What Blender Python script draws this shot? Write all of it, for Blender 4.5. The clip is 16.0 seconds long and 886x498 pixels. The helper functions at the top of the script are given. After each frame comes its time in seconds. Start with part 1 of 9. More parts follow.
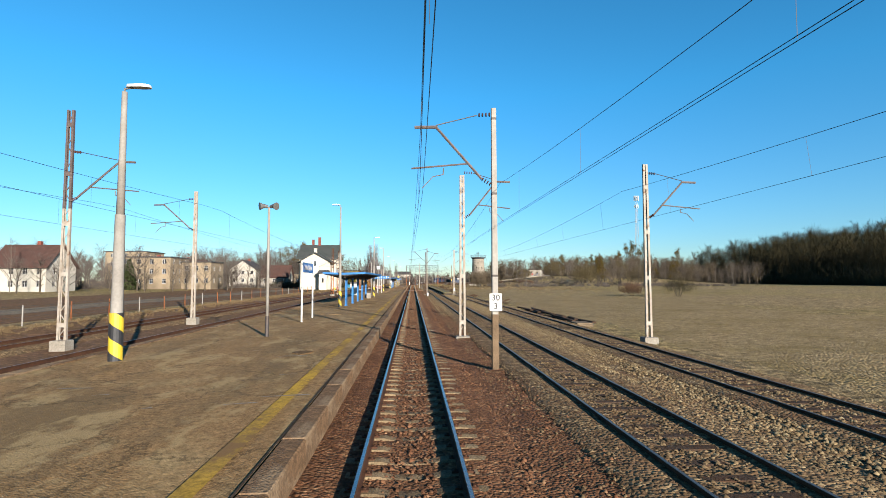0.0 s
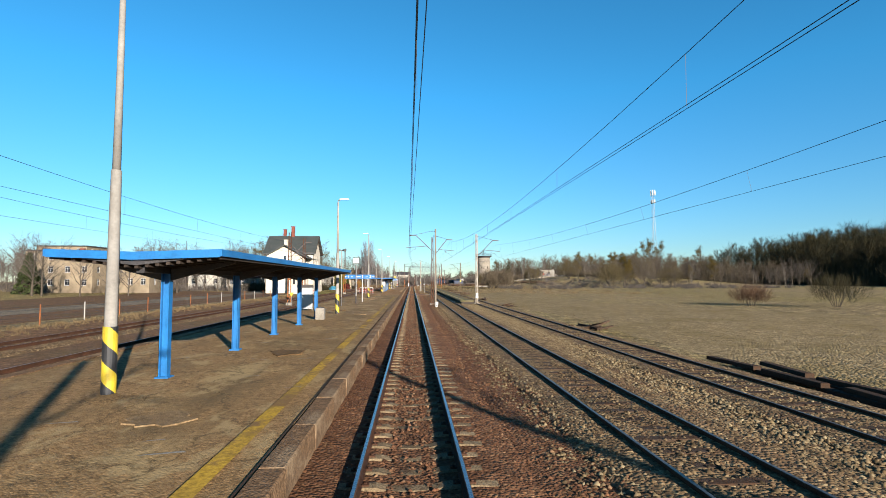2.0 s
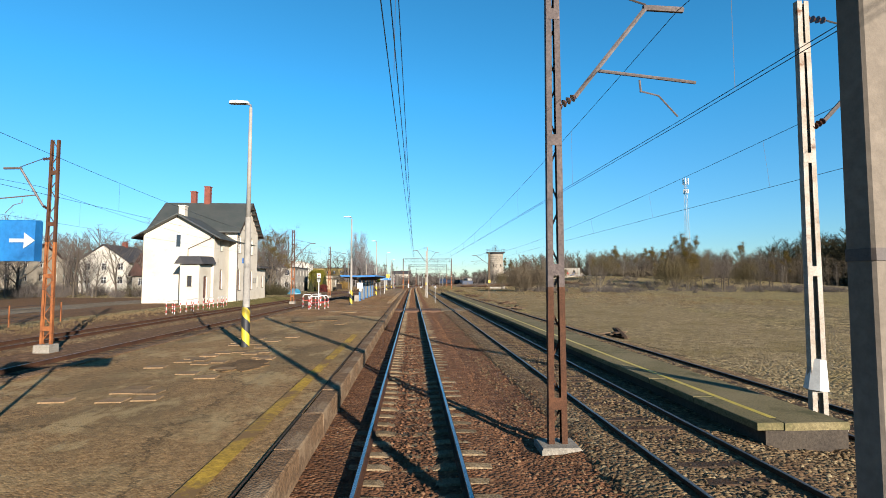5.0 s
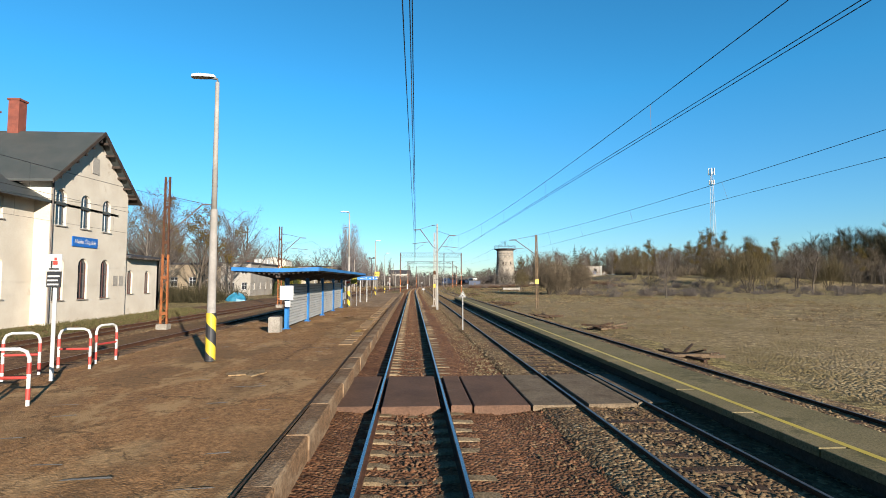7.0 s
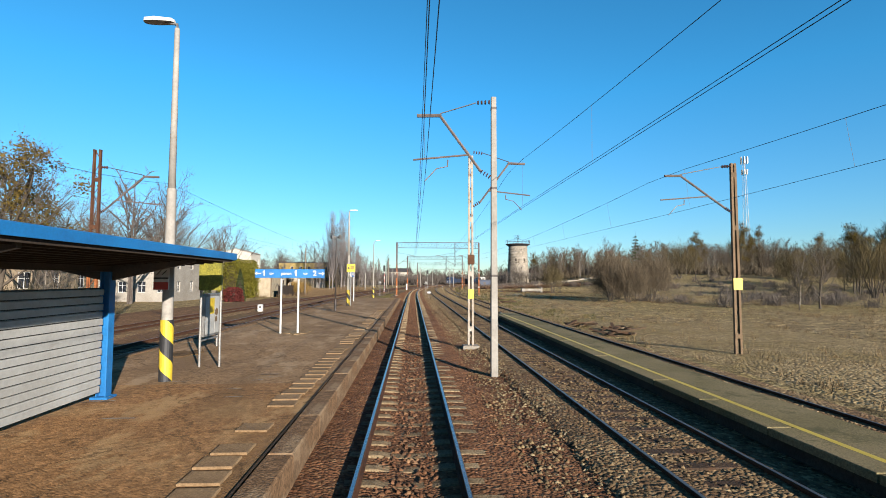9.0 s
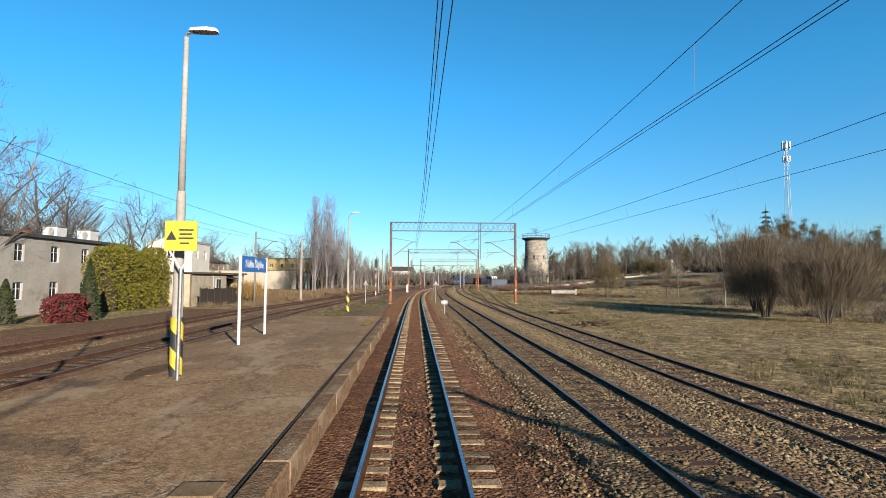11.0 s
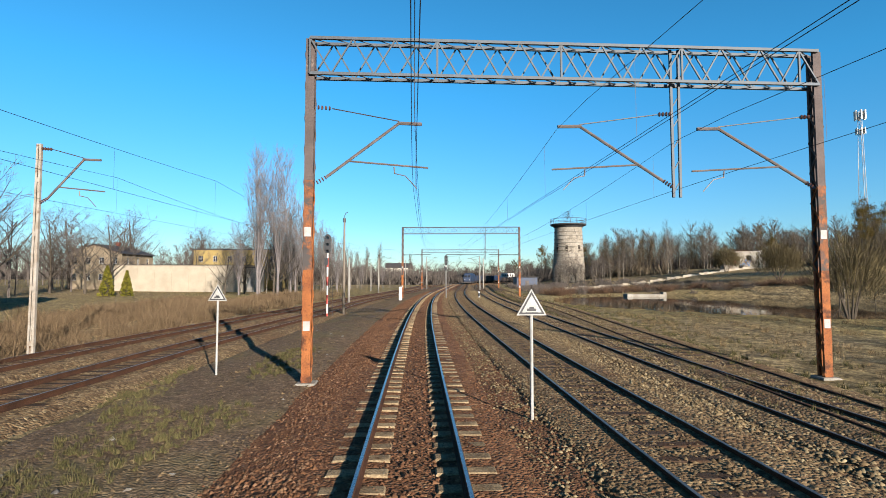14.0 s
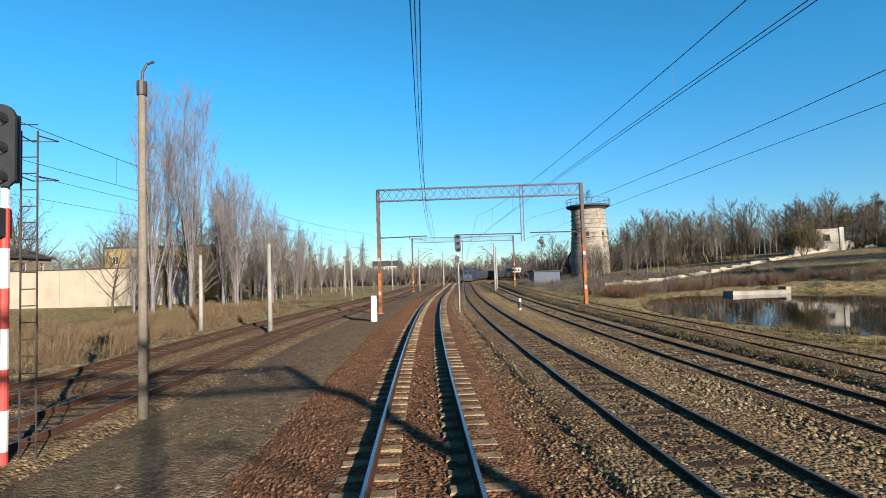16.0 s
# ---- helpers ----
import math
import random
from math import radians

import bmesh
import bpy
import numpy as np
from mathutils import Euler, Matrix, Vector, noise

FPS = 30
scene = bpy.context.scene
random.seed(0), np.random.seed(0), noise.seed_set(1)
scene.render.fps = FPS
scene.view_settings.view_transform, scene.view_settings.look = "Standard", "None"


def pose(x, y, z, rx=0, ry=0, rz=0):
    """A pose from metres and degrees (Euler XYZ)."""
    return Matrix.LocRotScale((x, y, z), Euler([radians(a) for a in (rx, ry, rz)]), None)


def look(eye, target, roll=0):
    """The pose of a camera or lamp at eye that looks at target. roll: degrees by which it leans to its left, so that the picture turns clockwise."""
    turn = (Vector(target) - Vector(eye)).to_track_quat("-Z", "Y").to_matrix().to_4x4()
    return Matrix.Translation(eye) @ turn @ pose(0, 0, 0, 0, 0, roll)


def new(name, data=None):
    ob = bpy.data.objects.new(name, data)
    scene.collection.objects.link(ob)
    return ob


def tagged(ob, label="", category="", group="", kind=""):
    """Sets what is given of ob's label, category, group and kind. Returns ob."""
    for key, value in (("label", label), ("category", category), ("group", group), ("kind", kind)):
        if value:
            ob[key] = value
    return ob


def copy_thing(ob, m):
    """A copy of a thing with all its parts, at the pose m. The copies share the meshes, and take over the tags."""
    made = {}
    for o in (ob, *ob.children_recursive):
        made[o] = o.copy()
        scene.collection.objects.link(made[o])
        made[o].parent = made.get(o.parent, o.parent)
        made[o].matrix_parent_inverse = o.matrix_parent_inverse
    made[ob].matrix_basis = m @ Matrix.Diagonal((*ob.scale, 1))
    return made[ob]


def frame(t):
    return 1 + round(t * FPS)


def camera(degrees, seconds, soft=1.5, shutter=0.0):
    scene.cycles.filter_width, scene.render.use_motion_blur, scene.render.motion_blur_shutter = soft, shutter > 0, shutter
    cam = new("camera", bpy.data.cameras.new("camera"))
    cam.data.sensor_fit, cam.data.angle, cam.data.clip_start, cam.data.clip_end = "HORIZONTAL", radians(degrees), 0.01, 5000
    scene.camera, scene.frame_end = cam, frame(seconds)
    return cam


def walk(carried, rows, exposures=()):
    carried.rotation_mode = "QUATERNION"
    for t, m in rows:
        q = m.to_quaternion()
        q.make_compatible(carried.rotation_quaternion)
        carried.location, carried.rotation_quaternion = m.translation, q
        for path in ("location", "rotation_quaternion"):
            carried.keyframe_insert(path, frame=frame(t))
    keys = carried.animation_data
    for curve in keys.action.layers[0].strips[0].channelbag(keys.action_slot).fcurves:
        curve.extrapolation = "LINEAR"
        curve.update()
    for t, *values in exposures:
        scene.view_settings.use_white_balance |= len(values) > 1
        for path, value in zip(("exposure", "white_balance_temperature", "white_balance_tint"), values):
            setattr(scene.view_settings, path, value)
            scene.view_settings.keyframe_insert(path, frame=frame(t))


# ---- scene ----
cam = camera(82.0, 16.0, soft=0.9)
walk(cam, [
    (0.0, pose(0.000, 0.00, 2.712, 93.452, 0.113, -3.428)),
    (0.5, pose(0.000, 8.77, 2.712, 93.473, 0.114, -3.444)),
    (1.0, pose(0.000, 17.56, 2.712, 93.493, 0.115, -3.460)),
    (1.5, pose(0.000, 26.37, 2.712, 93.514, 0.116, -3.476)),
    (2.0, pose(0.000, 35.19, 2.712, 93.534, 0.117, -3.491)),
    (2.5, pose(0.000, 44.04, 2.712, 93.534, 0.071, -3.467)),
    (3.0, pose(0.000, 52.91, 2.712, 93.534, 0.024, -3.444)),
    (3.5, pose(0.000, 61.79, 2.712, 93.534, -0.022, -3.420)),
    (4.0, pose(0.000, 70.69, 2.712, 93.534, -0.068, -3.396)),
    (4.5, pose(0.000, 79.60, 2.712, 93.530, -0.040, -3.408)),
    (5.0, pose(0.000, 88.48, 2.712, 93.527, -0.012, -3.420)),
    (5.5, pose(0.000, 97.34, 2.712, 93.524, 0.015, -3.432)),
    (6.0, pose(0.000, 106.18, 2.712, 93.520, 0.043, -3.444)),
    (6.5, pose(0.000, 115.00, 2.712, 93.517, 0.071, -3.456)),
    (7.0, pose(0.000, 123.80, 2.712, 93.514, 0.057, -3.451)),
    (7.5, pose(0.000, 132.58, 2.712, 93.510, 0.043, -3.452)),
    (8.0, pose(0.002, 141.33, 2.712, 93.507, 0.028, -3.462)),
    (8.5, pose(0.007, 150.06, 2.712, 93.459, -0.066, -3.434)),
    (9.0, pose(0.015, 158.74, 2.712, 93.411, -0.161, -3.396)),
    (9.5, pose(0.024, 167.38, 2.712, 93.382, -0.197, -3.337)),
    (10.0, pose(0.029, 175.99, 2.712, 93.365, -0.194, -3.255)),
    (10.5, pose(0.026, 184.55, 2.712, 93.348, -0.191, -3.175)),
    (11.0, pose(0.020, 193.06, 2.712, 93.332, -0.188, -3.130)),
    (11.5, pose(0.016, 201.54, 2.712, 93.310, -0.194, -3.092)),
    (12.0, pose(0.018, 209.98, 2.712, 93.281, -0.212, -3.025)),
    (12.5, pose(0.026, 218.36, 2.712, 93.252, -0.231, -2.951)),
    (13.0, pose(0.039, 226.67, 2.712, 93.223, -0.249, -2.869)),
    (13.5, pose(0.056, 234.91, 2.712, 93.145, -0.170, -3.010)),
    (14.0, pose(0.083, 243.08, 2.712, 93.075, -0.030, -3.215)),
    (14.5, pose(0.127, 251.19, 2.712, 93.000, 0.300, -3.330)),
    (15.0, pose(0.196, 259.22, 2.712, 92.940, 0.800, -3.530)),
    (15.5, pose(0.301, 267.19, 2.712, 92.855, 1.310, -3.840)),
    (16.0, pose(0.455, 275.08, 2.712, 92.760, 1.850, -4.270)),
])

# ---------------------------------------------------------------- sky and sun
SUN_DIR = Vector((0.43, -0.90, 0.265)).normalized()      # towards the low winter sun, behind and to the right
world = bpy.data.worlds.new("clear_winter_sky")
scene.world = world
world.use_nodes = True
wn = world.node_tree.nodes
sky = wn.new("ShaderNodeTexSky")
sky.sky_type = "NISHITA"
sky.sun_disc = False
sky.sun_elevation = math.asin(SUN_DIR.z)
sky.sun_rotation = math.atan2(SUN_DIR.x, SUN_DIR.y)
sky.altitude = 250
sky.air_density, sky.dust_density, sky.ozone_density = 1.0, 0.0, 2.5
wn["Background"].inputs[1].default_value = 0.051
tint = wn.new("ShaderNodeMix")
tint.data_type, tint.blend_type = "RGBA", "MULTIPLY"
tint.inputs[0].default_value = 1.0
aim = wn.new("ShaderNodeTexCoord")
aim_z = wn.new("ShaderNodeSeparateXYZ")
world.node_tree.links.new(aim.outputs["Generated"], aim_z.inputs[0])
haze = wn.new("ShaderNodeValToRGB")                          # paler towards the horizon, deeper blue overhead
haze.color_ramp.elements[0].position, haze.color_ramp.elements[0].color = 0.0, (0.58, 0.72, 0.92, 1)
haze.color_ramp.elements[1].position, haze.color_ramp.elements[1].color = 0.34, (0.29, 1.08, 1.38, 1)
mid_sky = haze.color_ramp.elements.new(0.12)
mid_sky.color = (0.47, 0.87, 1.10, 1)
for height, colour in ((0.52, (0.275, 1.03, 1.29, 1)), (0.75, (0.18, 0.42, 0.56, 1)), (1.0, (0.13, 0.27, 0.38, 1))):
    haze.color_ramp.elements.new(height).color = colour
world.node_tree.links.new(aim_z.outputs[2], haze.inputs[0])
world.node_tree.links.new(haze.outputs[0], tint.inputs[7])
world.node_tree.links.new(sky.outputs[0], tint.inputs[6])
world.node_tree.links.new(tint.outputs[2], wn["Background"].inputs[0])
sun = new("sun", bpy.data.lights.new("sun", "SUN"))
sun.data.energy, sun.data.angle, sun.data.color = 4.75, radians(0.53), (0.96, 0.875, 0.78)
sun.matrix_world = look((0, 0, 60), Vector((0, 0, 60)) - SUN_DIR)
scene.view_settings.exposure = 1.66

# ---------------------------------------------------------------- materials
def material(name, a, b=None, rough=0.8, metal=0.0, big=0.6, fine=18.0, bump=0.15, coords="Object", spread=0.0, grain=0.35, stain=None):
    """Two colours mixed by a large noise, darkened and lightened by a fine one, with fine relief; spread: change from piece to piece."""
    m = bpy.data.materials.new(name)
    m.use_nodes = True
    n, l = m.node_tree.nodes, m.node_tree.links
    p = n["Principled BSDF"]
    p.inputs["Metallic"].default_value = metal
    tc = n.new("ShaderNodeTexCoord")
    def noise_node(scale, detail, rough_=0.6):
        t = n.new("ShaderNodeTexNoise")
        t.inputs["Scale"].default_value, t.inputs["Detail"].default_value, t.inputs["Roughness"].default_value = scale, detail, rough_
        l.new(tc.outputs[coords], t.inputs["Vector"])
        return t
    def ramp(src, lo, hi):
        r = n.new("ShaderNodeMapRange")
        r.inputs["From Min"].default_value, r.inputs["From Max"].default_value = lo, hi
        l.new(src, r.inputs["Value"])
        return r.outputs[0]
    def mix(kind, fac, x, y):
        k = n.new("ShaderNodeMix")
        k.data_type, k.blend_type = "RGBA", kind
        for key, v in ((0, fac), (6, x), (7, y)):
            if isinstance(v, (tuple, list)):
                k.inputs[key].default_value = (*v, 1)
            elif isinstance(v, (int, float)):
                k.inputs[key].default_value = v
            else:
                l.new(v, k.inputs[key])
        return k.outputs[2]
    big_n, fine_n = noise_node(big, 6), noise_node(fine, 5, 0.7)
    col = mix("MIX", ramp(big_n.outputs[0], 0.38, 0.64), a, b or tuple(c * 0.72 for c in a))
    shade = n.new("ShaderNodeMapRange")
    shade.inputs["From Min"].default_value, shade.inputs["From Max"].default_value = 0.34, 0.66
    shade.inputs["To Min"].default_value, shade.inputs["To Max"].default_value = 1 - grain, 1 + grain
    l.new(fine_n.outputs[0], shade.inputs["Value"])
    grey = n.new("ShaderNodeCombineColor")
    for i in range(3):
        l.new(shade.outputs[0], grey.inputs[i])
    col = mix("MULTIPLY", 1.0, col, grey.outputs[0])
    if stain:
        st = noise_node(stain[1], 8, 0.75)
        col = mix("MIX", ramp(st.outputs[0], stain[2], stain[2] + 0.08), col, stain[0])
    if spread:
        oi = n.new("ShaderNodeObjectInfo")
        rr = n.new("ShaderNodeMapRange")
        rr.inputs["To Min"].default_value, rr.inputs["To Max"].default_value = 1 - spread, 1 + spread
        l.new(oi.outputs["Random"], rr.inputs["Value"])
        g2 = n.new("ShaderNodeCombineColor")
        for i in range(3):
            l.new(rr.outputs[0], g2.inputs[i])
        col = mix("MULTIPLY", 1.0, col, g2.outputs[0])
    l.new(col, p.inputs["Base Color"])
    p.inputs["Specular IOR Level"].default_value = 0.5 if rough < 0.7 else 0.12
    ro = n.new("ShaderNodeMapRange")
    ro.inputs["To Min"].default_value, ro.inputs["To Max"].default_value = max(0.03, rough - 0.12), min(1, rough + 0.12)
    l.new(fine_n.outputs[0], ro.inputs["Value"])
    l.new(ro.outputs[0], p.inputs["Roughness"])
    if bump:
        bp = n.new("ShaderNodeBump")
        bp.inputs["Strength"].default_value, bp.inputs["Distance"].default_value = bump, 0.03
        l.new(fine_n.outputs[0], bp.inputs["Height"])
        l.new(bp.outputs[0], p.inputs["Normal"])
    return m


def island_material(name, colours, rough=0.9):
    """Loose pieces joined in one mesh: each island takes its own tone."""
    m = bpy.data.materials.new(name)
    m.use_nodes = True
    n, l = m.node_tree.nodes, m.node_tree.links
    p = n["Principled BSDF"]
    p.inputs["Roughness"].default_value = rough
    p.inputs["Specular IOR Level"].default_value = 0.1
    g = n.new("ShaderNodeNewGeometry")
    r = n.new("ShaderNodeValToRGB")
    r.color_ramp.interpolation = "LINEAR"
    while len(r.color_ramp.elements) < len(colours):
        r.color_ramp.elements.new(0.5)
    for i, c in enumerate(colours):
        r.color_ramp.elements[i].position = i / (len(colours) - 1)
        r.color_ramp.elements[i].color = (*c, 1)
    l.new(g.outputs["Random Per Island"], r.inputs[0])
    l.new(r.outputs[0], p.inputs["Base Color"])
    return m


def pebble_material(name, colours, size, dirt=None, big=0.35, cover=0.55, bump=0.9, rough=0.95, near=0.0):
    """Close-packed small stones or clods, each with its own tone, with soil between them in larger drifts."""
    m = bpy.data.materials.new(name)
    m.use_nodes = True
    n, l = m.node_tree.nodes, m.node_tree.links
    p = n["Principled BSDF"]
    p.inputs["Roughness"].default_value = rough
    p.inputs["Specular IOR Level"].default_value = 0.1
    tc = n.new("ShaderNodeTexCoord")
    warp = n.new("ShaderNodeTexNoise")
    warp.inputs["Scale"].default_value, warp.inputs["Detail"].default_value = 0.7 / size, 3
    l.new(tc.outputs["Object"], warp.inputs["Vector"])
    add = n.new("ShaderNodeMix")
    add.data_type, add.blend_type = "RGBA", "LINEAR_LIGHT"
    add.inputs[0].default_value = size * 0.55
    l.new(tc.outputs["Object"], add.inputs[6])
    l.new(warp.outputs["Color"], add.inputs[7])
    vo = n.new("ShaderNodeTexVoronoi")
    vo.inputs["Scale"].default_value = 1 / size
    l.new(add.outputs[2], vo.inputs["Vector"])
    sep = n.new("ShaderNodeSeparateColor")
    l.new(vo.outputs["Color"], sep.inputs[0])
    r = n.new("ShaderNodeValToRGB")
    while len(r.color_ramp.elements) < len(colours):
        r.color_ramp.elements.new(0.5)
    for i, c in enumerate(colours):
        r.color_ramp.elements[i].position = i / (len(colours) - 1)
        r.color_ramp.elements[i].color = (*c, 1)
    l.new(sep.outputs[0], r.inputs[0])
    col = r.outputs[0]
    drift = n.new("ShaderNodeTexNoise")
    drift.inputs["Scale"].default_value, drift.inputs["Detail"].default_value, drift.inputs["Roughness"].default_value = big, 7, 0.65
    l.new(tc.outputs["Object"], drift.inputs["Vector"])
    if dirt:
        f = n.new("ShaderNodeMapRange")
        f.inputs["From Min"].default_value, f.inputs["From Max"].default_value = cover - 0.08, cover + 0.08
        f.inputs["To Max"].default_value = 0.8
        l.new(drift.outputs[0], f.inputs["Value"])
        k = n.new("ShaderNodeMix")
        k.data_type = "RGBA"
        k.inputs[7].default_value = (*dirt, 1)
        l.new(f.outputs[0], k.inputs[0])
        l.new(col, k.inputs[6])
        col = k.outputs[2]
    blot = n.new("ShaderNodeTexNoise")
    blot.inputs["Scale"].default_value, blot.inputs["Detail"].default_value, blot.inputs["Roughness"].default_value = 0.22 / size, 5, 0.7
    l.new(tc.outputs["Object"], blot.inputs["Vector"])
    br = n.new("ShaderNodeMapRange")
    br.inputs["From Min"].default_value, br.inputs["From Max"].default_value = 0.36, 0.66
    br.inputs["To Min"].default_value, br.inputs["To Max"].default_value = 0.66, 1.32
    l.new(blot.outputs[0], br.inputs["Value"])
    gr = n.new("ShaderNodeCombineColor")
    for i in range(3):
        l.new(br.outputs[0], gr.inputs[i])
    k2 = n.new("ShaderNodeMix")
    k2.data_type, k2.blend_type = "RGBA", "MULTIPLY"
    k2.inputs[0].default_value = 1.0
    l.new(col, k2.inputs[6])
    l.new(gr.outputs[0], k2.inputs[7])
    l.new(k2.outputs[2], p.inputs["Base Color"])
    bp = n.new("ShaderNodeBump")
    bp.invert = True
    bp.inputs["Strength"].default_value, bp.inputs["Distance"].default_value = bump, size * 0.6
    l.new(vo.outputs["Distance"], bp.inputs["Height"])
    l.new(bp.outputs[0], p.inputs["Normal"])
    return m


def asphalt_material(name, a, b, pale, dark, fleck=0.03):
    """Old platform surfacing: broad tone changes, blotches, gritty flecks and thin wandering cracks."""
    m = pebble_material(name, [tuple(c * 0.72 for c in a), a, b, tuple(c * 1.3 for c in a)], fleck, pale, 0.5, 0.6, 0.5, 0.93)
    n, l = m.node_tree.nodes, m.node_tree.links
    p = n["Principled BSDF"]
    col = p.inputs["Base Color"].links[0].from_socket
    tc = next(q for q in n if q.bl_idname == "ShaderNodeTexCoord")
    def noise_(scale, detail, stretch=None):
        t = n.new("ShaderNodeTexNoise")
        t.inputs["Scale"].default_value, t.inputs["Detail"].default_value, t.inputs["Roughness"].default_value = scale, detail, 0.7
        mp = n.new("ShaderNodeMapping")
        mp.inputs["Scale"].default_value = stretch or (1, 1, 1)
        l.new(tc.outputs["Object"], mp.inputs[0])
        l.new(mp.outputs[0], t.inputs["Vector"])
        return t
    def blend(fac, lo, hi, top, to):
        nonlocal col
        f = n.new("ShaderNodeMapRange")
        f.inputs["From Min"].default_value, f.inputs["From Max"].default_value, f.inputs["To Max"].default_value = lo, hi, top
        l.new(fac, f.inputs["Value"])
        k = n.new("ShaderNodeMix")
        k.data_type = "RGBA"
        k.inputs[7].default_value = (*to, 1)
        l.new(f.outputs[0], k.inputs[0])
        l.new(col, k.inputs[6])
        col = k.outputs[2]
    blend(noise_(0.35, 8, (1, 0.5, 1)).outputs[0], 0.48, 0.62, 0.8, dark)
    blend(noise_(0.8, 9, (1, 0.5, 1)).outputs[0], 0.54, 0.6, 0.75, pale)
    blend(noise_(5.0, 6).outputs[0], 0.58, 0.66, 0.6, dark)
    wob = noise_(0.9, 6)
    add = n.new("ShaderNodeMix")
    add.data_type, add.blend_type = "RGBA", "LINEAR_LIGHT"
    add.inputs[0].default_value = 0.9
    l.new(tc.outputs["Object"], add.inputs[6])
    l.new(wob.outputs["Color"], add.inputs[7])
    ed = n.new("ShaderNodeTexVoronoi")
    ed.feature = "DISTANCE_TO_EDGE"
    ed.inputs["Scale"].default_value = 0.33
    l.new(add.outputs[2], ed.inputs["Vector"])
    blend(ed.outputs["Distance"], 0.014, 0.003, 0.65, tuple(c * 0.4 for c in dark))
    l.new(col, p.inputs["Base Color"])
    return m


def glass_material(name, tint):
    m = bpy.data.materials.new(name)
    m.use_nodes = True
    p = m.node_tree.nodes["Principled BSDF"]
    p.inputs["Base Color"].default_value = (*tint, 1)
    p.inputs["Roughness"].default_value = 0.08
    p.inputs["Specular IOR Level"].default_value = 0.9
    return m


RUST = material("rusty_steel", (0.0756, 0.0347, 0.0189), (0.0441, 0.0221, 0.0139), 0.85, 0.2, 2.0, 40)
TARP = material("turquoise_tarpaulin", (0.015, 0.13, 0.2), (0.01, 0.09, 0.15), 0.5, 0, 1.2, 8, 0.3)
RAIL_HEAD = material("polished_rail_steel", (0.265, 0.271, 0.284), (0.202, 0.208, 0.22), 0.28, 0.9, 1.0, 30, 0.05, grain=0.1)
RAIL_MID = material("worn_brown_rail_steel", (0.151, 0.126, 0.107), (0.107, 0.0819, 0.0662), 0.42, 0.75, 1.0, 30, 0.05, grain=0.2)
RAIL_DULL = material("dull_rail_steel", (0.0819, 0.063, 0.0536), (0.126, 0.107, 0.0945), 0.5, 0.6, 1.0, 30, 0.05, grain=0.2)
SLEEPER = material("weathered_concrete_sleeper", (0.204, 0.149, 0.0858), (0.11, 0.077, 0.044), 0.9, 0, 2.0, 30, 0.4, spread=0.28, grain=0.45, stain=((0.066, 0.0396, 0.022), 5.0, 0.56))
WOOD_SLEEPER = material("old_tarred_timber", (0.0315, 0.0208, 0.0139), (0.0485, 0.0315, 0.0208), 0.9, 0, 1.2, 30, 0.5, spread=0.2, grain=0.5, stain=((0.0447, 0.0239, 0.0132), 3.0, 0.5))
BALLAST = pebble_material("rusty_ballast", [(0.06, 0.0286, 0.0144), (0.131, 0.0576, 0.028), (0.169, 0.0786, 0.0374), (0.0955, 0.0466, 0.0234), (0.244, 0.137, 0.0688)], 0.06, (0.0995, 0.0468, 0.0236), 0.5, 0.55)
BALLAST_GREY = pebble_material("grey_brown_ballast", [(0.0509, 0.0328, 0.0174), (0.13, 0.0788, 0.0407), (0.196, 0.131, 0.0659), (0.0838, 0.053, 0.0282), (0.312, 0.226, 0.12)], 0.07, (0.111, 0.0624, 0.0323), 0.4, 0.55)
STONE_RED = island_material("rusty_stones", [(0.0528, 0.0258, 0.014), (0.147, 0.067, 0.0345), (0.178, 0.0877, 0.0446), (0.095, 0.0469, 0.026), (0.233, 0.136, 0.0726)])
STONE_ORANGE = island_material("orange_brown_stones", [(0.0737, 0.0328, 0.0164), (0.18, 0.0863, 0.041), (0.123, 0.0573, 0.029), (0.246, 0.139, 0.0781), (0.0983, 0.0491, 0.0246)])
STONE_TAN = island_material("pale_tan_stones", [(0.09, 0.06, 0.03), (0.225, 0.163, 0.084), (0.145, 0.093, 0.046), (0.31, 0.24, 0.135), (0.11, 0.07, 0.036)])
CINDER = pebble_material("dark_cinder_soil", [(0.066, 0.043, 0.026), (0.13, 0.086, 0.051), (0.092, 0.06, 0.036), (0.2, 0.138, 0.084)], 0.06, (0.125, 0.098, 0.047), 0.3, 0.57)
STONE_GREY = island_material("grey_stones", [(0.0467, 0.0319, 0.0171), (0.133, 0.0895, 0.0479), (0.181, 0.127, 0.0677), (0.0803, 0.0542, 0.0288)])
ASPHALT = asphalt_material("worn_platform_asphalt", (0.194, 0.115, 0.0504), (0.231, 0.148, 0.0677), (0.287, 0.207, 0.101), (0.124, 0.0833, 0.0399))
ASPHALT_RED = asphalt_material("reddish_platform_surfacing", (0.2, 0.105, 0.044), (0.238, 0.131, 0.058), (0.3, 0.19, 0.09), (0.13, 0.077, 0.036))
ASPHALT_GREY = asphalt_material("dusty_grey_platform_asphalt", (0.195, 0.12, 0.062), (0.232, 0.147, 0.079), (0.285, 0.2, 0.12), (0.135, 0.084, 0.044))
ASPHALT_DARK = asphalt_material("dark_asphalt_patch", (0.0958, 0.0561, 0.0246), (0.111, 0.0655, 0.029), (0.136, 0.0838, 0.0403), (0.0655, 0.0397, 0.0183))
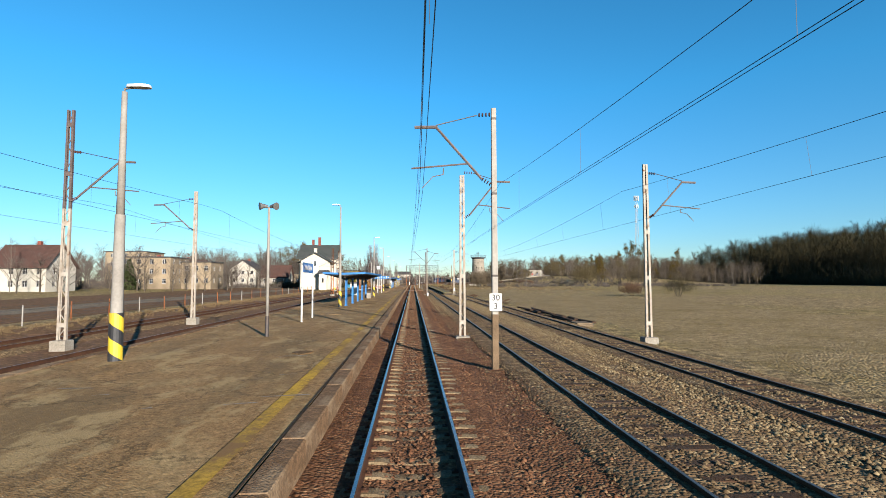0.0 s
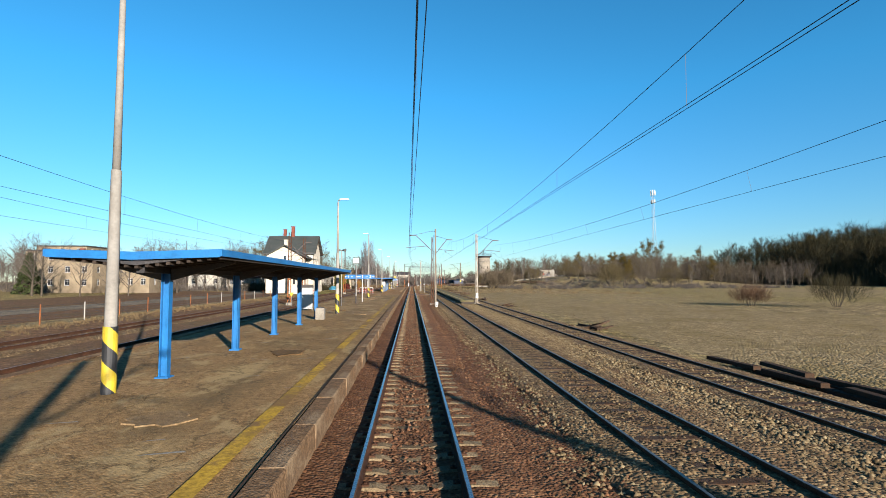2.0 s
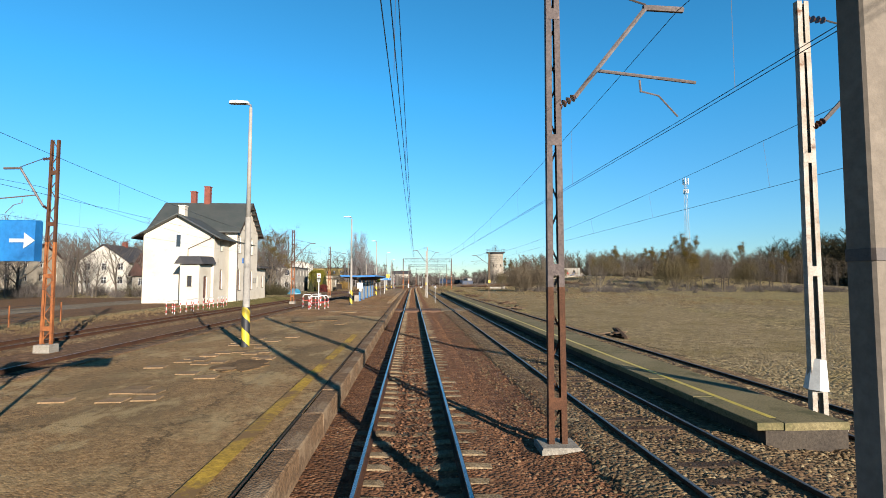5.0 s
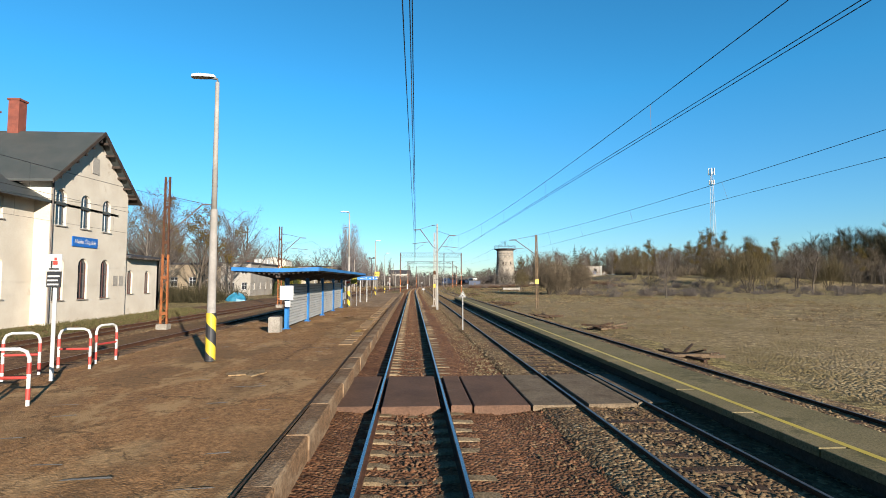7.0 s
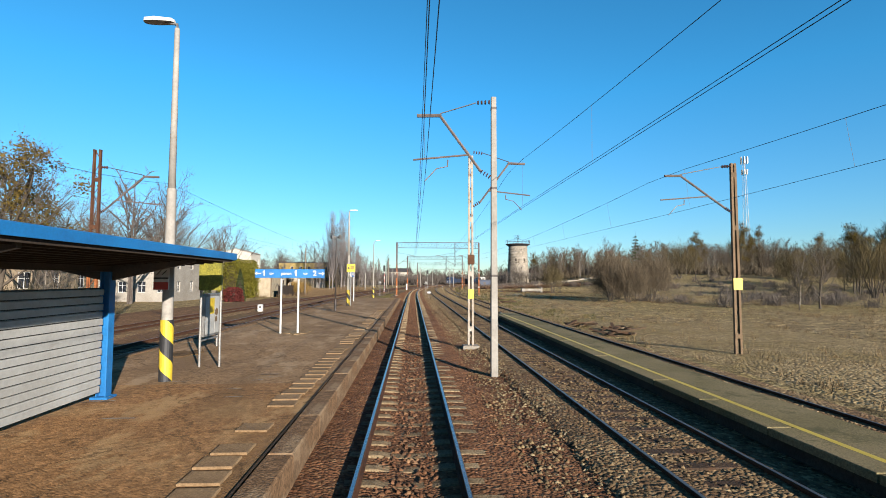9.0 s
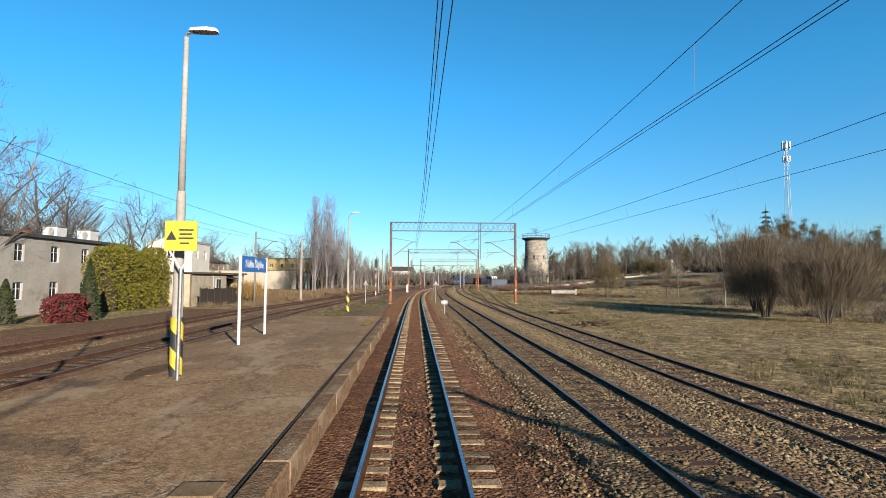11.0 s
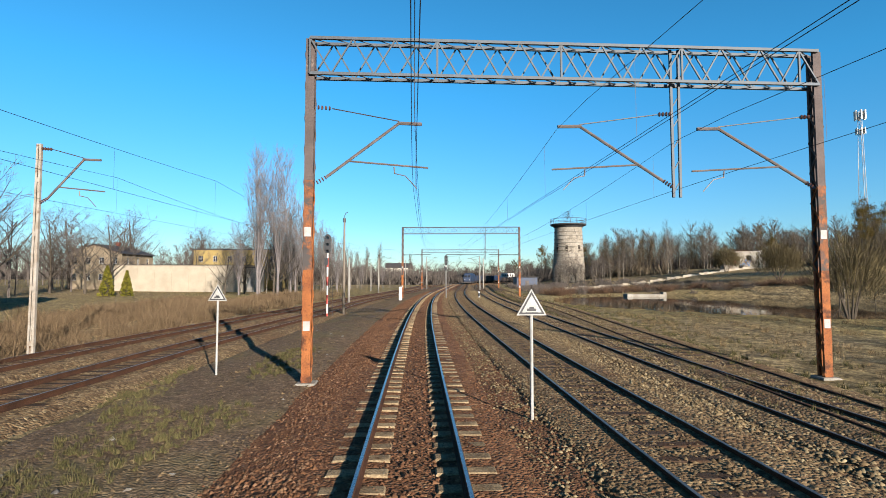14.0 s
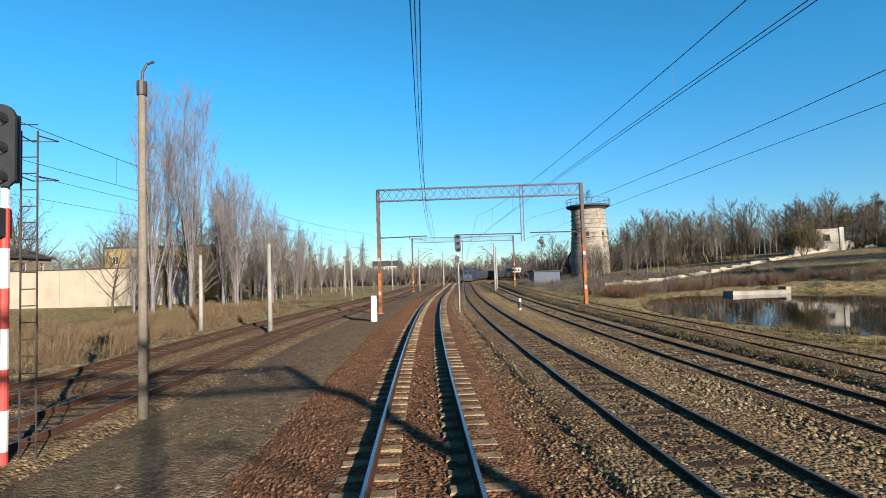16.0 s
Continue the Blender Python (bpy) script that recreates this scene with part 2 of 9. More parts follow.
PAVING = material("worn_small_paving", (0.185, 0.122, 0.066), (0.14, 0.09, 0.048), 0.9, 0, 1.5, 25, 0.3, spread=0.22, grain=0.35)
ASPHALT_PALE = asphalt_material("dusty_asphalt_patch", (0.191, 0.126, 0.0637), (0.209, 0.138, 0.0716), (0.248, 0.177, 0.0975), (0.135, 0.0861, 0.0441))
EDGE_STONE = asphalt_material("platform_edge_concrete", (0.125, 0.075, 0.04), (0.15, 0.09, 0.048), (0.215, 0.15, 0.09), (0.08, 0.048, 0.028), 0.04)
SIDING_GRIT = pebble_material("pale_stony_soil", [(0.112, 0.077, 0.037), (0.23, 0.166, 0.082), (0.168, 0.118, 0.057), (0.315, 0.238, 0.125), (0.138, 0.096, 0.046)], 0.11, (0.155, 0.112, 0.045), 0.25, 0.55, 1.0)
YARD_SOIL = pebble_material("brown_yard_earth", [(0.0689, 0.0368, 0.0189), (0.133, 0.0735, 0.0376), (0.101, 0.0558, 0.0289), (0.186, 0.111, 0.0602)], 0.09, (0.106, 0.0705, 0.032), 0.15, 0.57, 0.6)
YARD_GRIT = pebble_material("pale_yard_gravel", [(0.101, 0.0788, 0.0536), (0.158, 0.126, 0.0882), (0.189, 0.154, 0.11), (0.126, 0.0977, 0.0662)], 0.08, (0.107, 0.0819, 0.0504), 0.2, 0.56, 0.5)
# concrete darkened in its base colour to carry the side platform's shaded face
CONC_SHADE = material("shade_darkened_concrete", (0.0473, 0.0378, 0.0284), (0.0315, 0.0252, 0.0202), 0.93, 0, 1.0, 20, 0.3, stain=((0.0693, 0.0536, 0.0378), 1.5, 0.6))
MOSSY_SLAB = material("mossy_platform_slab", (0.151, 0.12, 0.063), (0.107, 0.0882, 0.041), 0.92, 0, 0.6, 25, 0.35, grain=0.4, stain=((0.0693, 0.063, 0.0284), 0.9, 0.55))
SLAB = material("pale_paving_slab", (0.14, 0.105, 0.0674), (0.0977, 0.0699, 0.0441), 0.9, 0, 1.2, 25, 0.35, spread=0.15, grain=0.4, stain=((0.0699, 0.0466, 0.0277), 1.2, 0.58))
CROSS_PANEL = material("rust_stained_panel", (0.0973, 0.0553, 0.0354), (0.0703, 0.0409, 0.0269), 0.9, 0, 0.9, 25, 0.3, spread=0.12, grain=0.3, stain=((0.125, 0.0899, 0.0621), 1.5, 0.62))
YELLOW_WORN = material("worn_yellow_line", (0.34, 0.21, 0.025), (0.2, 0.125, 0.03), 0.85, 0, 0.35, 14, 0.15, grain=0.4, stain=((0.15, 0.088, 0.036), 0.8, 0.49))
YELLOW = material("yellow_paint", (0.406, 0.298, 0.0164), (0.325, 0.233, 0.0164), 0.55, 0, 3, 30, 0.05, grain=0.12)
DULL_WHITE = material("grimy_white_paint", (0.27, 0.265, 0.25), (0.2, 0.19, 0.17), 0.65, 0, 2.5, 30, 0.06, grain=0.2, stain=((0.13, 0.1, 0.075), 2.5, 0.62))
BLACK = material("black_paint", (0.0126, 0.0126, 0.0139), None, 0.6, 0, 3, 30, 0.05)
WHITE = material("white_paint", (0.406, 0.401, 0.379), (0.336, 0.325, 0.298), 0.6, 0, 2.5, 30, 0.06, grain=0.1)
RED = material("red_paint", (0.315, 0.0284, 0.0189), (0.239, 0.0315, 0.0221), 0.6, 0, 3, 30, 0.05, grain=0.15)
BLUE = material("blue_paint", (0.006, 0.11, 0.29), (0.006, 0.08, 0.22), 0.5, 0, 1.2, 20, 0.05, grain=0.15)
SIGN_BLUE = material("blue_sign_enamel", (0.00756, 0.0819, 0.29), (0.00756, 0.0756, 0.265), 0.4, 0, 1, 10, 0.0, grain=0.05)
CONCRETE = material("weathered_concrete", (0.206, 0.187, 0.157), (0.163, 0.144, 0.117), 0.9, 0, 0.9, 22, 0.25, stain=((0.114, 0.092, 0.0706), 0.8, 0.6))
CONCRETE_POLE = material("pale_concrete_pole", (0.235, 0.22, 0.195), (0.17, 0.155, 0.135), 0.88, 0, 0.8, 14, 0.12, spread=0.1, grain=0.12)
STEEL = material("galvanised_steel", (0.184, 0.179, 0.168), (0.135, 0.127, 0.117), 0.55, 0.6, 1.5, 25, 0.1, spread=0.1)
OLD_WHITE_STEEL = material("flaking_pale_steel_paint", (0.271, 0.246, 0.211), (0.195, 0.157, 0.119), 0.7, 0.1, 2.5, 30, 0.1, grain=0.25, stain=((0.103, 0.046, 0.0214), 2.2, 0.58))
ORANGE_STEEL = material("rust_orange_steel_paint", (0.227, 0.0813, 0.0271), (0.135, 0.046, 0.0189), 0.75, 0.1, 1.5, 25, 0.15, grain=0.4, stain=((0.0599, 0.0271, 0.0164), 1.6, 0.53))
DARK_STEEL = material("dark_steel", (0.0347, 0.0315, 0.0315), (0.0567, 0.041, 0.0315), 0.6, 0.4, 2, 25, 0.1)
LEG_DARK = material("dark_rusty_leg_paint", (0.085, 0.066, 0.06), (0.06, 0.048, 0.045), 0.75, 0.1, 1.5, 25, 0.15, grain=0.35, stain=((0.16, 0.12, 0.1), 1.6, 0.6))
ARM = material("weathered_arm_tube", (0.115, 0.092, 0.085), (0.07, 0.056, 0.05), 0.6, 0.3, 2, 25, 0.1)
POST_BROWN = material("brown_stained_concrete", (0.155, 0.128, 0.1), (0.115, 0.095, 0.074), 0.88, 0, 0.8, 14, 0.15, grain=0.15)
TRUSS = material("weathered_grey_truss_steel", (0.05, 0.062, 0.074), (0.042, 0.047, 0.052), 0.65, 0.2, 1.5, 25, 0.1)
TRAIN_BLUE = material("grimy_dark_blue_paint", (0.00756, 0.0208, 0.0536), (0.00819, 0.0145, 0.0309), 0.6, 0, 0.8, 12, 0.05)
WIRE = material("copper_wire_dark", (0.0252, 0.0221, 0.0221), None, 0.6, 0.6, 1, 5, 0.0)
PORCELAIN = material("brown_porcelain", (0.063, 0.0284, 0.0189), None, 0.25, 0, 3, 20, 0.0)
RENDER = material("cream_render_wall", (0.43, 0.385, 0.312), (0.37, 0.325, 0.257), 0.92, 0, 0.5, 14, 0.2, grain=0.12, stain=((0.256, 0.219, 0.168), 0.35, 0.62))
RENDER_WHITE = material("off_white_render_wall", (0.369, 0.347, 0.298), (0.314, 0.292, 0.244), 0.92, 0, 0.4, 12, 0.2, grain=0.12)
RENDER_TAN = material("dull_tan_render", (0.215, 0.17, 0.115), (0.165, 0.128, 0.086), 0.92, 0, 0.4, 12, 0.2, grain=0.2)
RENDER_GREY = material("grey_render_wall", (0.227, 0.209, 0.179), (0.179, 0.16, 0.133), 0.92, 0, 0.4, 12, 0.2, stain=((0.135, 0.114, 0.092), 0.3, 0.58))
RUIN_WALL = material("flaking_ruin_render", (0.268, 0.244, 0.203), (0.193, 0.166, 0.134), 0.92, 0, 0.5, 12, 0.25, grain=0.25, stain=((0.107, 0.0699, 0.0479), 0.4, 0.52))
RENDER_YELLOW = material("faded_yellow_render", (0.249, 0.184, 0.0706), (0.206, 0.146, 0.0542), 0.92, 0, 0.4, 12, 0.2, grain=0.12)
WALL_CONC = material("pale_concrete_wall", (0.271, 0.233, 0.176), (0.227, 0.192, 0.144), 0.92, 0, 0.4, 10, 0.2, grain=0.15)
ROOF_DARK = material("dark_roofing_felt", (0.0315, 0.0315, 0.0347), (0.0473, 0.0441, 0.0441), 0.75, 0, 0.8, 20, 0.2)
ROOF_GREEN = material("dark_green_grey_sheet_roof", (0.0315, 0.0378, 0.0353), (0.0441, 0.0473, 0.0441), 0.6, 0.1, 0.8, 20, 0.15)
ROOF_RED = material("red_brown_roof_tile", (0.062, 0.033, 0.026), (0.044, 0.026, 0.022), 0.85, 0, 1.0, 12, 0.4)
TIMBER_PALE = material("weathered_tan_boards", (0.29, 0.245, 0.175), (0.225, 0.185, 0.125), 0.88, 0, 1.2, 26, 0.25, grain=0.25)
TIMBER_DARK = material("dark_eaves_timber", (0.0378, 0.0284, 0.0221), None, 0.8, 0, 3, 25, 0.2)
TIMBER = material("grey_brown_timber", (0.112, 0.0769, 0.0466), (0.0794, 0.0536, 0.0328), 0.85, 0, 2, 30, 0.35, spread=0.15)
LICHEN = material("faded_green_paint", (0.164, 0.145, 0.0221), (0.101, 0.0945, 0.0189), 0.8, 0, 4, 30, 0.1, grain=0.4)
LEAF_RED = island_material("dark_red_leaves", [(0.0378, 0.00756, 0.00756), (0.0945, 0.0189, 0.0158), (0.0567, 0.0126, 0.0113)])
CLOCK_GREEN = material("dark_green_enamel", (0.0126, 0.0347, 0.0315), None, 0.5, 0, 3, 20, 0.02)
SIGN_GREY = material("dull_grey_enamel", (0.126, 0.123, 0.113), (0.101, 0.0977, 0.0882), 0.6, 0, 3, 20, 0.05)
ORANGE_WORN = material("worn_orange_steel_paint", (0.189, 0.0693, 0.0284), (0.0945, 0.0441, 0.0252), 0.75, 0.1, 2.5, 25, 0.15, grain=0.4, stain=((0.0536, 0.0473, 0.0441), 1.3, 0.47))
BRICK_RED = material("red_brick", (0.16, 0.05, 0.034), (0.11, 0.038, 0.028), 0.9, 0, 2, 20, 0.25)
GLASS = glass_material("dark_window_glass", (0.0189, 0.0221, 0.0284))
DOOR_BROWN = material("brown_door_paint", (0.0882, 0.0315, 0.0202), None, 0.6, 0, 3, 25, 0.1)
CORRUGATED = material("grey_white_sheet_metal", (0.304, 0.304, 0.287), (0.255, 0.252, 0.233), 0.55, 0.15, 0.9, 12, 0.08, grain=0.1)
TOWER_STONE = material("grey_weathered_brickwork", (0.235, 0.205, 0.165), (0.15, 0.128, 0.1), 0.92, 0, 0.35, 3, 0.3, grain=0.35, stain=((0.085, 0.07, 0.055), 0.5, 0.53))
BARK = material("grey_brown_bark", (0.0699, 0.0561, 0.0422), (0.0466, 0.0372, 0.0277), 0.95, 0, 2, 14, 0.4)
BARK_PALE = material("pale_birch_bark", (0.168, 0.147, 0.121), (0.103, 0.0838, 0.0655), 0.9, 0, 1.5, 12, 0.3)
TWIG = material("bare_twigs", (0.0851, 0.0706, 0.0605), (0.0617, 0.0517, 0.0441), 0.95, 0, 1, 6, 0.0)
TWIG_PALE = material("pale_grey_twigs", (0.135, 0.118, 0.112), (0.09, 0.078, 0.075), 0.95, 0, 0.3, 4, 0.0)
DRY_STEM = island_material("dry_brown_stems", [(0.05, 0.032, 0.02), (0.12, 0.082, 0.045), (0.08, 0.052, 0.03), (0.16, 0.115, 0.065)])
TWIG_RED = material("reddish_brown_twigs", (0.085, 0.05, 0.03), (0.06, 0.036, 0.022), 0.95, 0, 0.2, 4, 0.0)
# darker copy of the twig tone, with the wood's inner shade in its colour
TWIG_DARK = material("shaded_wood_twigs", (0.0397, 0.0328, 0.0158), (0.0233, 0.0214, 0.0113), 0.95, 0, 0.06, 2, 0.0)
TWIG_OLIVE = material("olive_brown_twigs", (0.1, 0.076, 0.05), (0.063, 0.051, 0.034), 0.95, 0, 0.08, 2, 0.0)
LEAF_DRY = island_material("old_ochre_leaves", [(0.0466, 0.0353, 0.00945), (0.0932, 0.0605, 0.0139), (0.0655, 0.051, 0.0139)])
LEAF_GREEN = island_material("dark_evergreen", [(0.0164, 0.0246, 0.00945), (0.0328, 0.041, 0.0139), (0.0246, 0.0296, 0.0107)])
LEAF_HEDGE = island_material("yellow_green_hedge", [(0.0378, 0.041, 0.0063), (0.119, 0.103, 0.0139), (0.0756, 0.0706, 0.00945)])
DRY_GRASS = island_material("dry_grass", [(0.0536, 0.0347, 0.0189), (0.129, 0.0882, 0.0454), (0.0914, 0.0617, 0.0296), (0.161, 0.115, 0.0617)])
GREEN_GRASS = island_material("green_grass", [(0.038, 0.035, 0.014), (0.068, 0.062, 0.023), (0.11, 0.085, 0.042)])


WATER = bpy.data.materials.new("still_dark_water")
WATER.use_nodes = True
wp = WATER.node_tree.nodes["Principled BSDF"]
wp.inputs["Base Color"].default_value, wp.inputs["Roughness"].default_value, wp.inputs["IOR"].default_value = (0.016, 0.014, 0.008, 1), 0.04, 1.33


def ground_material():
    """Bare soil, dry stubble and thin grass in large patches."""
    m = bpy.data.materials.new("soil_and_stubble")
    m.use_nodes = True
    n, l = m.node_tree.nodes, m.node_tree.links
    p = n["Principled BSDF"]
    p.inputs["Roughness"].default_value = 0.97
    p.inputs["Specular IOR Level"].default_value = 0.08
    tc = n.new("ShaderNodeTexCoord")
    def tex(scale, detail, stretch=None):
        t = n.new("ShaderNodeTexNoise")
        t.inputs["Scale"].default_value, t.inputs["Detail"].default_value, t.inputs["Roughness"].default_value = scale, detail, 0.68
        if stretch:
            mp = n.new("ShaderNodeMapping")
            mp.inputs["Scale"].default_value = stretch
            l.new(tc.outputs["Object"], mp.inputs[0])
            l.new(mp.outputs[0], t.inputs["Vector"])
        else:
            l.new(tc.outputs["Object"], t.inputs["Vector"])
        return t.outputs[0]
    def ramp(src, stops):
        r = n.new("ShaderNodeValToRGB")
        while len(r.color_ramp.elements) < len(stops):
            r.color_ramp.elements.new(0.5)
        for e, (q, c) in zip(r.color_ramp.elements, stops):
            e.position, e.color = q, (*c, 1)
        l.new(src, r.inputs[0])
        return r.outputs[0]
    def mix(kind, fac, x, y):
        k = n.new("ShaderNodeMix")
        k.data_type, k.blend_type = "RGBA", kind
        if isinstance(fac, float):
            k.inputs[0].default_value = fac
        else:
            l.new(fac, k.inputs[0])
        l.new(x, k.inputs[6]); l.new(y, k.inputs[7])
        return k.outputs[2]
    soil = ramp(tex(0.9, 8), [(0.3, (0.14, 0.1, 0.053)), (0.5, (0.24, 0.178, 0.097)), (0.7, (0.33, 0.255, 0.145))])
    stub = ramp(tex(0.25, 8, (1, 0.35, 1)), [(0.3, (0.16, 0.118, 0.05)), (0.5, (0.24, 0.185, 0.084)), (0.72, (0.16, 0.133, 0.052))])
    patch = ramp(tex(0.02, 5), [(0.42, (0, 0, 0)), (0.58, (1, 1, 1))])
    col = mix("MIX", patch, soil, stub)
    for size, lo, hi in ((0.09, 0.55, 1.4), (0.26, 0.6, 1.35)):
        vo = n.new("ShaderNodeTexVoronoi")
        vo.inputs["Scale"].default_value = 1 / size
        l.new(tc.outputs["Object"], vo.inputs["Vector"])
        sp = n.new("ShaderNodeSeparateColor")
        l.new(vo.outputs["Color"], sp.inputs[0])
        tone = ramp(sp.outputs[0], [(0.0, (lo, lo, lo)), (0.6, (1, 1, 1)), (1.0, (hi, hi, hi * 0.96))])
        col = mix("MULTIPLY", 1.0, col, tone)
    clod = ramp(tex(1.3, 8), [(0.34, (0.45, 0.44, 0.42)), (0.5, (1, 1, 1)), (0.66, (1.4, 1.36, 1.25))])
    col = mix("MULTIPLY", 0.9, col, clod)
    l.new(col, p.inputs["Base Color"])
    b = n.new("ShaderNodeBump")
    b.inputs["Strength"].default_value, b.inputs["Distance"].default_value = 1.0, 0.3
    l.new(tex(3.5, 8), b.inputs["Height"])
    l.new(b.outputs[0], p.inputs["Normal"])
    return m


GROUND = ground_material()

# ---------------------------------------------------------------- mesh tools
class Shape:
    """Collects boxes, rods and sheets for one mesh."""
    def __init__(self):
        self.v, self.f = [], []

    def quad(self, *pts):
        k = len(self.v)
        self.v += [tuple(p) for p in pts]
        self.f.append(tuple(range(k, k + len(pts))))
        return self

    def box(self, x0, x1, y0, y1, z0, z1, bevel=0.0):
        k = len(self.v)
        if not bevel:
            self.v += [(x, y, z) for z in (z0, z1) for y in (y0, y1) for x in (x0, x1)]
            self.f += [tuple(k + i for i in q) for q in ((0, 2, 3, 1), (4, 5, 7, 6), (0, 1, 5, 4), (2, 6, 7, 3), (0, 4, 6, 2), (1, 3, 7, 5))]
            return self
        b = bevel
        for z, s in ((z0, 0), (z1 - b, 0), (z1, b)):
            self.v += [(x0 + s, y0 + s, z), (x1 - s, y0 + s, z), (x1 - s, y1 - s, z), (x0 + s, y1 - s, z)]
        self.f.append((k + 3, k + 2, k + 1, k))
        for r in (0, 4):
            for i in range(4):
                j = (i + 1) % 4
                self.f.append((k + r + i, k + r + j, k + r + 4 + j, k + r + 4 + i))
        self.f.append((k + 8, k + 9, k + 10, k + 11))
        return self

    def rod(self, a, b, r0, r1=None, n=6, caps=True, turn=0.0):
        r1 = r0 if r1 is None else r1
        a, b = Vector(a), Vector(b)
        d = (b - a).normalized()
        u = d.cross(Vector((0, 0, 1)) if abs(d.z) < 0.95 else Vector((1, 0, 0))).normalized()
        w = d.cross(u)
        k = len(self.v)
        for c, r in ((a, r0), (b, r1)):
            for i in range(n):
                t = 2 * math.pi * i / n + turn
                q = c + r * (math.cos(t) * u + math.sin(t) * w)
                self.v.append((q.x, q.y, q.z))
        for i in range(n):
            j = (i + 1) % n
            self.f.append((k + i, k + j, k + n + j, k + n + i))
        if caps:
            self.f.append(tuple(k + i for i in reversed(range(n))))
            self.f.append(tuple(k + n + i for i in range(n)))
        return self

    def path(self, pts, r, n=5):
        """One connected tube through the points."""
        pts = [Vector(q) for q in pts]
        k, u = len(self.v), None
        for i, q in enumerate(pts):
            d = (pts[min(i + 1, len(pts) - 1)] - pts[max(i - 1, 0)]).normalized()
            if u is None:
                u = d.cross(Vector((0, 0, 1)) if abs(d.z) < 0.95 else Vector((1, 0, 0)))
            u = (u - d * u.dot(d)).normalized()
            w = d.cross(u)
            for j in range(n):
                t = 2 * math.pi * j / n
                self.v.append(tuple(q + r * (math.cos(t) * u + math.sin(t) * w)))
        for i in range(len(pts) - 1):
            for j in range(n):
                c, e = k + i * n + j, k + i * n + (j + 1) % n
                self.f.append((c, e, e + n, c + n))
        self.f.append(tuple(k + j for j in reversed(range(n))))
        self.f.append(tuple(k + (len(pts) - 1) * n + j for j in range(n)))
        return self

    def bar(self, a, b, w, h):
        """A rectangular bar from a to b."""
        return self.rod(a, b, math.hypot(w, h) / 2 * 0.98, None, 4, True, math.pi / 4)

    def loft(self, rings, close=True):
        k = len(self.v)
        n = len(rings[0])
        for r in rings:
            self.v += [tuple(p) for p in r]
        for i in range(len(rings) - 1):
            for j in range(n if close else n - 1):
                a, b = k + i * n + j, k + i * n + (j + 1) % n
                self.f.append((a, b, b + n, a + n))
        if close:
            self.f.append(tuple(reversed(range(k, k + n))))
            self.f.append(tuple(range(k + (len(rings) - 1) * n, k + len(rings) * n)))
        return self

    def mesh(self, name, mat, smooth=False):
        me = bpy.data.meshes.new(name)
        me.from_pydata(self.v, [], self.f)
        me.materials.append(mat)
        if smooth:
            me.polygons.foreach_set("use_smooth", [True] * len(me.polygons))
        me.update()
        return me


def thing(name, label, category, group="", at=(0, 0, 0), turn=0.0):
    ob = new(name)
    ob.empty_display_size = 0.2
    ob.matrix_basis = pose(*at, 0, 0, turn)
    return tagged(ob, label, category, group)


def part(name, shape, mat, parent, label="", smooth=False):
    ob = new(name, shape.mesh(name, mat, smooth))
    ob.parent = parent
    return tagged(ob, label)


def solid(name, shape, mat, label="", category="", kind="", group="", smooth=False):
    return tagged(new(name, shape.mesh(name, mat, smooth)), label, category, group, kind)


def lerp_table(table, y):
    for (y0, v0), (y1, v1) in zip(table[:-1], table[1:]):
        if y <= y1:
            t = max(0.0, min(1.0, (y - y0) / (y1 - y0)))
            return v0 + (v1 - v0) * t
    return table[-1][1]


def smooth_table(table, y):
    for (y0, v0), (y1, v1) in zip(table[:-1], table[1:]):
        if y <= y1:
            t = max(0.0, min(1.0, (y - y0) / (y1 - y0)))
            return v0 + (v1 - v0) * t * t * (3 - 2 * t)
    return table[-1][1]


def step(a, b, x):
    t = max(0.0, min(1.0, (x - a) / (b - a)))
    return t * t * (3 - 2 * t)


# ---------------------------------------------------------------- the line of the tracks
def main_x(y):
    """Straight through the station, then a curve to the right."""
    if y < 225:
        return 0.0
    if y < 300:
        return 3.3e-6 * (y - 225) ** 3
    if y < 345:
        d = y - 300
        return 1.392 + 0.0557 * d + 0.00065 * d * d
    return 5.215 + 0.1142 * (y - 345) + (0.0034 * (y - 415) ** 2 if y > 415 else 0.0)


OFFSETS = {
    "main": [(-40, 0.0), (600, 0.0)],
    "second": [(-40, 4.55), (100, 4.5), (225, 4.35), (300, 4.25), (600, 4.3)],
    "third": [(-40, 9.3), (20, 9.15), (90, 8.75), (225, 8.25), (300, 8.5), (600, 8.6)],
    "fourth": [(232, 8.4), (300, 12.7), (600, 13.2)],
    "left_near": [(-40, -12.6), (100, -12.4), (200, -11.6), (235, -10.9), (260, -10.1), (297, -8.5), (350, -6.2), (600, -5.5)],
    "left_far": [(-40, -18.8), (120, -18.6), (200, -17.2), (240, -15.6), (265, -14.5), (300, -12.6), (350, -10.5), (600, -10)],
}
SINK = {"left_near": [(-40, -0.12), (230, -0.15), (290, -0.36), (600, -0.25)], "left_far": [(-40, -0.15), (230, -0.2), (290, -0.45), (600, -0.35)],
        "third": [(-40, -0.1), (600, -0.1)], "fourth": [(200, -0.12), (600, -0.15)], "second": [(-40, 0.0), (600, 0.0)], "main": [(-40, 0.0), (600, 0.0)]}


def track_at(name, y):
    return main_x(y) + smooth_table(OFFSETS[name], y), smooth_table(SINK[name], y)


def along(name, y0, y1, pitch):
    k = int((y1 - y0) / pitch) + 1
    return [(y, *track_at(name, y)) for y in (y0 + i * pitch for i in range(k))]


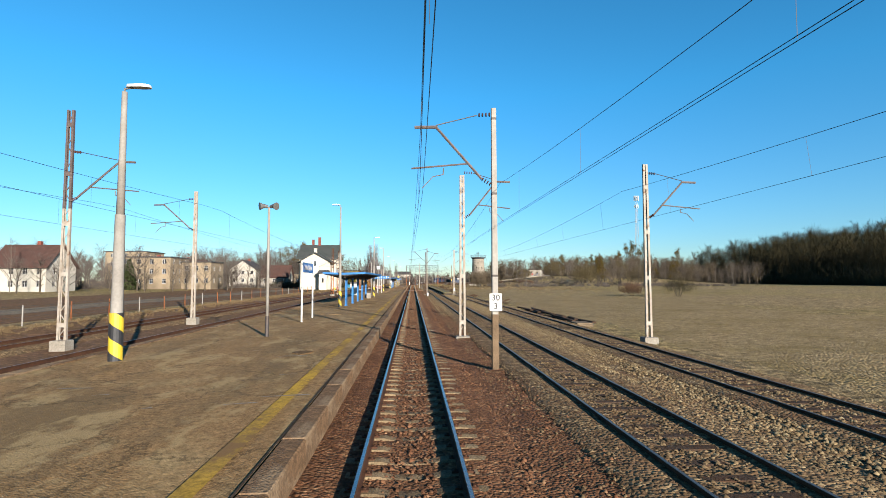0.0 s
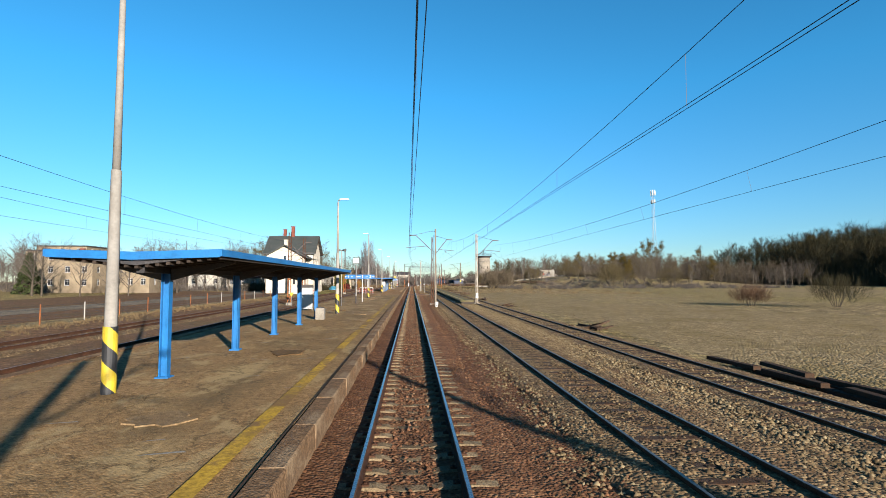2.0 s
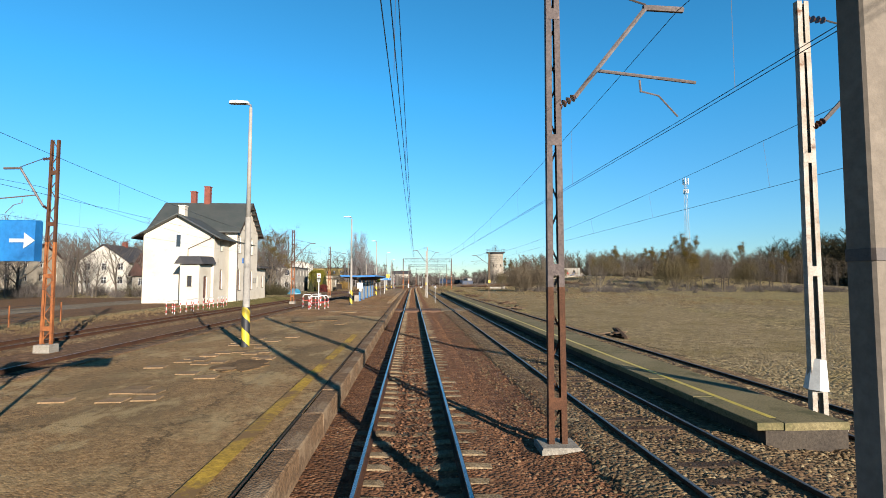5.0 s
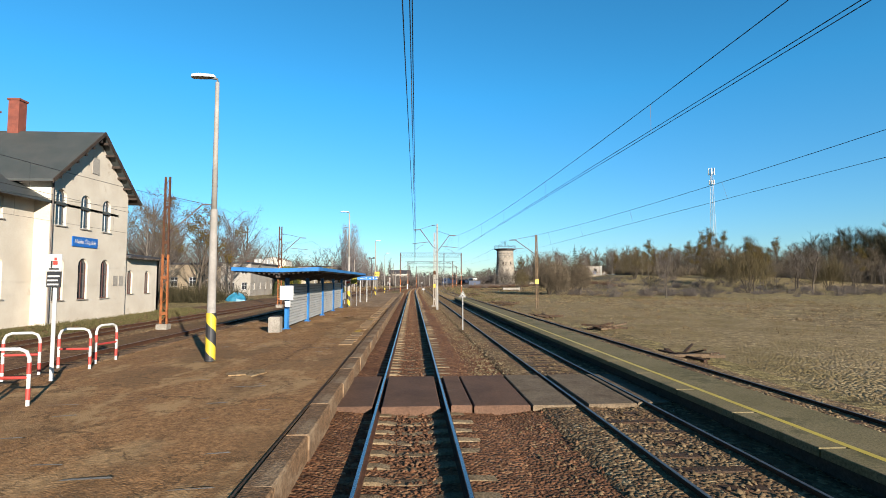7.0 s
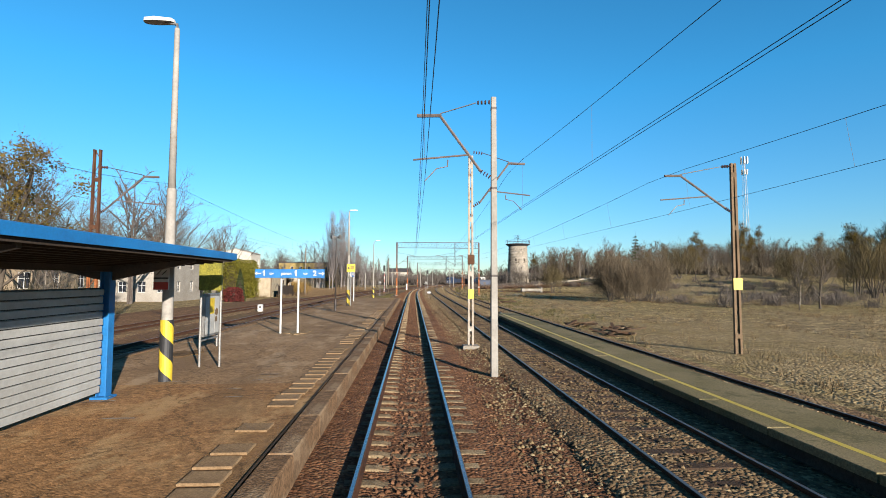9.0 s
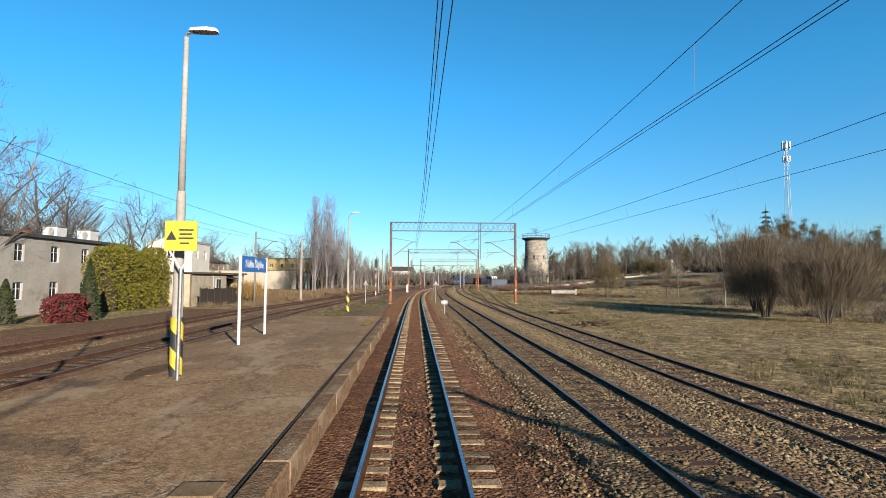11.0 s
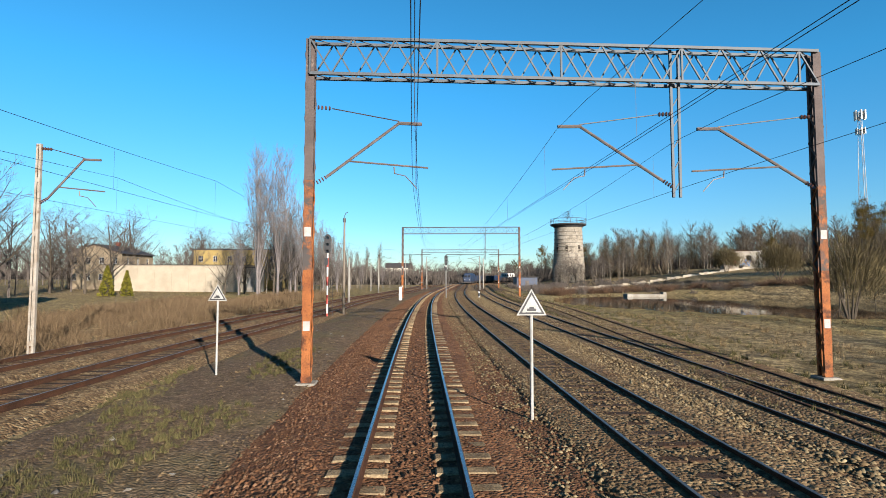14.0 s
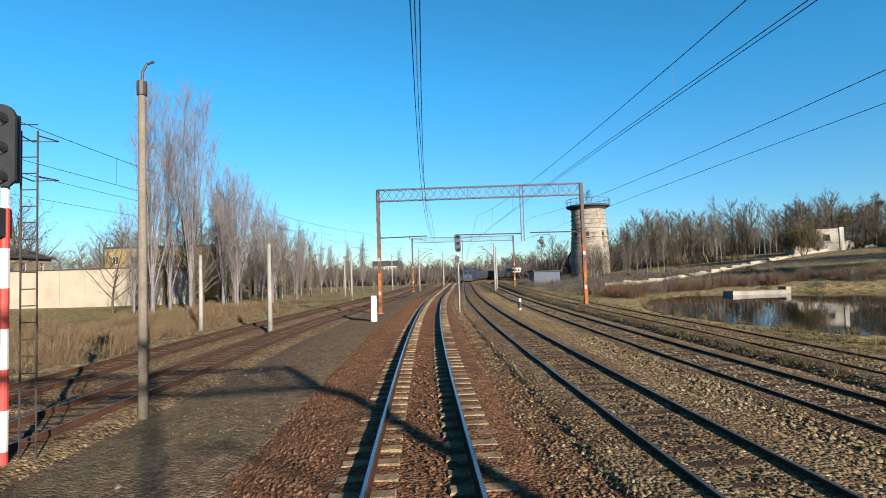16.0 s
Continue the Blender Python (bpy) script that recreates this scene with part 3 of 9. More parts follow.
# ---------------------------------------------------------------- ground
def ground_z(x, y):
    z = -0.5
    left = step(-4, -9, x - main_x(y)) * step(235, 285, y)
    z -= 0.32 * left
    z += 0.35 * step(-18, -22, x) * step(240, 200, y)
    z += 6.0 * step(32, 105, x - main_x(min(y, 330))) * step(255, 370, y) * step(210, 150, x)
    z += 9.0 * step(150, 200, x) * step(400, 450, y) * step(262, 240, x)
    z += 14.0 * step(250, 340, x) * step(150, 300, y)
    z += 2.0 * step(-40, -150, x) * step(40, 200, y)
    z += 0.05 * noise.noise(Vector((x * 0.15, y * 0.15, 0))) * step(6, 12, abs(x - main_x(y) + 4))
    q = ((x - 44.5) / 27) ** 2 + ((y - 308) / 29) ** 2
    z = z + (-1.25 - z) * step(1.0, 0.7, q)
    if x > 12:
        z += 0.12 * noise.noise(Vector((x * 0.06, y * 0.06, 3.0)))
    return z


def axis(spans):
    out = []
    for a, b, s in spans:
        k = max(1, round((b - a) / s))
        out += [a + (b - a) * i / k for i in range(k)]
    return out + [spans[-1][1]]


gx = axis([(-3000, -600, 400), (-600, -120, 40), (-120, -30, 6), (-30, 30, 1.5), (30, 130, 5), (130, 480, 16), (480, 3000, 360)])
gy = axis([(-800, -60, 120), (-60, 0, 8), (0, 480, 4), (480, 800, 32), (800, 4500, 400)])
gs = Shape()
gs.v = [(x, y, ground_z(x, y)) for y in gy for x in gx]
w = len(gx)
gs.f = [(j * w + i, j * w + i + 1, (j + 1) * w + i + 1, (j + 1) * w + i) for j in range(len(gy) - 1) for i in range(w - 1)]
ground = solid("ground", gs, GROUND, "flat bare field and trackside soil with dry stubble", "ground", "structure", smooth=True)


# ---------------------------------------------------------------- ballast, rails and sleepers
def ballast(name, half, crown, mat, y0, y1, label):
    s = Shape()
    prof = [(-half - 0.9, -0.62), (-half, crown), (-0.9, crown + 0.02), (0, crown - 0.03), (0.9, crown + 0.02), (half, crown), (half + 0.9, -0.62)]
    rows_ = along(name, y0, y1, 1.0)
    n = len(prof)
    for y, cx, dz in rows_:
        for q, (px_, pz) in enumerate(prof):
            wob = 0.05 * noise.noise(Vector((px_ * 2, y * 0.7, 1.0))) if 0 < q < n - 1 else 0.12 * noise.noise(Vector((px_, y * 0.4, 5.0)))
            if name == "main" and q == 1:
                pz = pz + 0.1 * step(229, 224, y)
            spill = -1.0 * step(226, 236, y) if q == 0 and name == "main" else 0.0
            s.v.append((cx + px_ + wob + spill, y, dz + pz + 0.5 * wob))
    for i in range(len(rows_) - 1):
        for j in range(n - 1):
            a = i * n + j
            s.f.append((a, a + 1, a + n + 1, a + n))
    return solid("track_bed_" + name, s, mat, label, "ballast", "structure", smooth=True)


ballast("main", 1.75, -0.195, BALLAST, -40, 540, "rust-brown ballast bed under the running track")
apron = Shape()
ap_rows = along("main", -40, 540, 1.0)
for y, cx, dz in ap_rows:
    for q in range(7):
        o = 1.6 + q * 0.3
        apron.v.append((cx + o, y, -0.225 + 0.02 * q + 0.045 * noise.noise(Vector((o * 2.1, y * 0.9, 7.0)))))
for i in range(len(ap_rows) - 1):
    for j in range(6):
        a_ = i * 7 + j
        apron.f.append((a_, a_ + 1, a_ + 8, a_ + 7))
solid("track_bed_between", apron, BALLAST, "rust-brown gravel between the two running tracks", "ballast", "structure", smooth=True)
gap = Shape()
gap_rows = along("second", -40, 420, 1.0)
for y, cx, dz in gap_rows:
    wide = track_at("third", y)[0] - cx - 2.7
    for q in range(6):
        o = 1.4 + wide * q / 5
        gap.v.append((cx + o, y, -0.155 - 0.012 * q + 0.05 * noise.noise(Vector((o * 1.7, y * 0.8, 9.0)))))
gap.f = [(i * 6 + j, i * 6 + j + 1, i * 6 + j + 7, i * 6 + j + 6) for i in range(len(gap_rows) - 1) for j in range(5)]
solid("track_bed_gap", gap, BALLAST_GREY, "grey-brown gravel between the second track and the siding", "ballast", "structure", smooth=True)
cinder = Shape()
ci_rows = along("main", 226.6, 400, 1.0)
for y, cx, dz in ci_rows:
    for q in range(9):
        o = -2.6 - q * 0.72
        cinder.v.append((cx + o + 0.2 * noise.noise(Vector((q, y * 0.3, 2.0))), y, ground_z(cx + o, y) + (0.05 if 0 < q < 8 else -0.06) + 0.05 * noise.noise(Vector((o, y * 0.6, 4.0)))))
for i in range(len(ci_rows) - 1):
    for j in range(8):
        a_ = i * 9 + j
        cinder.f.append((a_, a_ + 9, a_ + 10, a_ + 1))
solid("cinder_path", cinder, CINDER, "dark cinder soil with thin grass between the tracks", "soil", "structure", smooth=True)
grit = Shape()
for i in range(74):
    y = -30 + i * 3.1
    edge_x = 29 + 14 * step(110, 60, y) + 8 * noise.noise(Vector((1.0, y * 0.03, 3.0))) + 2.5 * noise.noise(Vector((4.0, y * 0.2, 3.0)))
    for q in range(7):
        o = 10.6 + (edge_x - 10.6) * q / 6
        grit.v.append((o, y, ground_z(o, y) + (0.06 if 0 < q < 6 else -0.06) + 0.04 * noise.noise(Vector((o * 0.9, y * 0.9, 6.0)))))
grit.f = [(i * 7 + j, i * 7 + j + 1, i * 7 + j + 8, i * 7 + j + 7) for i in range(73) for j in range(6)]
solid("gravel_strip", grit, SIDING_GRIT, "pale stony ground beside the siding", "gravel", "structure", smooth=True)
def sheet(name, mat, label, category, x0, x1, y0, y1, dx, dy, lift=0.05, ragged=2.0):
    """A thin sheet of loose ground that follows the terrain, with an uneven rim."""
    s = Shape()
    nx, ny = round((x1 - x0) / dx), round((y1 - y0) / dy)
    for j in range(ny + 1):
        for i in range(nx + 1):
            x, y = x0 + (x1 - x0) * i / nx, y0 + (y1 - y0) * j / ny
            rim = i in (0, nx) or j in (0, ny)
            if rim:
                x += ragged * noise.noise(Vector((x * 0.1, y * 0.13, 8.0)))
                y += ragged * noise.noise(Vector((x * 0.13, y * 0.1, 2.0)))
            s.v.append((x, y, ground_z(x, y) + (-0.08 if rim else lift + 0.03 * noise.noise(Vector((x * 0.5, y * 0.5, 1.0))))))
    w_ = nx + 1
    s.f = [(j * w_ + i, j * w_ + i + 1, (j + 1) * w_ + i + 1, (j + 1) * w_ + i) for j in range(ny) for i in range(nx)]
    return solid(name, s, mat, label, category, "structure", smooth=True)


sheet("yard_soil", YARD_SOIL, "bare brown earth of the goods yard beyond the fence", "soil", -62, -24.6, -20, 176, 3.0, 4.0)
sheet("yard_road", YARD_GRIT, "pale gravel track across the yard", "road", -40.5, -32.0, 10, 172, 1.7, 4.0, 0.1, 1.0)
sheet("track_margin", YARD_SOIL, "dark brown grit between the tracks and the fence", "soil", -24.4, -9.5, -30, 250, 1.5, 4.0, 0.06, 0.5)
ballast("second", 1.6, -0.09, BALLAST_GREY, -40, 540, "grey-brown ballast bed under the second track")
ballast("third", 1.5, -0.08, BALLAST_GREY, -40, 540, "weedy ballast bed under the siding")
ballast("fourth", 1.4, -0.05, BALLAST_GREY, 232, 540, "weedy ballast bed under the diverging siding")
ballast("left_near", 1.6, -0.17, BALLAST_GREY, -40, 430, "earthy brown ballast bed of the track behind the platform")
ballast("left_far", 1.6, -0.17, BALLAST_GREY, -40, 430, "earthy brown ballast bed of the far track")

RAIL_PROFILE = [(-0.065, -0.16), (-0.065, -0.148), (-0.012, -0.135), (-0.012, -0.045), (-0.036, -0.035), (-0.036, -0.006), (-0.03, -0.001),
                (0.03, -0.001), (0.036, -0.006), (0.036, -0.035), (0.012, -0.045), (0.012, -0.135), (0.065, -0.148), (0.065, -0.16)]


def rail(name, side, y0, y1, head):
    s, top = Shape(), Shape()
    pts = along(name, y0, y1, 4.0)
    rings = [[(cx + side * 0.7535 + a, y, dz + b) for a, b in RAIL_PROFILE] for y, cx, dz in pts]
    s.loft(rings)
    for i, (y, cx, dz) in enumerate(pts):
        c = cx + side * 0.7535
        top.v += [(c - 0.034, y, dz - 0.008), (c - 0.024, y, dz + 0.003), (c + 0.024, y, dz + 0.003), (c + 0.034, y, dz - 0.008)]
        if i:
            for j in range(3):
                a = 4 * i + j
                top.f.append((a - 4, a - 3, a + 1, a))
    ob = solid("rail", s, RUST, "rust-sided steel rail on concrete sleepers", "rail", "structure")
    part("rail_head", top, head, ob, "bright worn running surface" if head is RAIL_HEAD else "dull brown running surface")
    return ob


for nm, head, y0, y1 in (("main", RAIL_HEAD, -40, 540), ("second", RAIL_MID, -40, 540), ("third", RAIL_DULL, -40, 540), ("fourth", RUST, 232, 540),
                         ("left_near", RAIL_MID, -40, 430), ("left_far", RAIL_DULL, -40, 430)):
    for side in (-1, 1):
        rail(nm, side, y0, y1, head)

# ---------------------------------------------------------------- platforms
LEFT_EDGE = [(-40, -10.6), (60, -10.35), (100, -9.9), (150, -9.55), (186, -8.9), (228, -8.2)]
PLATFORM_Z = 0.3


def slab(y0, y1, pitch, right, left_table, z_top, z_low):
    """A long low slab with a slightly uneven top."""
    s = Shape()
    n = int((y1 - y0) / pitch)
    cols = 9
    for i in range(n + 1):
        y = y0 + (y1 - y0) * i / n
        xl = lerp_table(left_table, y)
        s.v.append((xl, y, z_low))
        for c in range(cols):
            x = xl + (right - xl) * c / (cols - 1)
            s.v.append((x, y, z_top + 0.02 * noise.noise(Vector((x * 0.4, y * 0.25, 0)))))
        s.v.append((right, y, z_low))
    w_ = cols + 2
    for i in range(n):
        for j in range(w_ - 1):
            a = i * w_ + j
            s.f.append((a, a + 1, a + w_ + 1, a + w_))
    s.f.append(tuple(range(w_)))
    s.f.append(tuple(reversed(range(n * w_, (n + 1) * w_))))
    return s


platform = solid("platform_main", slab(-40, 124, 2.0, -2.0, LEFT_EDGE, PLATFORM_Z - 0.02, -0.6), ASPHALT,
                 "low worn brown asphalt island platform", "platform", "structure")
part("resurfaced_stretch", slab(124, 171, 2.0, -2.0, LEFT_EDGE, PLATFORM_Z - 0.02, -0.6), ASPHALT_RED, platform, "reddish brown worn surfacing")
part("grey_stretch", slab(171, 226.5, 2.0, -2.0, LEFT_EDGE, PLATFORM_Z - 0.02, -0.6), ASPHALT_GREY, platform, "greyer dusty surfacing")
for y0, y1 in ((-40, 112), (147.5, 149.2), (154.5, 157), (219.5, 225)):
    part("yellow_line", Shape().quad((-2.72, y0, PLATFORM_Z + 0.012), (-2.44, y0, PLATFORM_Z + 0.012), (-2.40, y1, PLATFORM_Z + 0.012), (-2.67, y1, PLATFORM_Z + 0.012)),
         YELLOW_WORN, platform, "worn yellow safety line")
edges = Shape()
rnd = random.Random(77)
for i in range(150):
    x, y, a = rnd.uniform(-7.6, -2.3), rnd.uniform(126, 172) if i % 3 else rnd.uniform(8, 60), rnd.gauss(0, 0.08)
    w_, d_, k = rnd.uniform(0.08, 0.38) * (1.6 if i % 9 == 0 else 1), rnd.uniform(0.012, 0.035), PLATFORM_Z + 0.009
    c_, s_ = math.cos(a), math.sin(a)
    edges.quad((x - w_ * c_ + d_ * s_, y - w_ * s_ - d_ * c_, k), (x + w_ * c_ + d_ * s_, y + w_ * s_ - d_ * c_, k + 0.02), (x + w_ * c_ * 0.8, y + w_ * s_ + d_, k + 0.02), (x - w_ * c_ * 0.7, y - w_ * s_ + d_, k))
tagged(part("chipped_edge", edges, CONCRETE, platform, "pale chipped edges of old paving"), kind="stuff")
part("joint_groove", Shape().quad((-2.015, -40, PLATFORM_Z + 0.01), (-1.985, -40, PLATFORM_Z + 0.01), (-1.985, 226.4, PLATFORM_Z + 0.01), (-2.015, 226.4, PLATFORM_Z + 0.01)), WOOD_SLEEPER, platform, "dark open joint behind the edge stones")
rnd = random.Random(31)
for i in range(22):
    y, x = rnd.uniform(-5, 222), rnd.uniform(-7.5, -3.6)
    w_, d_ = rnd.uniform(0.25, 0.8), rnd.uniform(0.3, 1.2)
    pts = [(x + w_ * math.cos(a) * rnd.uniform(0.6, 1.2), y + d_ * math.sin(a) * rnd.uniform(0.6, 1.2)) for a in [2 * math.pi * k / 17 for k in range(17)]]
    part("repair_patch", Shape().loft([[(a, b, PLATFORM_Z - 0.05) for a, b in pts], [(a, b, PLATFORM_Z + 0.006 + 0.0005 * (i % 5)) for a, b in pts]]), (ASPHALT_DARK, ASPHALT_PALE)[i % 2], platform)
left_kerb = Shape()
for i in range(0, 266, 2):
    y = -40 + i
    a, b = lerp_table(LEFT_EDGE, y), lerp_table(LEFT_EDGE, y + 1.97)
    k = len(left_kerb.v)
    left_kerb.v += [(a - 0.06, y, -0.6), (a + 0.3, y, -0.6), (b + 0.3, y + 1.97, -0.6), (b - 0.06, y + 1.97, -0.6),
                    (a - 0.06, y, 0.32), (a + 0.3, y, 0.32), (b + 0.3, y + 1.97, 0.32), (b - 0.06, y + 1.97, 0.32)]
    left_kerb.f += [(k + 4, k + 5, k + 6, k + 7), (k, k + 1, k + 5, k + 4), (k + 1, k + 2, k + 6, k + 5), (k + 2, k + 3, k + 7, k + 6), (k + 3, k, k + 4, k + 7)]
tagged(part("platform_kerb", left_kerb, EDGE_STONE, platform, "weathered concrete kerb blocks"), kind="stuff")

# body in near-black concrete: the shade on its track-side face is painted in
platform2 = solid("platform_side", Shape().box(6.02, 7.5, 97, 196, -0.5, 0.15), CONC_SHADE, "narrow mossy concrete side platform", "platform", "structure")
part("yellow_line", Shape().quad((6.32, 97.3, 0.286), (6.44, 97.3, 0.286), (6.44, 195.7, 0.286), (6.32, 195.7, 0.286)), YELLOW, platform2, "bright yellow safety line")
part("deck", Shape().box(6.355, 7.52, 96.98, 196.02, 0.152, 0.28, 0.02), MOSSY_SLAB, platform2, "mossy worn deck slabs")
lip = Shape()
for i in range(49):
    lip.box(5.88, 6.35, 97 + 2 * i, 98.96 + 2 * i, 0.16, 0.284, 0.015)
tagged(part("edge_slab", lip, MOSSY_SLAB, platform2, "overhanging concrete edge slabs"), kind="stuff")


# ---------------------------------------------------------------- level crossing boards
crossing = thing("foot_crossing", "brown concrete panels of a foot crossing between the rails", "crossing", at=(0, 136.8, 0))
for x0, x1 in ((-2.0, -0.86), (-0.66, 0.62), (0.86, 1.32), (1.36, 2.6), (2.65, 3.62), (3.9, 5.0), (5.05, 5.8)):
    part("panel", Shape().box(x0, x1, -1.75 + 0.05 * math.sin(x0 * 9), 1.75 + 0.06 * math.sin(x0 * 5), -0.3, -0.01 - 0.015 * abs(math.sin(x0 * 3)), 0.02),
         CROSS_PANEL if x0 < 2.62 else SLAB, crossing)


# ---------------------------------------------------------------- catenary
def insulator(s, a, b):
    a, b = Vector(a), Vector(b)
    for i in range(4):
        p = a + (b - a) * (i + 0.2) / 4
        q = a + (b - a) * (i + 0.6) / 4
        s.rod(p, q, 0.075, 0.05, 8)


def cantilever(mast, x0, reach, high=7.7, low=5.9, wire_x=None, mat=ARM):
    """An arm from a mast at x0 over a track: reach is signed. Diagonal tube, top stay, head tube and steady arm with insulators."""
    d = 1 if reach > 0 else -1
    head = x0 + reach
    knee = head - d * 0.55
    t = Shape()
    t.rod((x0 + d * 0.4, 0, low + 0.1), (knee, 0, high), 0.045, None, 6)
    t.rod((knee - d * 0.05, 0, high), (head + d * 0.15, 0, high - 0.02), 0.055, None, 6)
    part("diagonal_tube", t, mat, mast)
    st = Shape().rod((x0 + d * 0.55, 0, high + 0.42), (knee, 0, high + 0.06), 0.018, None, 5)
    part("stay_rod", st, DARK_STEEL, mast)
    for pa, pb in (((x0 + d * 0.1, 0, high + 0.45), (x0 + d * 0.55, 0, high + 0.42)), ((x0 + d * 0.1, 0, low - 0.08), (x0 + d * 0.42, 0, low + 0.12))):
        ins = Shape()
        insulator(ins, pa, pb)
        part("insulator", ins, PORCELAIN, mast, "brown ribbed porcelain insulator")
    w_ = head if wire_x is None else wire_x
    f = (low + 0.55 - low) / (high - low)
    sx = x0 + d * 0.4 + (knee - x0 - d * 0.4) * f
    arm = Shape().rod((sx, 0, low + 0.6), (w_ + d * 0.35, 0, low + 0.42), 0.03, None, 6)
    arm.rod((w_ - d * 0.7, 0, low + 0.44), (w_ - d * 0.68, 0, low + 0.22), 0.02, None, 5)
    arm.path([(w_ - d * 0.7, 0, low + 0.24), (w_ - d * 0.35, 0, low + 0.16), (w_, 0, low - 0.22)], 0.016, 5)
    part("steady_arm", arm, mat, mast)


def round_mast(x, y, h, mat=CONCRETE_POLE, base=-0.5, label="tapered pale concrete catenary mast beside the track", r=0.155):
    m = thing("catenary_mast", label, "catenary mast", "catenary masts", (x, y, 0))
    part("pole", Shape().rod((0, 0, base), (0, 0, h), r, r * 0.62, 14), mat, m, smooth=True)
    part("mast_cap", Shape().rod((0, 0, h), (0, 0, h + 0.04), r * 0.68, r * 0.6, 12), DARK_STEEL, m)
    return m


def square_mast(x, y, h, mat=CONCRETE_POLE, base=-0.5, label="square tapered concrete catenary mast beside the track", w=0.21, stain=1.6):
    m = thing("catenary_mast", label, "catenary mast", "catenary masts", (x, y, 0))
    def ring(k, z):
        c = k * 0.16
        return [(-k + c, -k, z), (k - c, -k, z), (k, -k + c, z), (k, k - c, z), (k - c, k, z), (-k + c, k, z), (-k, k - c, z), (-k, -k + c, z)]
    part("pole", Shape().loft([ring(w / 2, base), ring(w / 2 * 0.72, h)]), mat, m)
    for z in (h - 0.35, h * 0.66, h * 0.34):
        k = w / 2 * (1 - 0.28 * (z - base) / (h - base)) + 0.006
        part("clamp_band", Shape().loft([ring(k, z - 0.035), ring(k, z + 0.035)]), DARK_STEEL, m)
    if stain:
        part("rusty_sleeve", Shape().loft([ring(w / 2 + 0.004, base), ring(w / 2 * (1 - 0.28 * (stain - base) / (h - base)) + 0.004, stain)]), TIMBER, m, "rust-stained lower shaft")
    return m


def lattice_mast(x, y, h, mat=OLD_WHITE_STEEL, base=-0.5, w=0.32, label="battened steel catenary mast with flaking pale paint", block=True, upper=None, split=4.0):
    """Two channels joined by a few plates, with thin lacing behind; upper: paint above the height split."""
    m = thing("catenary_mast", label, "catenary mast", "catenary masts", (x, y, 0))
    def half(z):
        return w / 2 * (1 - 0.28 * (z - base) / (h - base))
    flange = min(0.095, w * 0.3)
    for z0, z1, paint in ((base, split, mat), (split, h, upper)) if upper else ((base, h, mat),):
        for s_ in (-1, 1):
            section = ((-0.006, -0.06), (flange, -0.06), (flange, -0.048), (0.008, -0.048), (0.008, 0.048), (flange, 0.048), (flange, 0.06), (-0.006, 0.06))
            part("channel_leg", Shape().loft([[(s_ * (half(z) - t), q, z) for t, q in section] for z in (z0, z1)]), paint, m)
    z, i = base + 1.1, 0
    while z < h - 0.4:
        paint = upper if upper and z > split else mat
        part("batten", Shape().box(-half(z), half(z), -0.066, -0.061, z - 0.1, z + 0.1), paint, m)
        z += 2.3
    n = max(6, int((h - base) / 0.55))
    for part_no, (z0, z1) in enumerate(((base, split), (split, h)) if upper else ((base, h),)):
        lace = Shape()
        for i in range(n):
            za, zb = base + (h - base) * i / n, base + (h - base) * (i + 1) / n
            if z0 <= (za + zb) / 2 < z1:
                q = 1 if i % 2 else -1
                lace.bar((-q * half(za) * 0.9, 0.064, za), (q * half(zb) * 0.9, 0.064, zb), 0.04, 0.008)
        tagged(part("lacing", lace, (mat, upper)[part_no], m), kind="stuff")
    if block:
        part("foundation_block", Shape().box(-0.34, 0.34, -0.3, 0.3, base - 0.2, base + 0.42, 0.03), CONCRETE, m, "cracked concrete footing")
    return m


m = square_mast(2.66, 16.4, 8.35)
cantilever(m, 0.0, -2.45, wire_x=-2.35)
km = thing("kilometre_sign", "white kilometre plate with black numerals on a concrete mast", "sign", at=(2.66, 16.25, 0))
part("plate", Shape().box(-0.2, 0.2, -0.03, 0.0, 1.71, 2.27), WHITE, km)
for z in (1.84, 2.1):
    part("bracket", Shape().box(-0.13, 0.13, 0.002, 0.03, z, z + 0.06), STEEL, km)


def lettering(text, size, mat, parent, place, turn_x=90, turn_z=0, name="lettering", bold=0.0, align="CENTER"):
    cu = bpy.data.curves.new("letters", "FONT")
    cu.body, cu.size, cu.align_x, cu.align_y, cu.extrude, cu.offset = text, size, align, "CENTER", 0.004, bold
    tmp = bpy.data.objects.new("letters", cu)
    scene.collection.objects.link(tmp)
    bpy.context.view_layer.update()
    me = bpy.data.meshes.new_from_object(tmp.evaluated_get(bpy.context.evaluated_depsgraph_get()))
    bpy.data.objects.remove(tmp)
    me.materials.clear()
    me.materials.append(mat)
    ob = new(name, me)
    ob.parent = parent
    ob.matrix_basis = pose(*place, turn_x, 0, turn_z)
    return ob


lettering("30", 0.27, BLACK, km, (0, -0.036, 2.13), bold=0.004)
lettering("3", 0.27, BLACK, km, (0, -0.036, 1.86), bold=0.004)

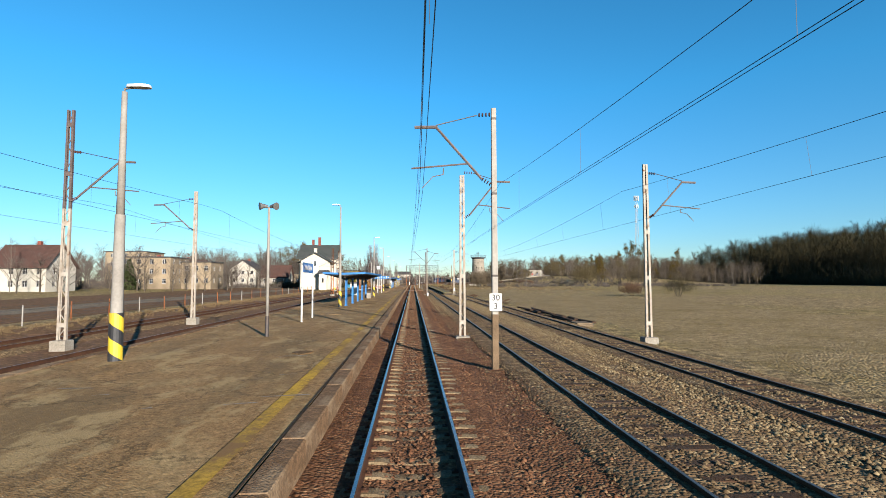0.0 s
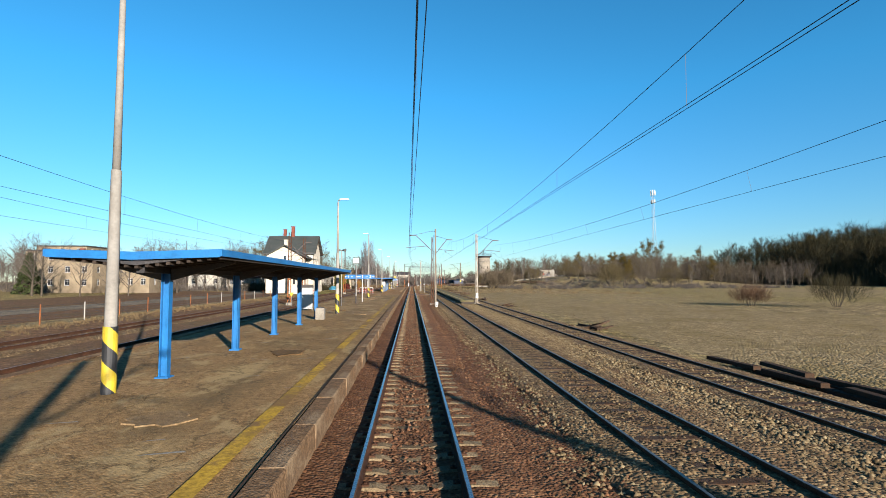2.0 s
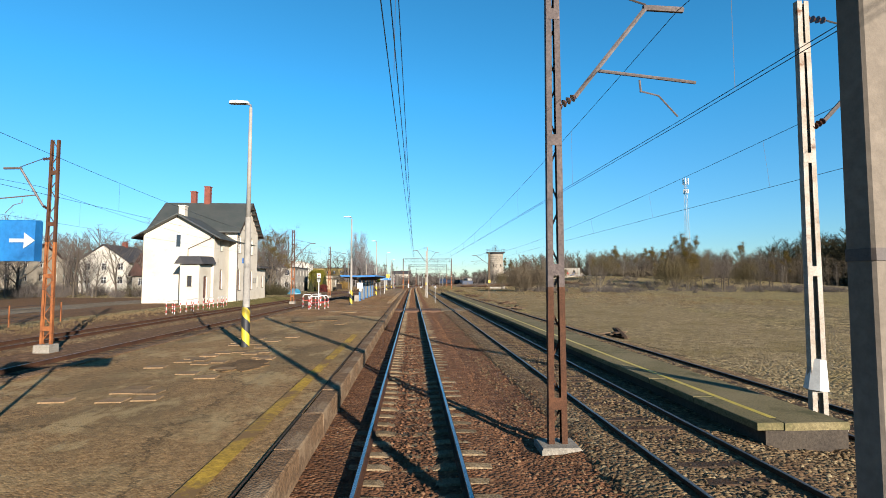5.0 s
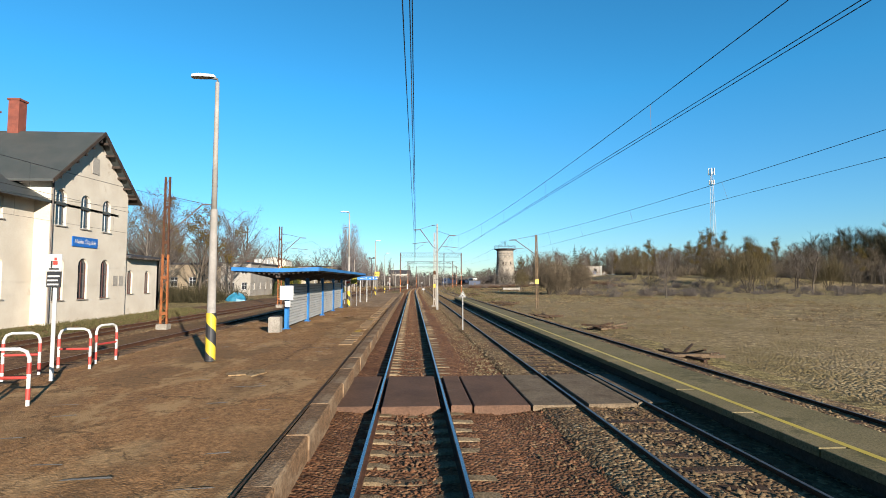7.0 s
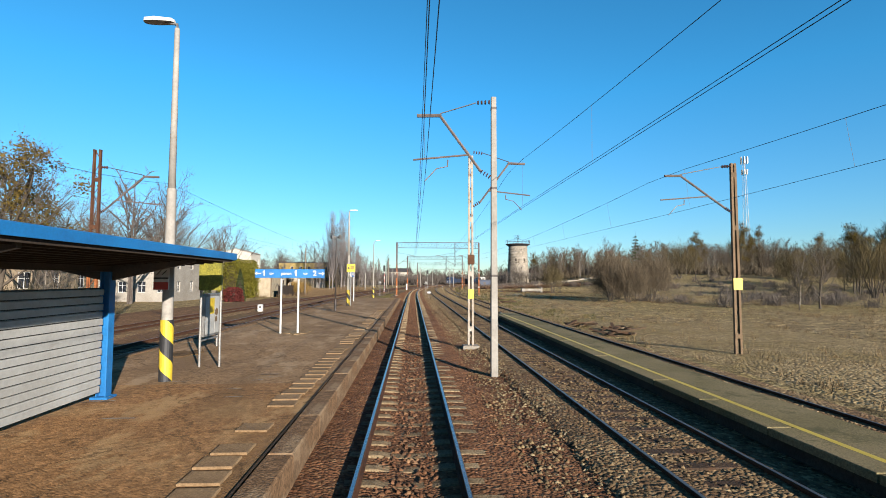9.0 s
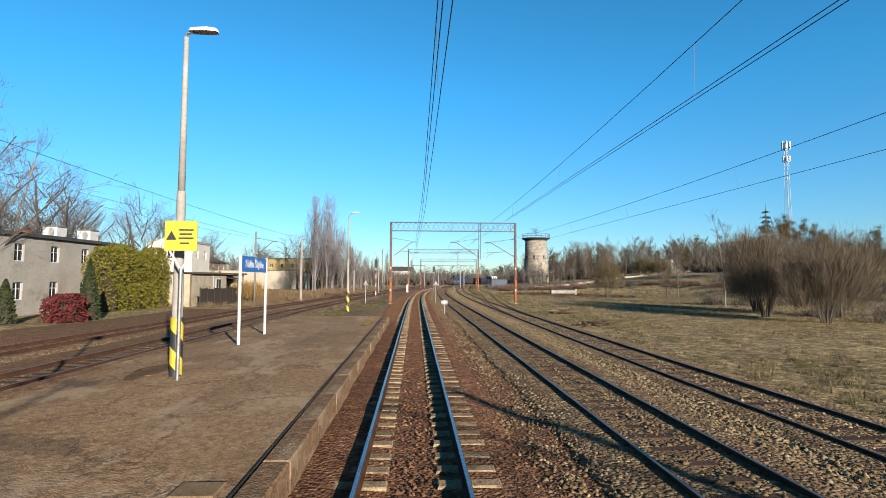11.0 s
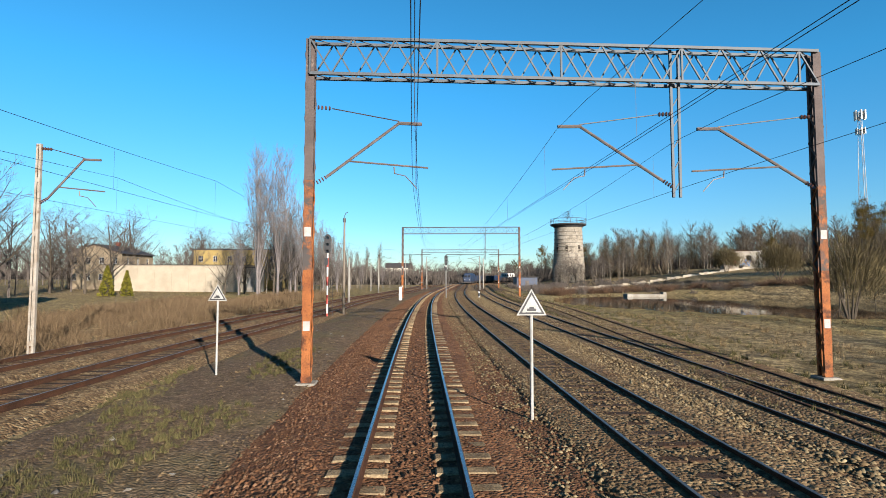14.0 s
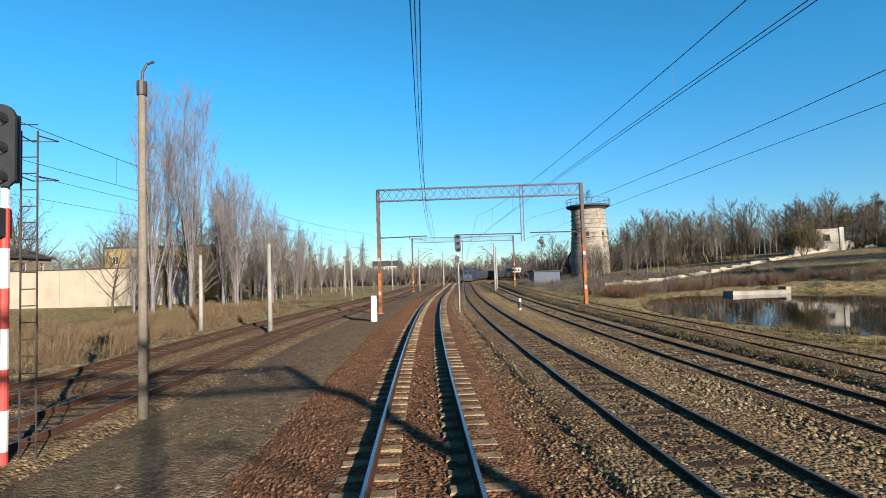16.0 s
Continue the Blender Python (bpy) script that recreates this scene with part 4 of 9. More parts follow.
m = lattice_mast(2.5, 25.5, 8.0)
cantilever(m, 0.0, 2.3, wire_x=2.1)
m = lattice_mast(11.9, 25.2, 8.6, base=-0.6)
cantilever(m, 0.0, 2.5)
m = lattice_mast(-15.8, 24.2, 10.6, base=-0.4, w=0.42, label="tall latticed catenary mast, flaking pale below and dark above", upper=LEG_DARK, split=6.0)
cantilever(m, 0.0, 2.8, 8.2, 6.4)
m = lattice_mast(-15.8, 38.0, 9.2, base=-0.4, label="battened steel catenary mast with flaking pale paint")
cantilever(m, 0.0, -2.8, 8.2, 6.4)
m = square_mast(2.6, 91.2, 8.4, POST_BROWN, label="square-shouldered brown concrete catenary mast", stain=0)
cantilever(m, 0.0, -2.75, wire_x=-2.9)
m = lattice_mast(2.5, 97.3, 8.0, RUST, label="battened steel catenary mast, rusty below and dark above", upper=LEG_DARK, split=2.6)
cantilever(m, 0.0, 2.3)
m = lattice_mast(8.05, 98.3, 8.5, base=-0.5)
cantilever(m, 0.0, 2.6)
part("wrapped_rag", Shape().rod((-0.02, 0, 0.55), (0.03, 0, 1.15), 0.22, 0.15, 7), WHITE, m, "white sheeting tied round the legs")
m = square_mast(2.46, 174.0, 8.3, stain=0)
cantilever(m, 0.0, -2.2, wire_x=-2.1)
m = lattice_mast(2.46, 180.2, 8.0, base=-0.45, w=0.25)
part("switch_box", Shape().box(-0.14, 0.14, -0.2, -0.07, 3.35, 3.75, 0.02), RUST, m, "small rusty box")
cantilever(m, 0.0, 2.2)
part("yellow_band", Shape().box(-0.12, 0.12, -0.075, -0.067, 1.9, 2.3), YELLOW, m, "yellow warning plate")
m = lattice_mast(13.8, 179.75, 7.75, TIMBER, base=-0.75, label="slim brown steel catenary mast in the field edge", block=False)
cantilever(m, 0.0, -2.9, 7.18, 5.7)
part("number_plate", Shape().box(-0.2, 0.2, -0.12, -0.09, 2.3, 2.8), YELLOW, m, "small yellow plate")
for x, y, h, reach in ((-15.8, 102.3, 9.0, 2.6), (-16.0, 112.0, 9.0, -2.0), (-16.0, 157.9, 9.5, 2.8), (-15.4, 184.3, 9.0, 2.8)):
    m = lattice_mast(x, y, h, ORANGE_STEEL, base=-0.5, w=0.5, label="latticed catenary mast painted rust orange, dark above", upper=RUST, split=4.4)
    cantilever(m, 0.0, reach)
m = round_mast(-21.8, 264.0, 9.0, POST_BROWN, base=-1.2, label="brown concrete catenary mast beside a shed", r=0.16)
cantilever(m, 0.0, 2.8)
m = lattice_mast(-15.9, 265.5, 8.35, base=-1.2, w=0.26)
cantilever(m, 0.0, 2.4)
for x, y, h in ((-14.2, 313, 4.6), (-8.2, 308.5, 5.0), (-10.8, 372, 6.0), (-7.5, 352, 6.5), (14.1, 352, 7.0), (16.2, 362, 7.0), (3.2, 372, 7.5), (9.0, 388, 7.5), (-2.5, 395, 7.5)):
    m = round_mast(x, y, h, CONCRETE_POLE, base=-1.3, label="old concrete line post in dry scrub" if h < 6 else "pale concrete catenary mast by the curve", r=0.17)
    if h > 6.2:
        cantilever(m, 0.0, 2.4 if x < 10 else -2.4, 6.6, 5.2)


def gantry(y, x0, x1, top, low, drops, arms, wide=0.42, turn=0.0, bars=()):
    g = thing("catenary_gantry", "grey steel catenary gantry with rust-orange lower legs", "catenary gantry", "catenary gantries", (0, y, 0), turn)
    for x in (x0, x1):
        base = -0.8
        for sy in (-1, 1):
            for name, label, mt, z0, z1 in (("lower_leg", "rust-orange leg channel", ORANGE_STEEL, base, 2.9), ("mid_leg", "worn orange-grey leg", ORANGE_WORN, 2.9, 5.6), ("upper_leg", "dark brown upper leg", LEG_DARK, 5.6, top)):
                section = ((-0.131, 0.158), (0.131, 0.158), (0.131, 0.08), (0.117, 0.08), (0.117, 0.142), (-0.117, 0.142), (-0.117, 0.08), (-0.131, 0.08))
                part(name, Shape().loft([[(x + u, sy * q, z) for u, q in section] for z in (z0, z1)]), mt, g, label)
        n = 22
        lace, upper = Shape(), Shape()
        for i in range(n):
            za, zb = base + (top - base) * i / n, base + (top - base) * (i + 1) / n
            q = 1 if i % 2 else -1
            for sx in (-1, 1):
                (upper if i > 12 else lace).bar((x + sx * 0.135, -q * 0.14, za), (x + sx * 0.135, q * 0.14, zb), 0.05, 0.014)
        tagged(part("lacing", lace, ORANGE_STEEL, g), kind="stuff")
        tagged(part("upper_lacing", upper, LEG_DARK, g), kind="stuff")
        for z in (1.1, 3.9):
            part("number_plate", Shape().box(x - 0.1, x + 0.1, -0.166, -0.16, z, z + 0.28), DULL_WHITE, g, "small faded plate")
        part("footing", Shape().box(x - 0.3, x + 0.3, -0.3, 0.3, base - 0.3, base + 0.38, 0.04), CONCRETE, g)
    for z in (low, top):
        for sy in (-1, 1):
            part("chord", Shape().bar((x0, sy * wide / 2, z), (x1, sy * wide / 2, z), 0.09, 0.09), TRUSS, g)
    web = Shape()
    n = int((x1 - x0) / 0.62)
    for i in range(n):
        xa, xb = x0 + (x1 - x0) * i / n, x0 + (x1 - x0) * (i + 1) / n
        for sy in (-1, 1):
            za, zb = (low, top) if (i % 2 == 0) == (sy > 0) else (top, low)
            web.bar((xa, sy * wide / 2, za), (xb, sy * wide / 2, zb), 0.055, 0.03)
        for z in (low, top):
            web.bar((xa, -wide / 2, z), (xb, wide / 2, z), 0.03, 0.02)
        if i % 6 == 0:
            web.bar((xa, -wide / 2, low), (xa, -wide / 2, top), 0.06, 0.06)
    tagged(part("truss_web", web, TRUSS, g), kind="stuff")
    for x, z in drops:
        d = Shape()
        for sx in (-1, 1):
            d.bar((x + sx * 0.11, 0, z), (x + sx * 0.13, 0, top), 0.06, 0.09)
        for i in range(7):
            zz = z + (top - z) * (i + 0.5) / 7
            d.bar((x - 0.12, 0, zz - 0.2), (x + 0.12, 0, zz + 0.2), 0.03, 0.03)
        part("drop_post", d, TRUSS, g)
    for x, reach in arms:
        cantilever(g, x, reach, 7.42, 5.62)
    for x, reach in bars:
        d = 1 if reach > 0 else -1
        part("registration_bar", Shape().rod((x, 0, 5.85), (x + reach, 0, 5.9), 0.05, None, 6), DARK_STEEL, g, "horizontal registration tube")
        part("steady_arm", Shape().rod((x + reach * 0.62, 0, 5.88), (x + reach * 0.62, 0, 5.68), 0.03, None, 5).path([(x + reach * 0.62, 0, 5.68), (x + reach * 0.85, 0, 5.66), (x + reach * 0.98, 0, 5.5)], 0.02, 5), DARK_STEEL, g)
        ins = Shape()
        insulator(ins, (x + d * 0.05, 0, 5.85), (x + d * 0.45, 0, 5.853))
        part("insulator", ins, PORCELAIN, g, "brown ribbed porcelain insulator")
    return g


gantry(258.6, -3.1, 13.0, 9.95, 8.85, [(8.35, 5.2)], [(-3.0, 3.15), (8.3, -3.6), (13.0, -3.8)])
gantry(317.88, -1.65, 15.4, 9.9, 8.95, [(10.4, 5.2)], [], turn=-5.5, bars=[(-1.5, 3.9), (10.3, -5.6), (15.2, -4.2)])
gantry(372.0, 2.0, 21.5, 9.6, 8.7, [], [(2.2, 3.6)])


def wire_run(name, track, table, y0, y1, low, high, sag, supports, label, double=False):
    w_ = thing(name, label, "overhead wire")
    ys = [y0 + 3.0 * i for i in range(int((y1 - y0) / 3) + 1)]
    def carrier(y):
        for a, b in zip(supports[:-1], supports[1:]):
            if a <= y <= b:
                t = (y - a) / (b - a)
                return high - 4 * sag * t * (1 - t)
        return high
    contact = []
    for dx in ((-0.05, 0.05) if double else (0.0,)):
        part("contact_wire", Shape().path([(main_x(y) + lerp_table(OFFSETS[track], y) + lerp_table(table, y) + dx, y, low) for y in ys], 0.0065, 4), WIRE, w_)
    part("messenger_wire", Shape().path([(main_x(y) + lerp_table(OFFSETS[track], y) + lerp_table(table, y) * 0.92, y, carrier(y)) for y in ys], 0.008, 4), WIRE, w_)
    d = Shape()
    y = y0 + 3
    while y < y1:
        c = main_x(y) + lerp_table(OFFSETS[track], y)
        d.rod((c + lerp_table(table, y), y, low), (c + lerp_table(table, y) * 0.92, y, carrier(y)), 0.004, None, 3, False)
        y += 7.5
    tagged(part("dropper", d, WIRE, w_), kind="stuff")


MAIN_ZIGZAG = [(-40, -0.2), (16.7, 0.28), (91, -0.3), (130, -0.05), (174, 0.3), (215, 0.36), (258, -0.05), (317, 0.3), (372, -0.2), (470, 0.2)]
wire_run("overhead_line", "main", MAIN_ZIGZAG, -20, 420, 5.55, 7.55, 1.15, [-60, 16.7, 91, 174, 258, 317, 372, 430], "dark copper overhead line above the running track", True)
wire_run("overhead_line", "second", [(-40, 0.2), (25, -0.2), (97, 0.2), (180, -0.2), (258, 0.2), (317, -0.2), (470, 0)], -20, 420, 5.5, 7.5, 1.5, [-50, 25, 97, 180, 258, 317, 372, 430],
         "dark copper overhead line above the second track", True)
wire_run("overhead_line", "third", [(-40, 1.6), (25, 1.6), (98, 1.95), (179.75, 2.45), (258, 0.0), (470, 0)], -20, 420, 5.5, 7.16, 1.1, [-50, 25, 98, 179.75, 258, 317, 372, 430], "dark copper overhead line above the siding")
wire_run("overhead_line", "left_near", [(-40, 0.0), (470, 0)], -20, 400, 5.6, 7.3, 1.0, [-40, 33, 102, 158, 184, 268, 330, 400], "dark copper overhead line behind the platform")
wire_run("overhead_line", "left_far", [(-40, 0.0), (470, 0)], -20, 400, 5.7, 7.4, 1.0, [-40, 33, 115, 158, 184, 268, 330, 400], "dark copper overhead line of the far track")


# ---------------------------------------------------------------- platform lamps, signs and shelters
def striped(parent, r, z0, z1, pitch=0.86):
    """A sleeve with slanting yellow and black bands."""
    n = 18
    for name, paint, first in (("yellow_band", YELLOW, 0), ("black_band", BLACK, 1)):
        s_ = Shape()
        for k in range(first, 2 * int((z1 - z0) / pitch + 3), 2):
            for j in range(n):
                ta, tb = 2 * math.pi * j / n, 2 * math.pi * (j + 1) / n
                def clip_z(step_, t):
                    return min(z1, max(z0, z0 + pitch * (step_ / 2 - t / (2 * math.pi))))
                la, lb, ua, ub = clip_z(k, ta), clip_z(k, tb), clip_z(k + 1, ta), clip_z(k + 1, tb)
                if ua > la or ub > lb:
                    s_.quad(*[(r * math.cos(t), r * math.sin(t), z) for t, z in ((ta, la), (tb, lb), (tb, ub), (ta, ua))])
        part(name, s_, paint, parent, name.split("_")[0] + " warning bands")


def lamp_post(x, y, h, side, mat=CONCRETE_POLE, base=0.28, stripe=1.45, curved=False, r=0.14):
    p = thing("platform_lamp", "tall concrete lamp post with a yellow and black striped foot", "lamp post", "platform lamps", (x, y, 0))
    part("pole", Shape().rod((0, 0, base - 0.4), (0, 0, h * 0.55), r, r * 0.75, 12, False).rod((0, 0, h * 0.55), (0, 0, h), r * 0.62, r * 0.42, 12), mat, p, smooth=True)
    if stripe:
        striped(p, r * 1.06, base, base + stripe)
    arm = Shape()
    if curved:
        arm.path([(0, 0, h - 0.1), (0.04 * side, 0, h + 0.22), (0.18 * side, 0, h + 0.4), (0.4 * side, 0, h + 0.5)], 0.04, 7)
        hx, hz = 0.66, h + 0.54
    else:
        arm.path([(0, 0, h - 0.05), (0, 0, h + 0.1), (0.3 * side, 0, h + 0.16)], 0.035, 7)
        hx, hz = 0.42, h + 0.17
    part("bracket", arm, STEEL, p)
    hd = Shape()
    rings = []
    for t, w_, z in ((-0.36, 0.05, 0.0), (-0.3, 0.11, 0.03), (0.1, 0.14, 0.05), (0.34, 0.11, 0.03), (0.38, 0.05, 0.0)):
        rings.append([(side * (hx + t), -w_, hz - 0.03), (side * (hx + t), w_, hz - 0.03), (side * (hx + t), w_ * 0.8, hz + z + 0.03), (side * (hx + t), -w_ * 0.8, hz + z + 0.03)])
    hd.loft(rings)
    part("lamp_head", hd, WHITE, p, "pale grey lamp head")
    return p


lamp_post(-9.0, 16.2, 8.6, 1, r=0.19)
lamp_post(-6.55, 46.8, 9.4, -1)
lamp_post(-5.5, 73.4, 8.6, 1)
lamp_post(-6.1, 107.7, 9.2, -1)
lamp_post(-6.1, 139.8, 8.9, -1)
lamp_d = lamp_post(-5.85, 171.4, 8.9, -1)
lamp_post(-5.9, 206.2, 8.9, 1)
lamp_post(-6.3, 241.6, 8.4, 1, base=-0.5, stripe=2.0, curved=True)

board = thing("notice_board", "white notice with a dark red foot strip on a lamp post", "notice board", at=(-5.85, 171.2, 0))
part("backing", Shape().box(-0.17, 0.17, -0.17, -0.13, 2.45, 3.1), WHITE, board)
part("red_strip", Shape().box(-0.165, 0.165, -0.182, -0.171, 2.455, 2.63), RED, board)
part("dark_strip", Shape().box(-0.165, 0.165, -0.182, -0.171, 2.7, 2.74), BLACK, board)
part("pictogram", Shape().bar((-0.1, -0.178, 2.8), (0.1, -0.178, 3.02), 0.02, 0.006).bar((0.02, -0.178, 2.8), (0.12, -0.178, 2.9), 0.02, 0.006), BLACK, board)


def speaker_post(x, y, h, dark=False):
    p = thing("loudspeaker_post", "slim steel post with two loudspeakers and a dark foot", "loudspeaker post", "loudspeaker posts", (x, y, 0))
    part("pole", Shape().rod((0, 0, 1.15), (0, 0, h), 0.065, 0.05, 10), DARK_STEEL if dark else CONCRETE_POLE, p, smooth=True)
    part("foot", Shape().rod((0, 0, 0.2), (0, 0, 1.15), 0.085, 0.085, 10), DARK_STEEL, p, "dark sleeve")
    for s_ in (-1, 1):
        horn = Shape()
        horn.rod((s_ * 0.06, 0, h + 0.03), (s_ * 0.2, -0.08, h + 0.05), 0.07, 0.09, 10)
        horn.rod((s_ * 0.2, -0.08, h + 0.05), (s_ * 0.36, -0.18, h + 0.03), 0.09, 0.17, 12)
        part("loudspeaker", horn, STEEL, p, "grey horn loudspeaker")
    part("crossbar", Shape().bar((-0.2, 0, h), (0.2, 0, h), 0.05, 0.05), DARK_STEEL, p)
    return p


speaker_post(-6.3, 22.7, 5.9)
speaker_post(-6.75, 84.8, 5.6)
speaker_post(-5.9, 198.5, 5.9, True)

clock = thing("clock_post", "square pale station clock on a slim post", "clock", at=(-5.95, 90.2, 0))
part("pole", Shape().rod((0, 0, 0.2), (0, 0, 4.5), 0.06, 0.05, 10), STEEL, clock)
part("foot", Shape().rod((0, 0, 0.2), (0, 0, 1.1), 0.078, 0.078, 10), DARK_STEEL, clock)
part("case", Shape().box(-0.36, 0.36, -0.12, 0.12, 4.5, 5.2), CLOCK_GREEN, clock, "dark green rimmed case")
part("dial", Shape().box(-0.3, 0.3, -0.135, -0.121, 4.56, 5.14), WHITE, clock, "pale dial")
part("clock_hand", Shape().bar((0, -0.14, 4.85), (0.0, -0.14, 5.06), 0.025, 0.006).bar((0, -0.14, 4.85), (0.13, -0.14, 4.78), 0.03, 0.006), BLACK, clock)


def name_sign(x, y0, y1, z0):
    s_ = thing("station_sign", "blue station name board with white letters on two white posts", "sign", "station name boards", (x, (y0 + y1) / 2, 0), 91)
    w_ = (y1 - y0) / 2
    part("board", Shape().box(-w_ + 0.05, w_ - 0.05, -0.03, 0.03, z0, z0 + 0.6, 0.01), SIGN_BLUE, s_)
    part("rim", Shape().box(-w_ + 0.06, w_ - 0.06, -0.036, -0.031, z0 + 0.005, z0 + 0.025).box(-w_ + 0.06, w_ - 0.06, -0.036, -0.031, z0 + 0.575, z0 + 0.595), BLUE, s_)
    lettering("Nakło Śląskie", 0.43, WHITE, s_, (0, -0.036, z0 + 0.3), bold=0.004)
    for x_ in (-w_, w_):
        part("post", Shape().rod((x_, 0.0, 0.2), (x_, 0.0, z0 + 0.62), 0.055, None, 10), WHITE, s_)


name_sign(-6.45, 30.2, 33.7, 3.16)
name_sign(-6.45, 212.25, 215.7, 2.95)


def direction_sign(x0, x1, y, z0, z1, posts):
    s_ = thing("direction_sign", "long blue direction board with white lettering on white posts", "sign", "direction boards", (0, y, 0))
    part("board", Shape().box(x0, x1, -0.06, 0.06, z0, z1, 0.01), BLUE, s_)
    z, h = (z0 + z1) / 2, z1 - z0
    n = x1 - x0
    def put(text, fx, k, bold=0.004):
        lettering(text, h * k, WHITE, s_, (x0 + n * fx, -0.066, z), bold=bold)
    arrow = Shape()
    for d, fx in ((-1, 0.045), (1, 0.955)):
        cx = x0 + n * fx
        arrow.box(cx - 0.12, cx + 0.12, -0.068, -0.062, z - 0.02, z + 0.02)
        arrow.quad((cx + d * 0.16, -0.07, z), (cx + d * 0.04, -0.07, z + 0.09), (cx + d * 0.04, -0.07, z - 0.09))
    part("arrow", arrow, WHITE, s_)
    put("1", 0.13, 0.85, 0.008)
    put("tor", 0.24, 0.4)
    put("peron", 0.45, 0.48)
    put("1", 0.59, 0.95, 0.01)
    put("tor", 0.73, 0.4)
    put("2", 0.86, 0.85, 0.008)
    for fx, k in ((0.13, 0.85), (0.59, 0.95)):
        cx, q = x0 + n * fx, h * k * 0.34
        part("numeral_flag", Shape().quad((cx - 0.004, -0.0705, z + q), (cx - 0.012, -0.0705, z + q * 0.62), (cx - 0.085, -0.0705, z + q * 0.3), (cx - 0.075, -0.0705, z + q * 0.62)), WHITE, s_)
    for x in posts:
        part("post", Shape().rod((x, 0.1, 0.2), (x, 0.1, z1), 0.045, None, 8), WHITE, s_)


direction_sign(-7.7, -4.3, 94.6, 2.93, 3.4, (-6.4, -5.72))
direction_sign(-7.0, -3.95, 182.0, 2.76, 3.15, (-5.88, -5.12))


def wedge_roof(s, x0, x1, y0, y1, z, t, rise):
    """A shallow butterfly roof, with its valley over the posts."""
    xm = (x0 + x1) / 2
    rings = []
    for y in (y0, y1):
        rings.append([(x0, y, z + rise), (xm, y, z), (x1, y, z + rise), (x1, y, z + rise + t), (xm, y, z + t), (x0, y, z + rise + t)])
    return s.loft(rings)


def shelter(y0, y1, x0, x1, z, edge, bays, row, label):
    """A canopy on one row of blue posts; edge: bottom and top of the thin blue fascia."""
    sh = thing("platform_shelter", label, "shelter", "platform shelters", (0, 0, 0))
    e0, e1 = edge
    rise = e0 - z - 0.03
    xm = (x0 + x1) / 2
    part("roof", wedge_roof(Shape(), x0 + 0.06, x1 - 0.06, y0 + 0.06, y1 - 0.06, z + 0.05, 0.09, rise), ROOF_DARK, sh, "dark ribbed roof")
    for x in (x0, x1 - 0.04):
        part("fascia", Shape().box(x, x + 0.04, y0 - 0.04, y1 + 0.04, e0, e1, 0.012), BLUE, sh, "blue sheet metal fascia")
    for y in (y0 - 0.04, y1):
        end = Shape()
        for xa, xb, da, db in ((x0 + 0.045, xm, 0.0, 0.06), (xm, x1 - 0.045, 0.06, 0.0)):
            end.loft([[(xa, yy, e0 - da - 0.02), (xb, yy, e0 - db - 0.02), (xb, yy, e1 - db), (xa, yy, e1 - da)] for yy in (y, y + 0.04)])
        part("end_fascia", end, BLUE, sh, "blue sheet metal fascia")
    k = int((x1 - x0) / 0.22)
    ribs = Shape()
    for i in range(k):
        x = x0 + 0.1 + (x1 - x0 - 0.2) * i / (k - 1)
        dz = rise * abs(x - xm) / ((x1 - x0) / 2)
        ribs.box(x - 0.04, x + 0.04, y0 + 0.1, y1 - 0.1, z + dz - 0.02, z + dz + 0.05)
    part("soffit_rib", ribs, TIMBER_DARK, sh, "dark ribbed underside")
    part("valley_beam", Shape().box(row - 0.09, row + 0.09, y0 + 0.3, y1 - 0.3, z - 0.12, z + 0.04), DARK_STEEL, sh)
    for y in bays:
        post = Shape()
        for sx in (-1, 1):
            post.box(row + sx * 0.09 - 0.012, row + sx * 0.09 + 0.012, y - 0.1, y + 0.1, 0.2, z - 0.12)
        post.box(row - 0.078, row + 0.078, y - 0.012, y + 0.012, 0.2, z - 0.12)
        part("post", post, BLUE, sh, "blue steel section post")
        part("base_plate", Shape().box(row - 0.17, row + 0.17, y - 0.17, y + 0.17, 0.27, 0.32), BLUE, sh)
        for sx in (-1, 1):
            reach = (x1 - x0) / 2 - 0.25
            part("bracket", Shape().loft([[(row + sx * 0.1, yy, z - 0.3), (row + sx * reach, yy, z + rise - 0.08), (row + sx * reach, yy, z + rise + 0.0), (row + sx * 0.1, yy, z + 0.02)] for yy in (y - 0.04, y + 0.04)]), DARK_STEEL, sh)
    return sh


shelter(47.0, 71.6, -8.15, -4.28, 3.02, (3.27, 3.43), (48.6, 53.8, 58.9, 64.0, 69.0), -6.22, "long platform canopy with a thin blue fascia and blue posts")
sh2 = shelter(147.8, 171.5, -8.3, -4.3, 2.97, (3.17, 3.33), (150.0, 155.0, 160.0, 164.9, 169.7), -6.28, "platform shelter with blue roof edge and sheet-metal wall")
for a, b in zip((150.0, 155.0, 160.0, 164.9), (155.0, 160.0, 164.9, 169.7)):
    part("wall_frame", Shape().box(-6.4, -6.36, a + 0.12, b - 0.12, 0.42, 2.52), DARK_STEEL, sh2, "dark frame behind the boards")
    for j in range(14):
        z0 = 0.42 + j * 0.15
        part("wall_sheet", Shape().box(-6.355, -6.29 + 0.012 * (j % 2), a + 0.12, b - 0.12, z0, z0 + 0.128, 0.012), CORRUGATED, sh2)
part("roof_lamp", Shape().box(-6.0, -5.7, 156, 157.2, 2.86, 2.94), WHITE, sh2)

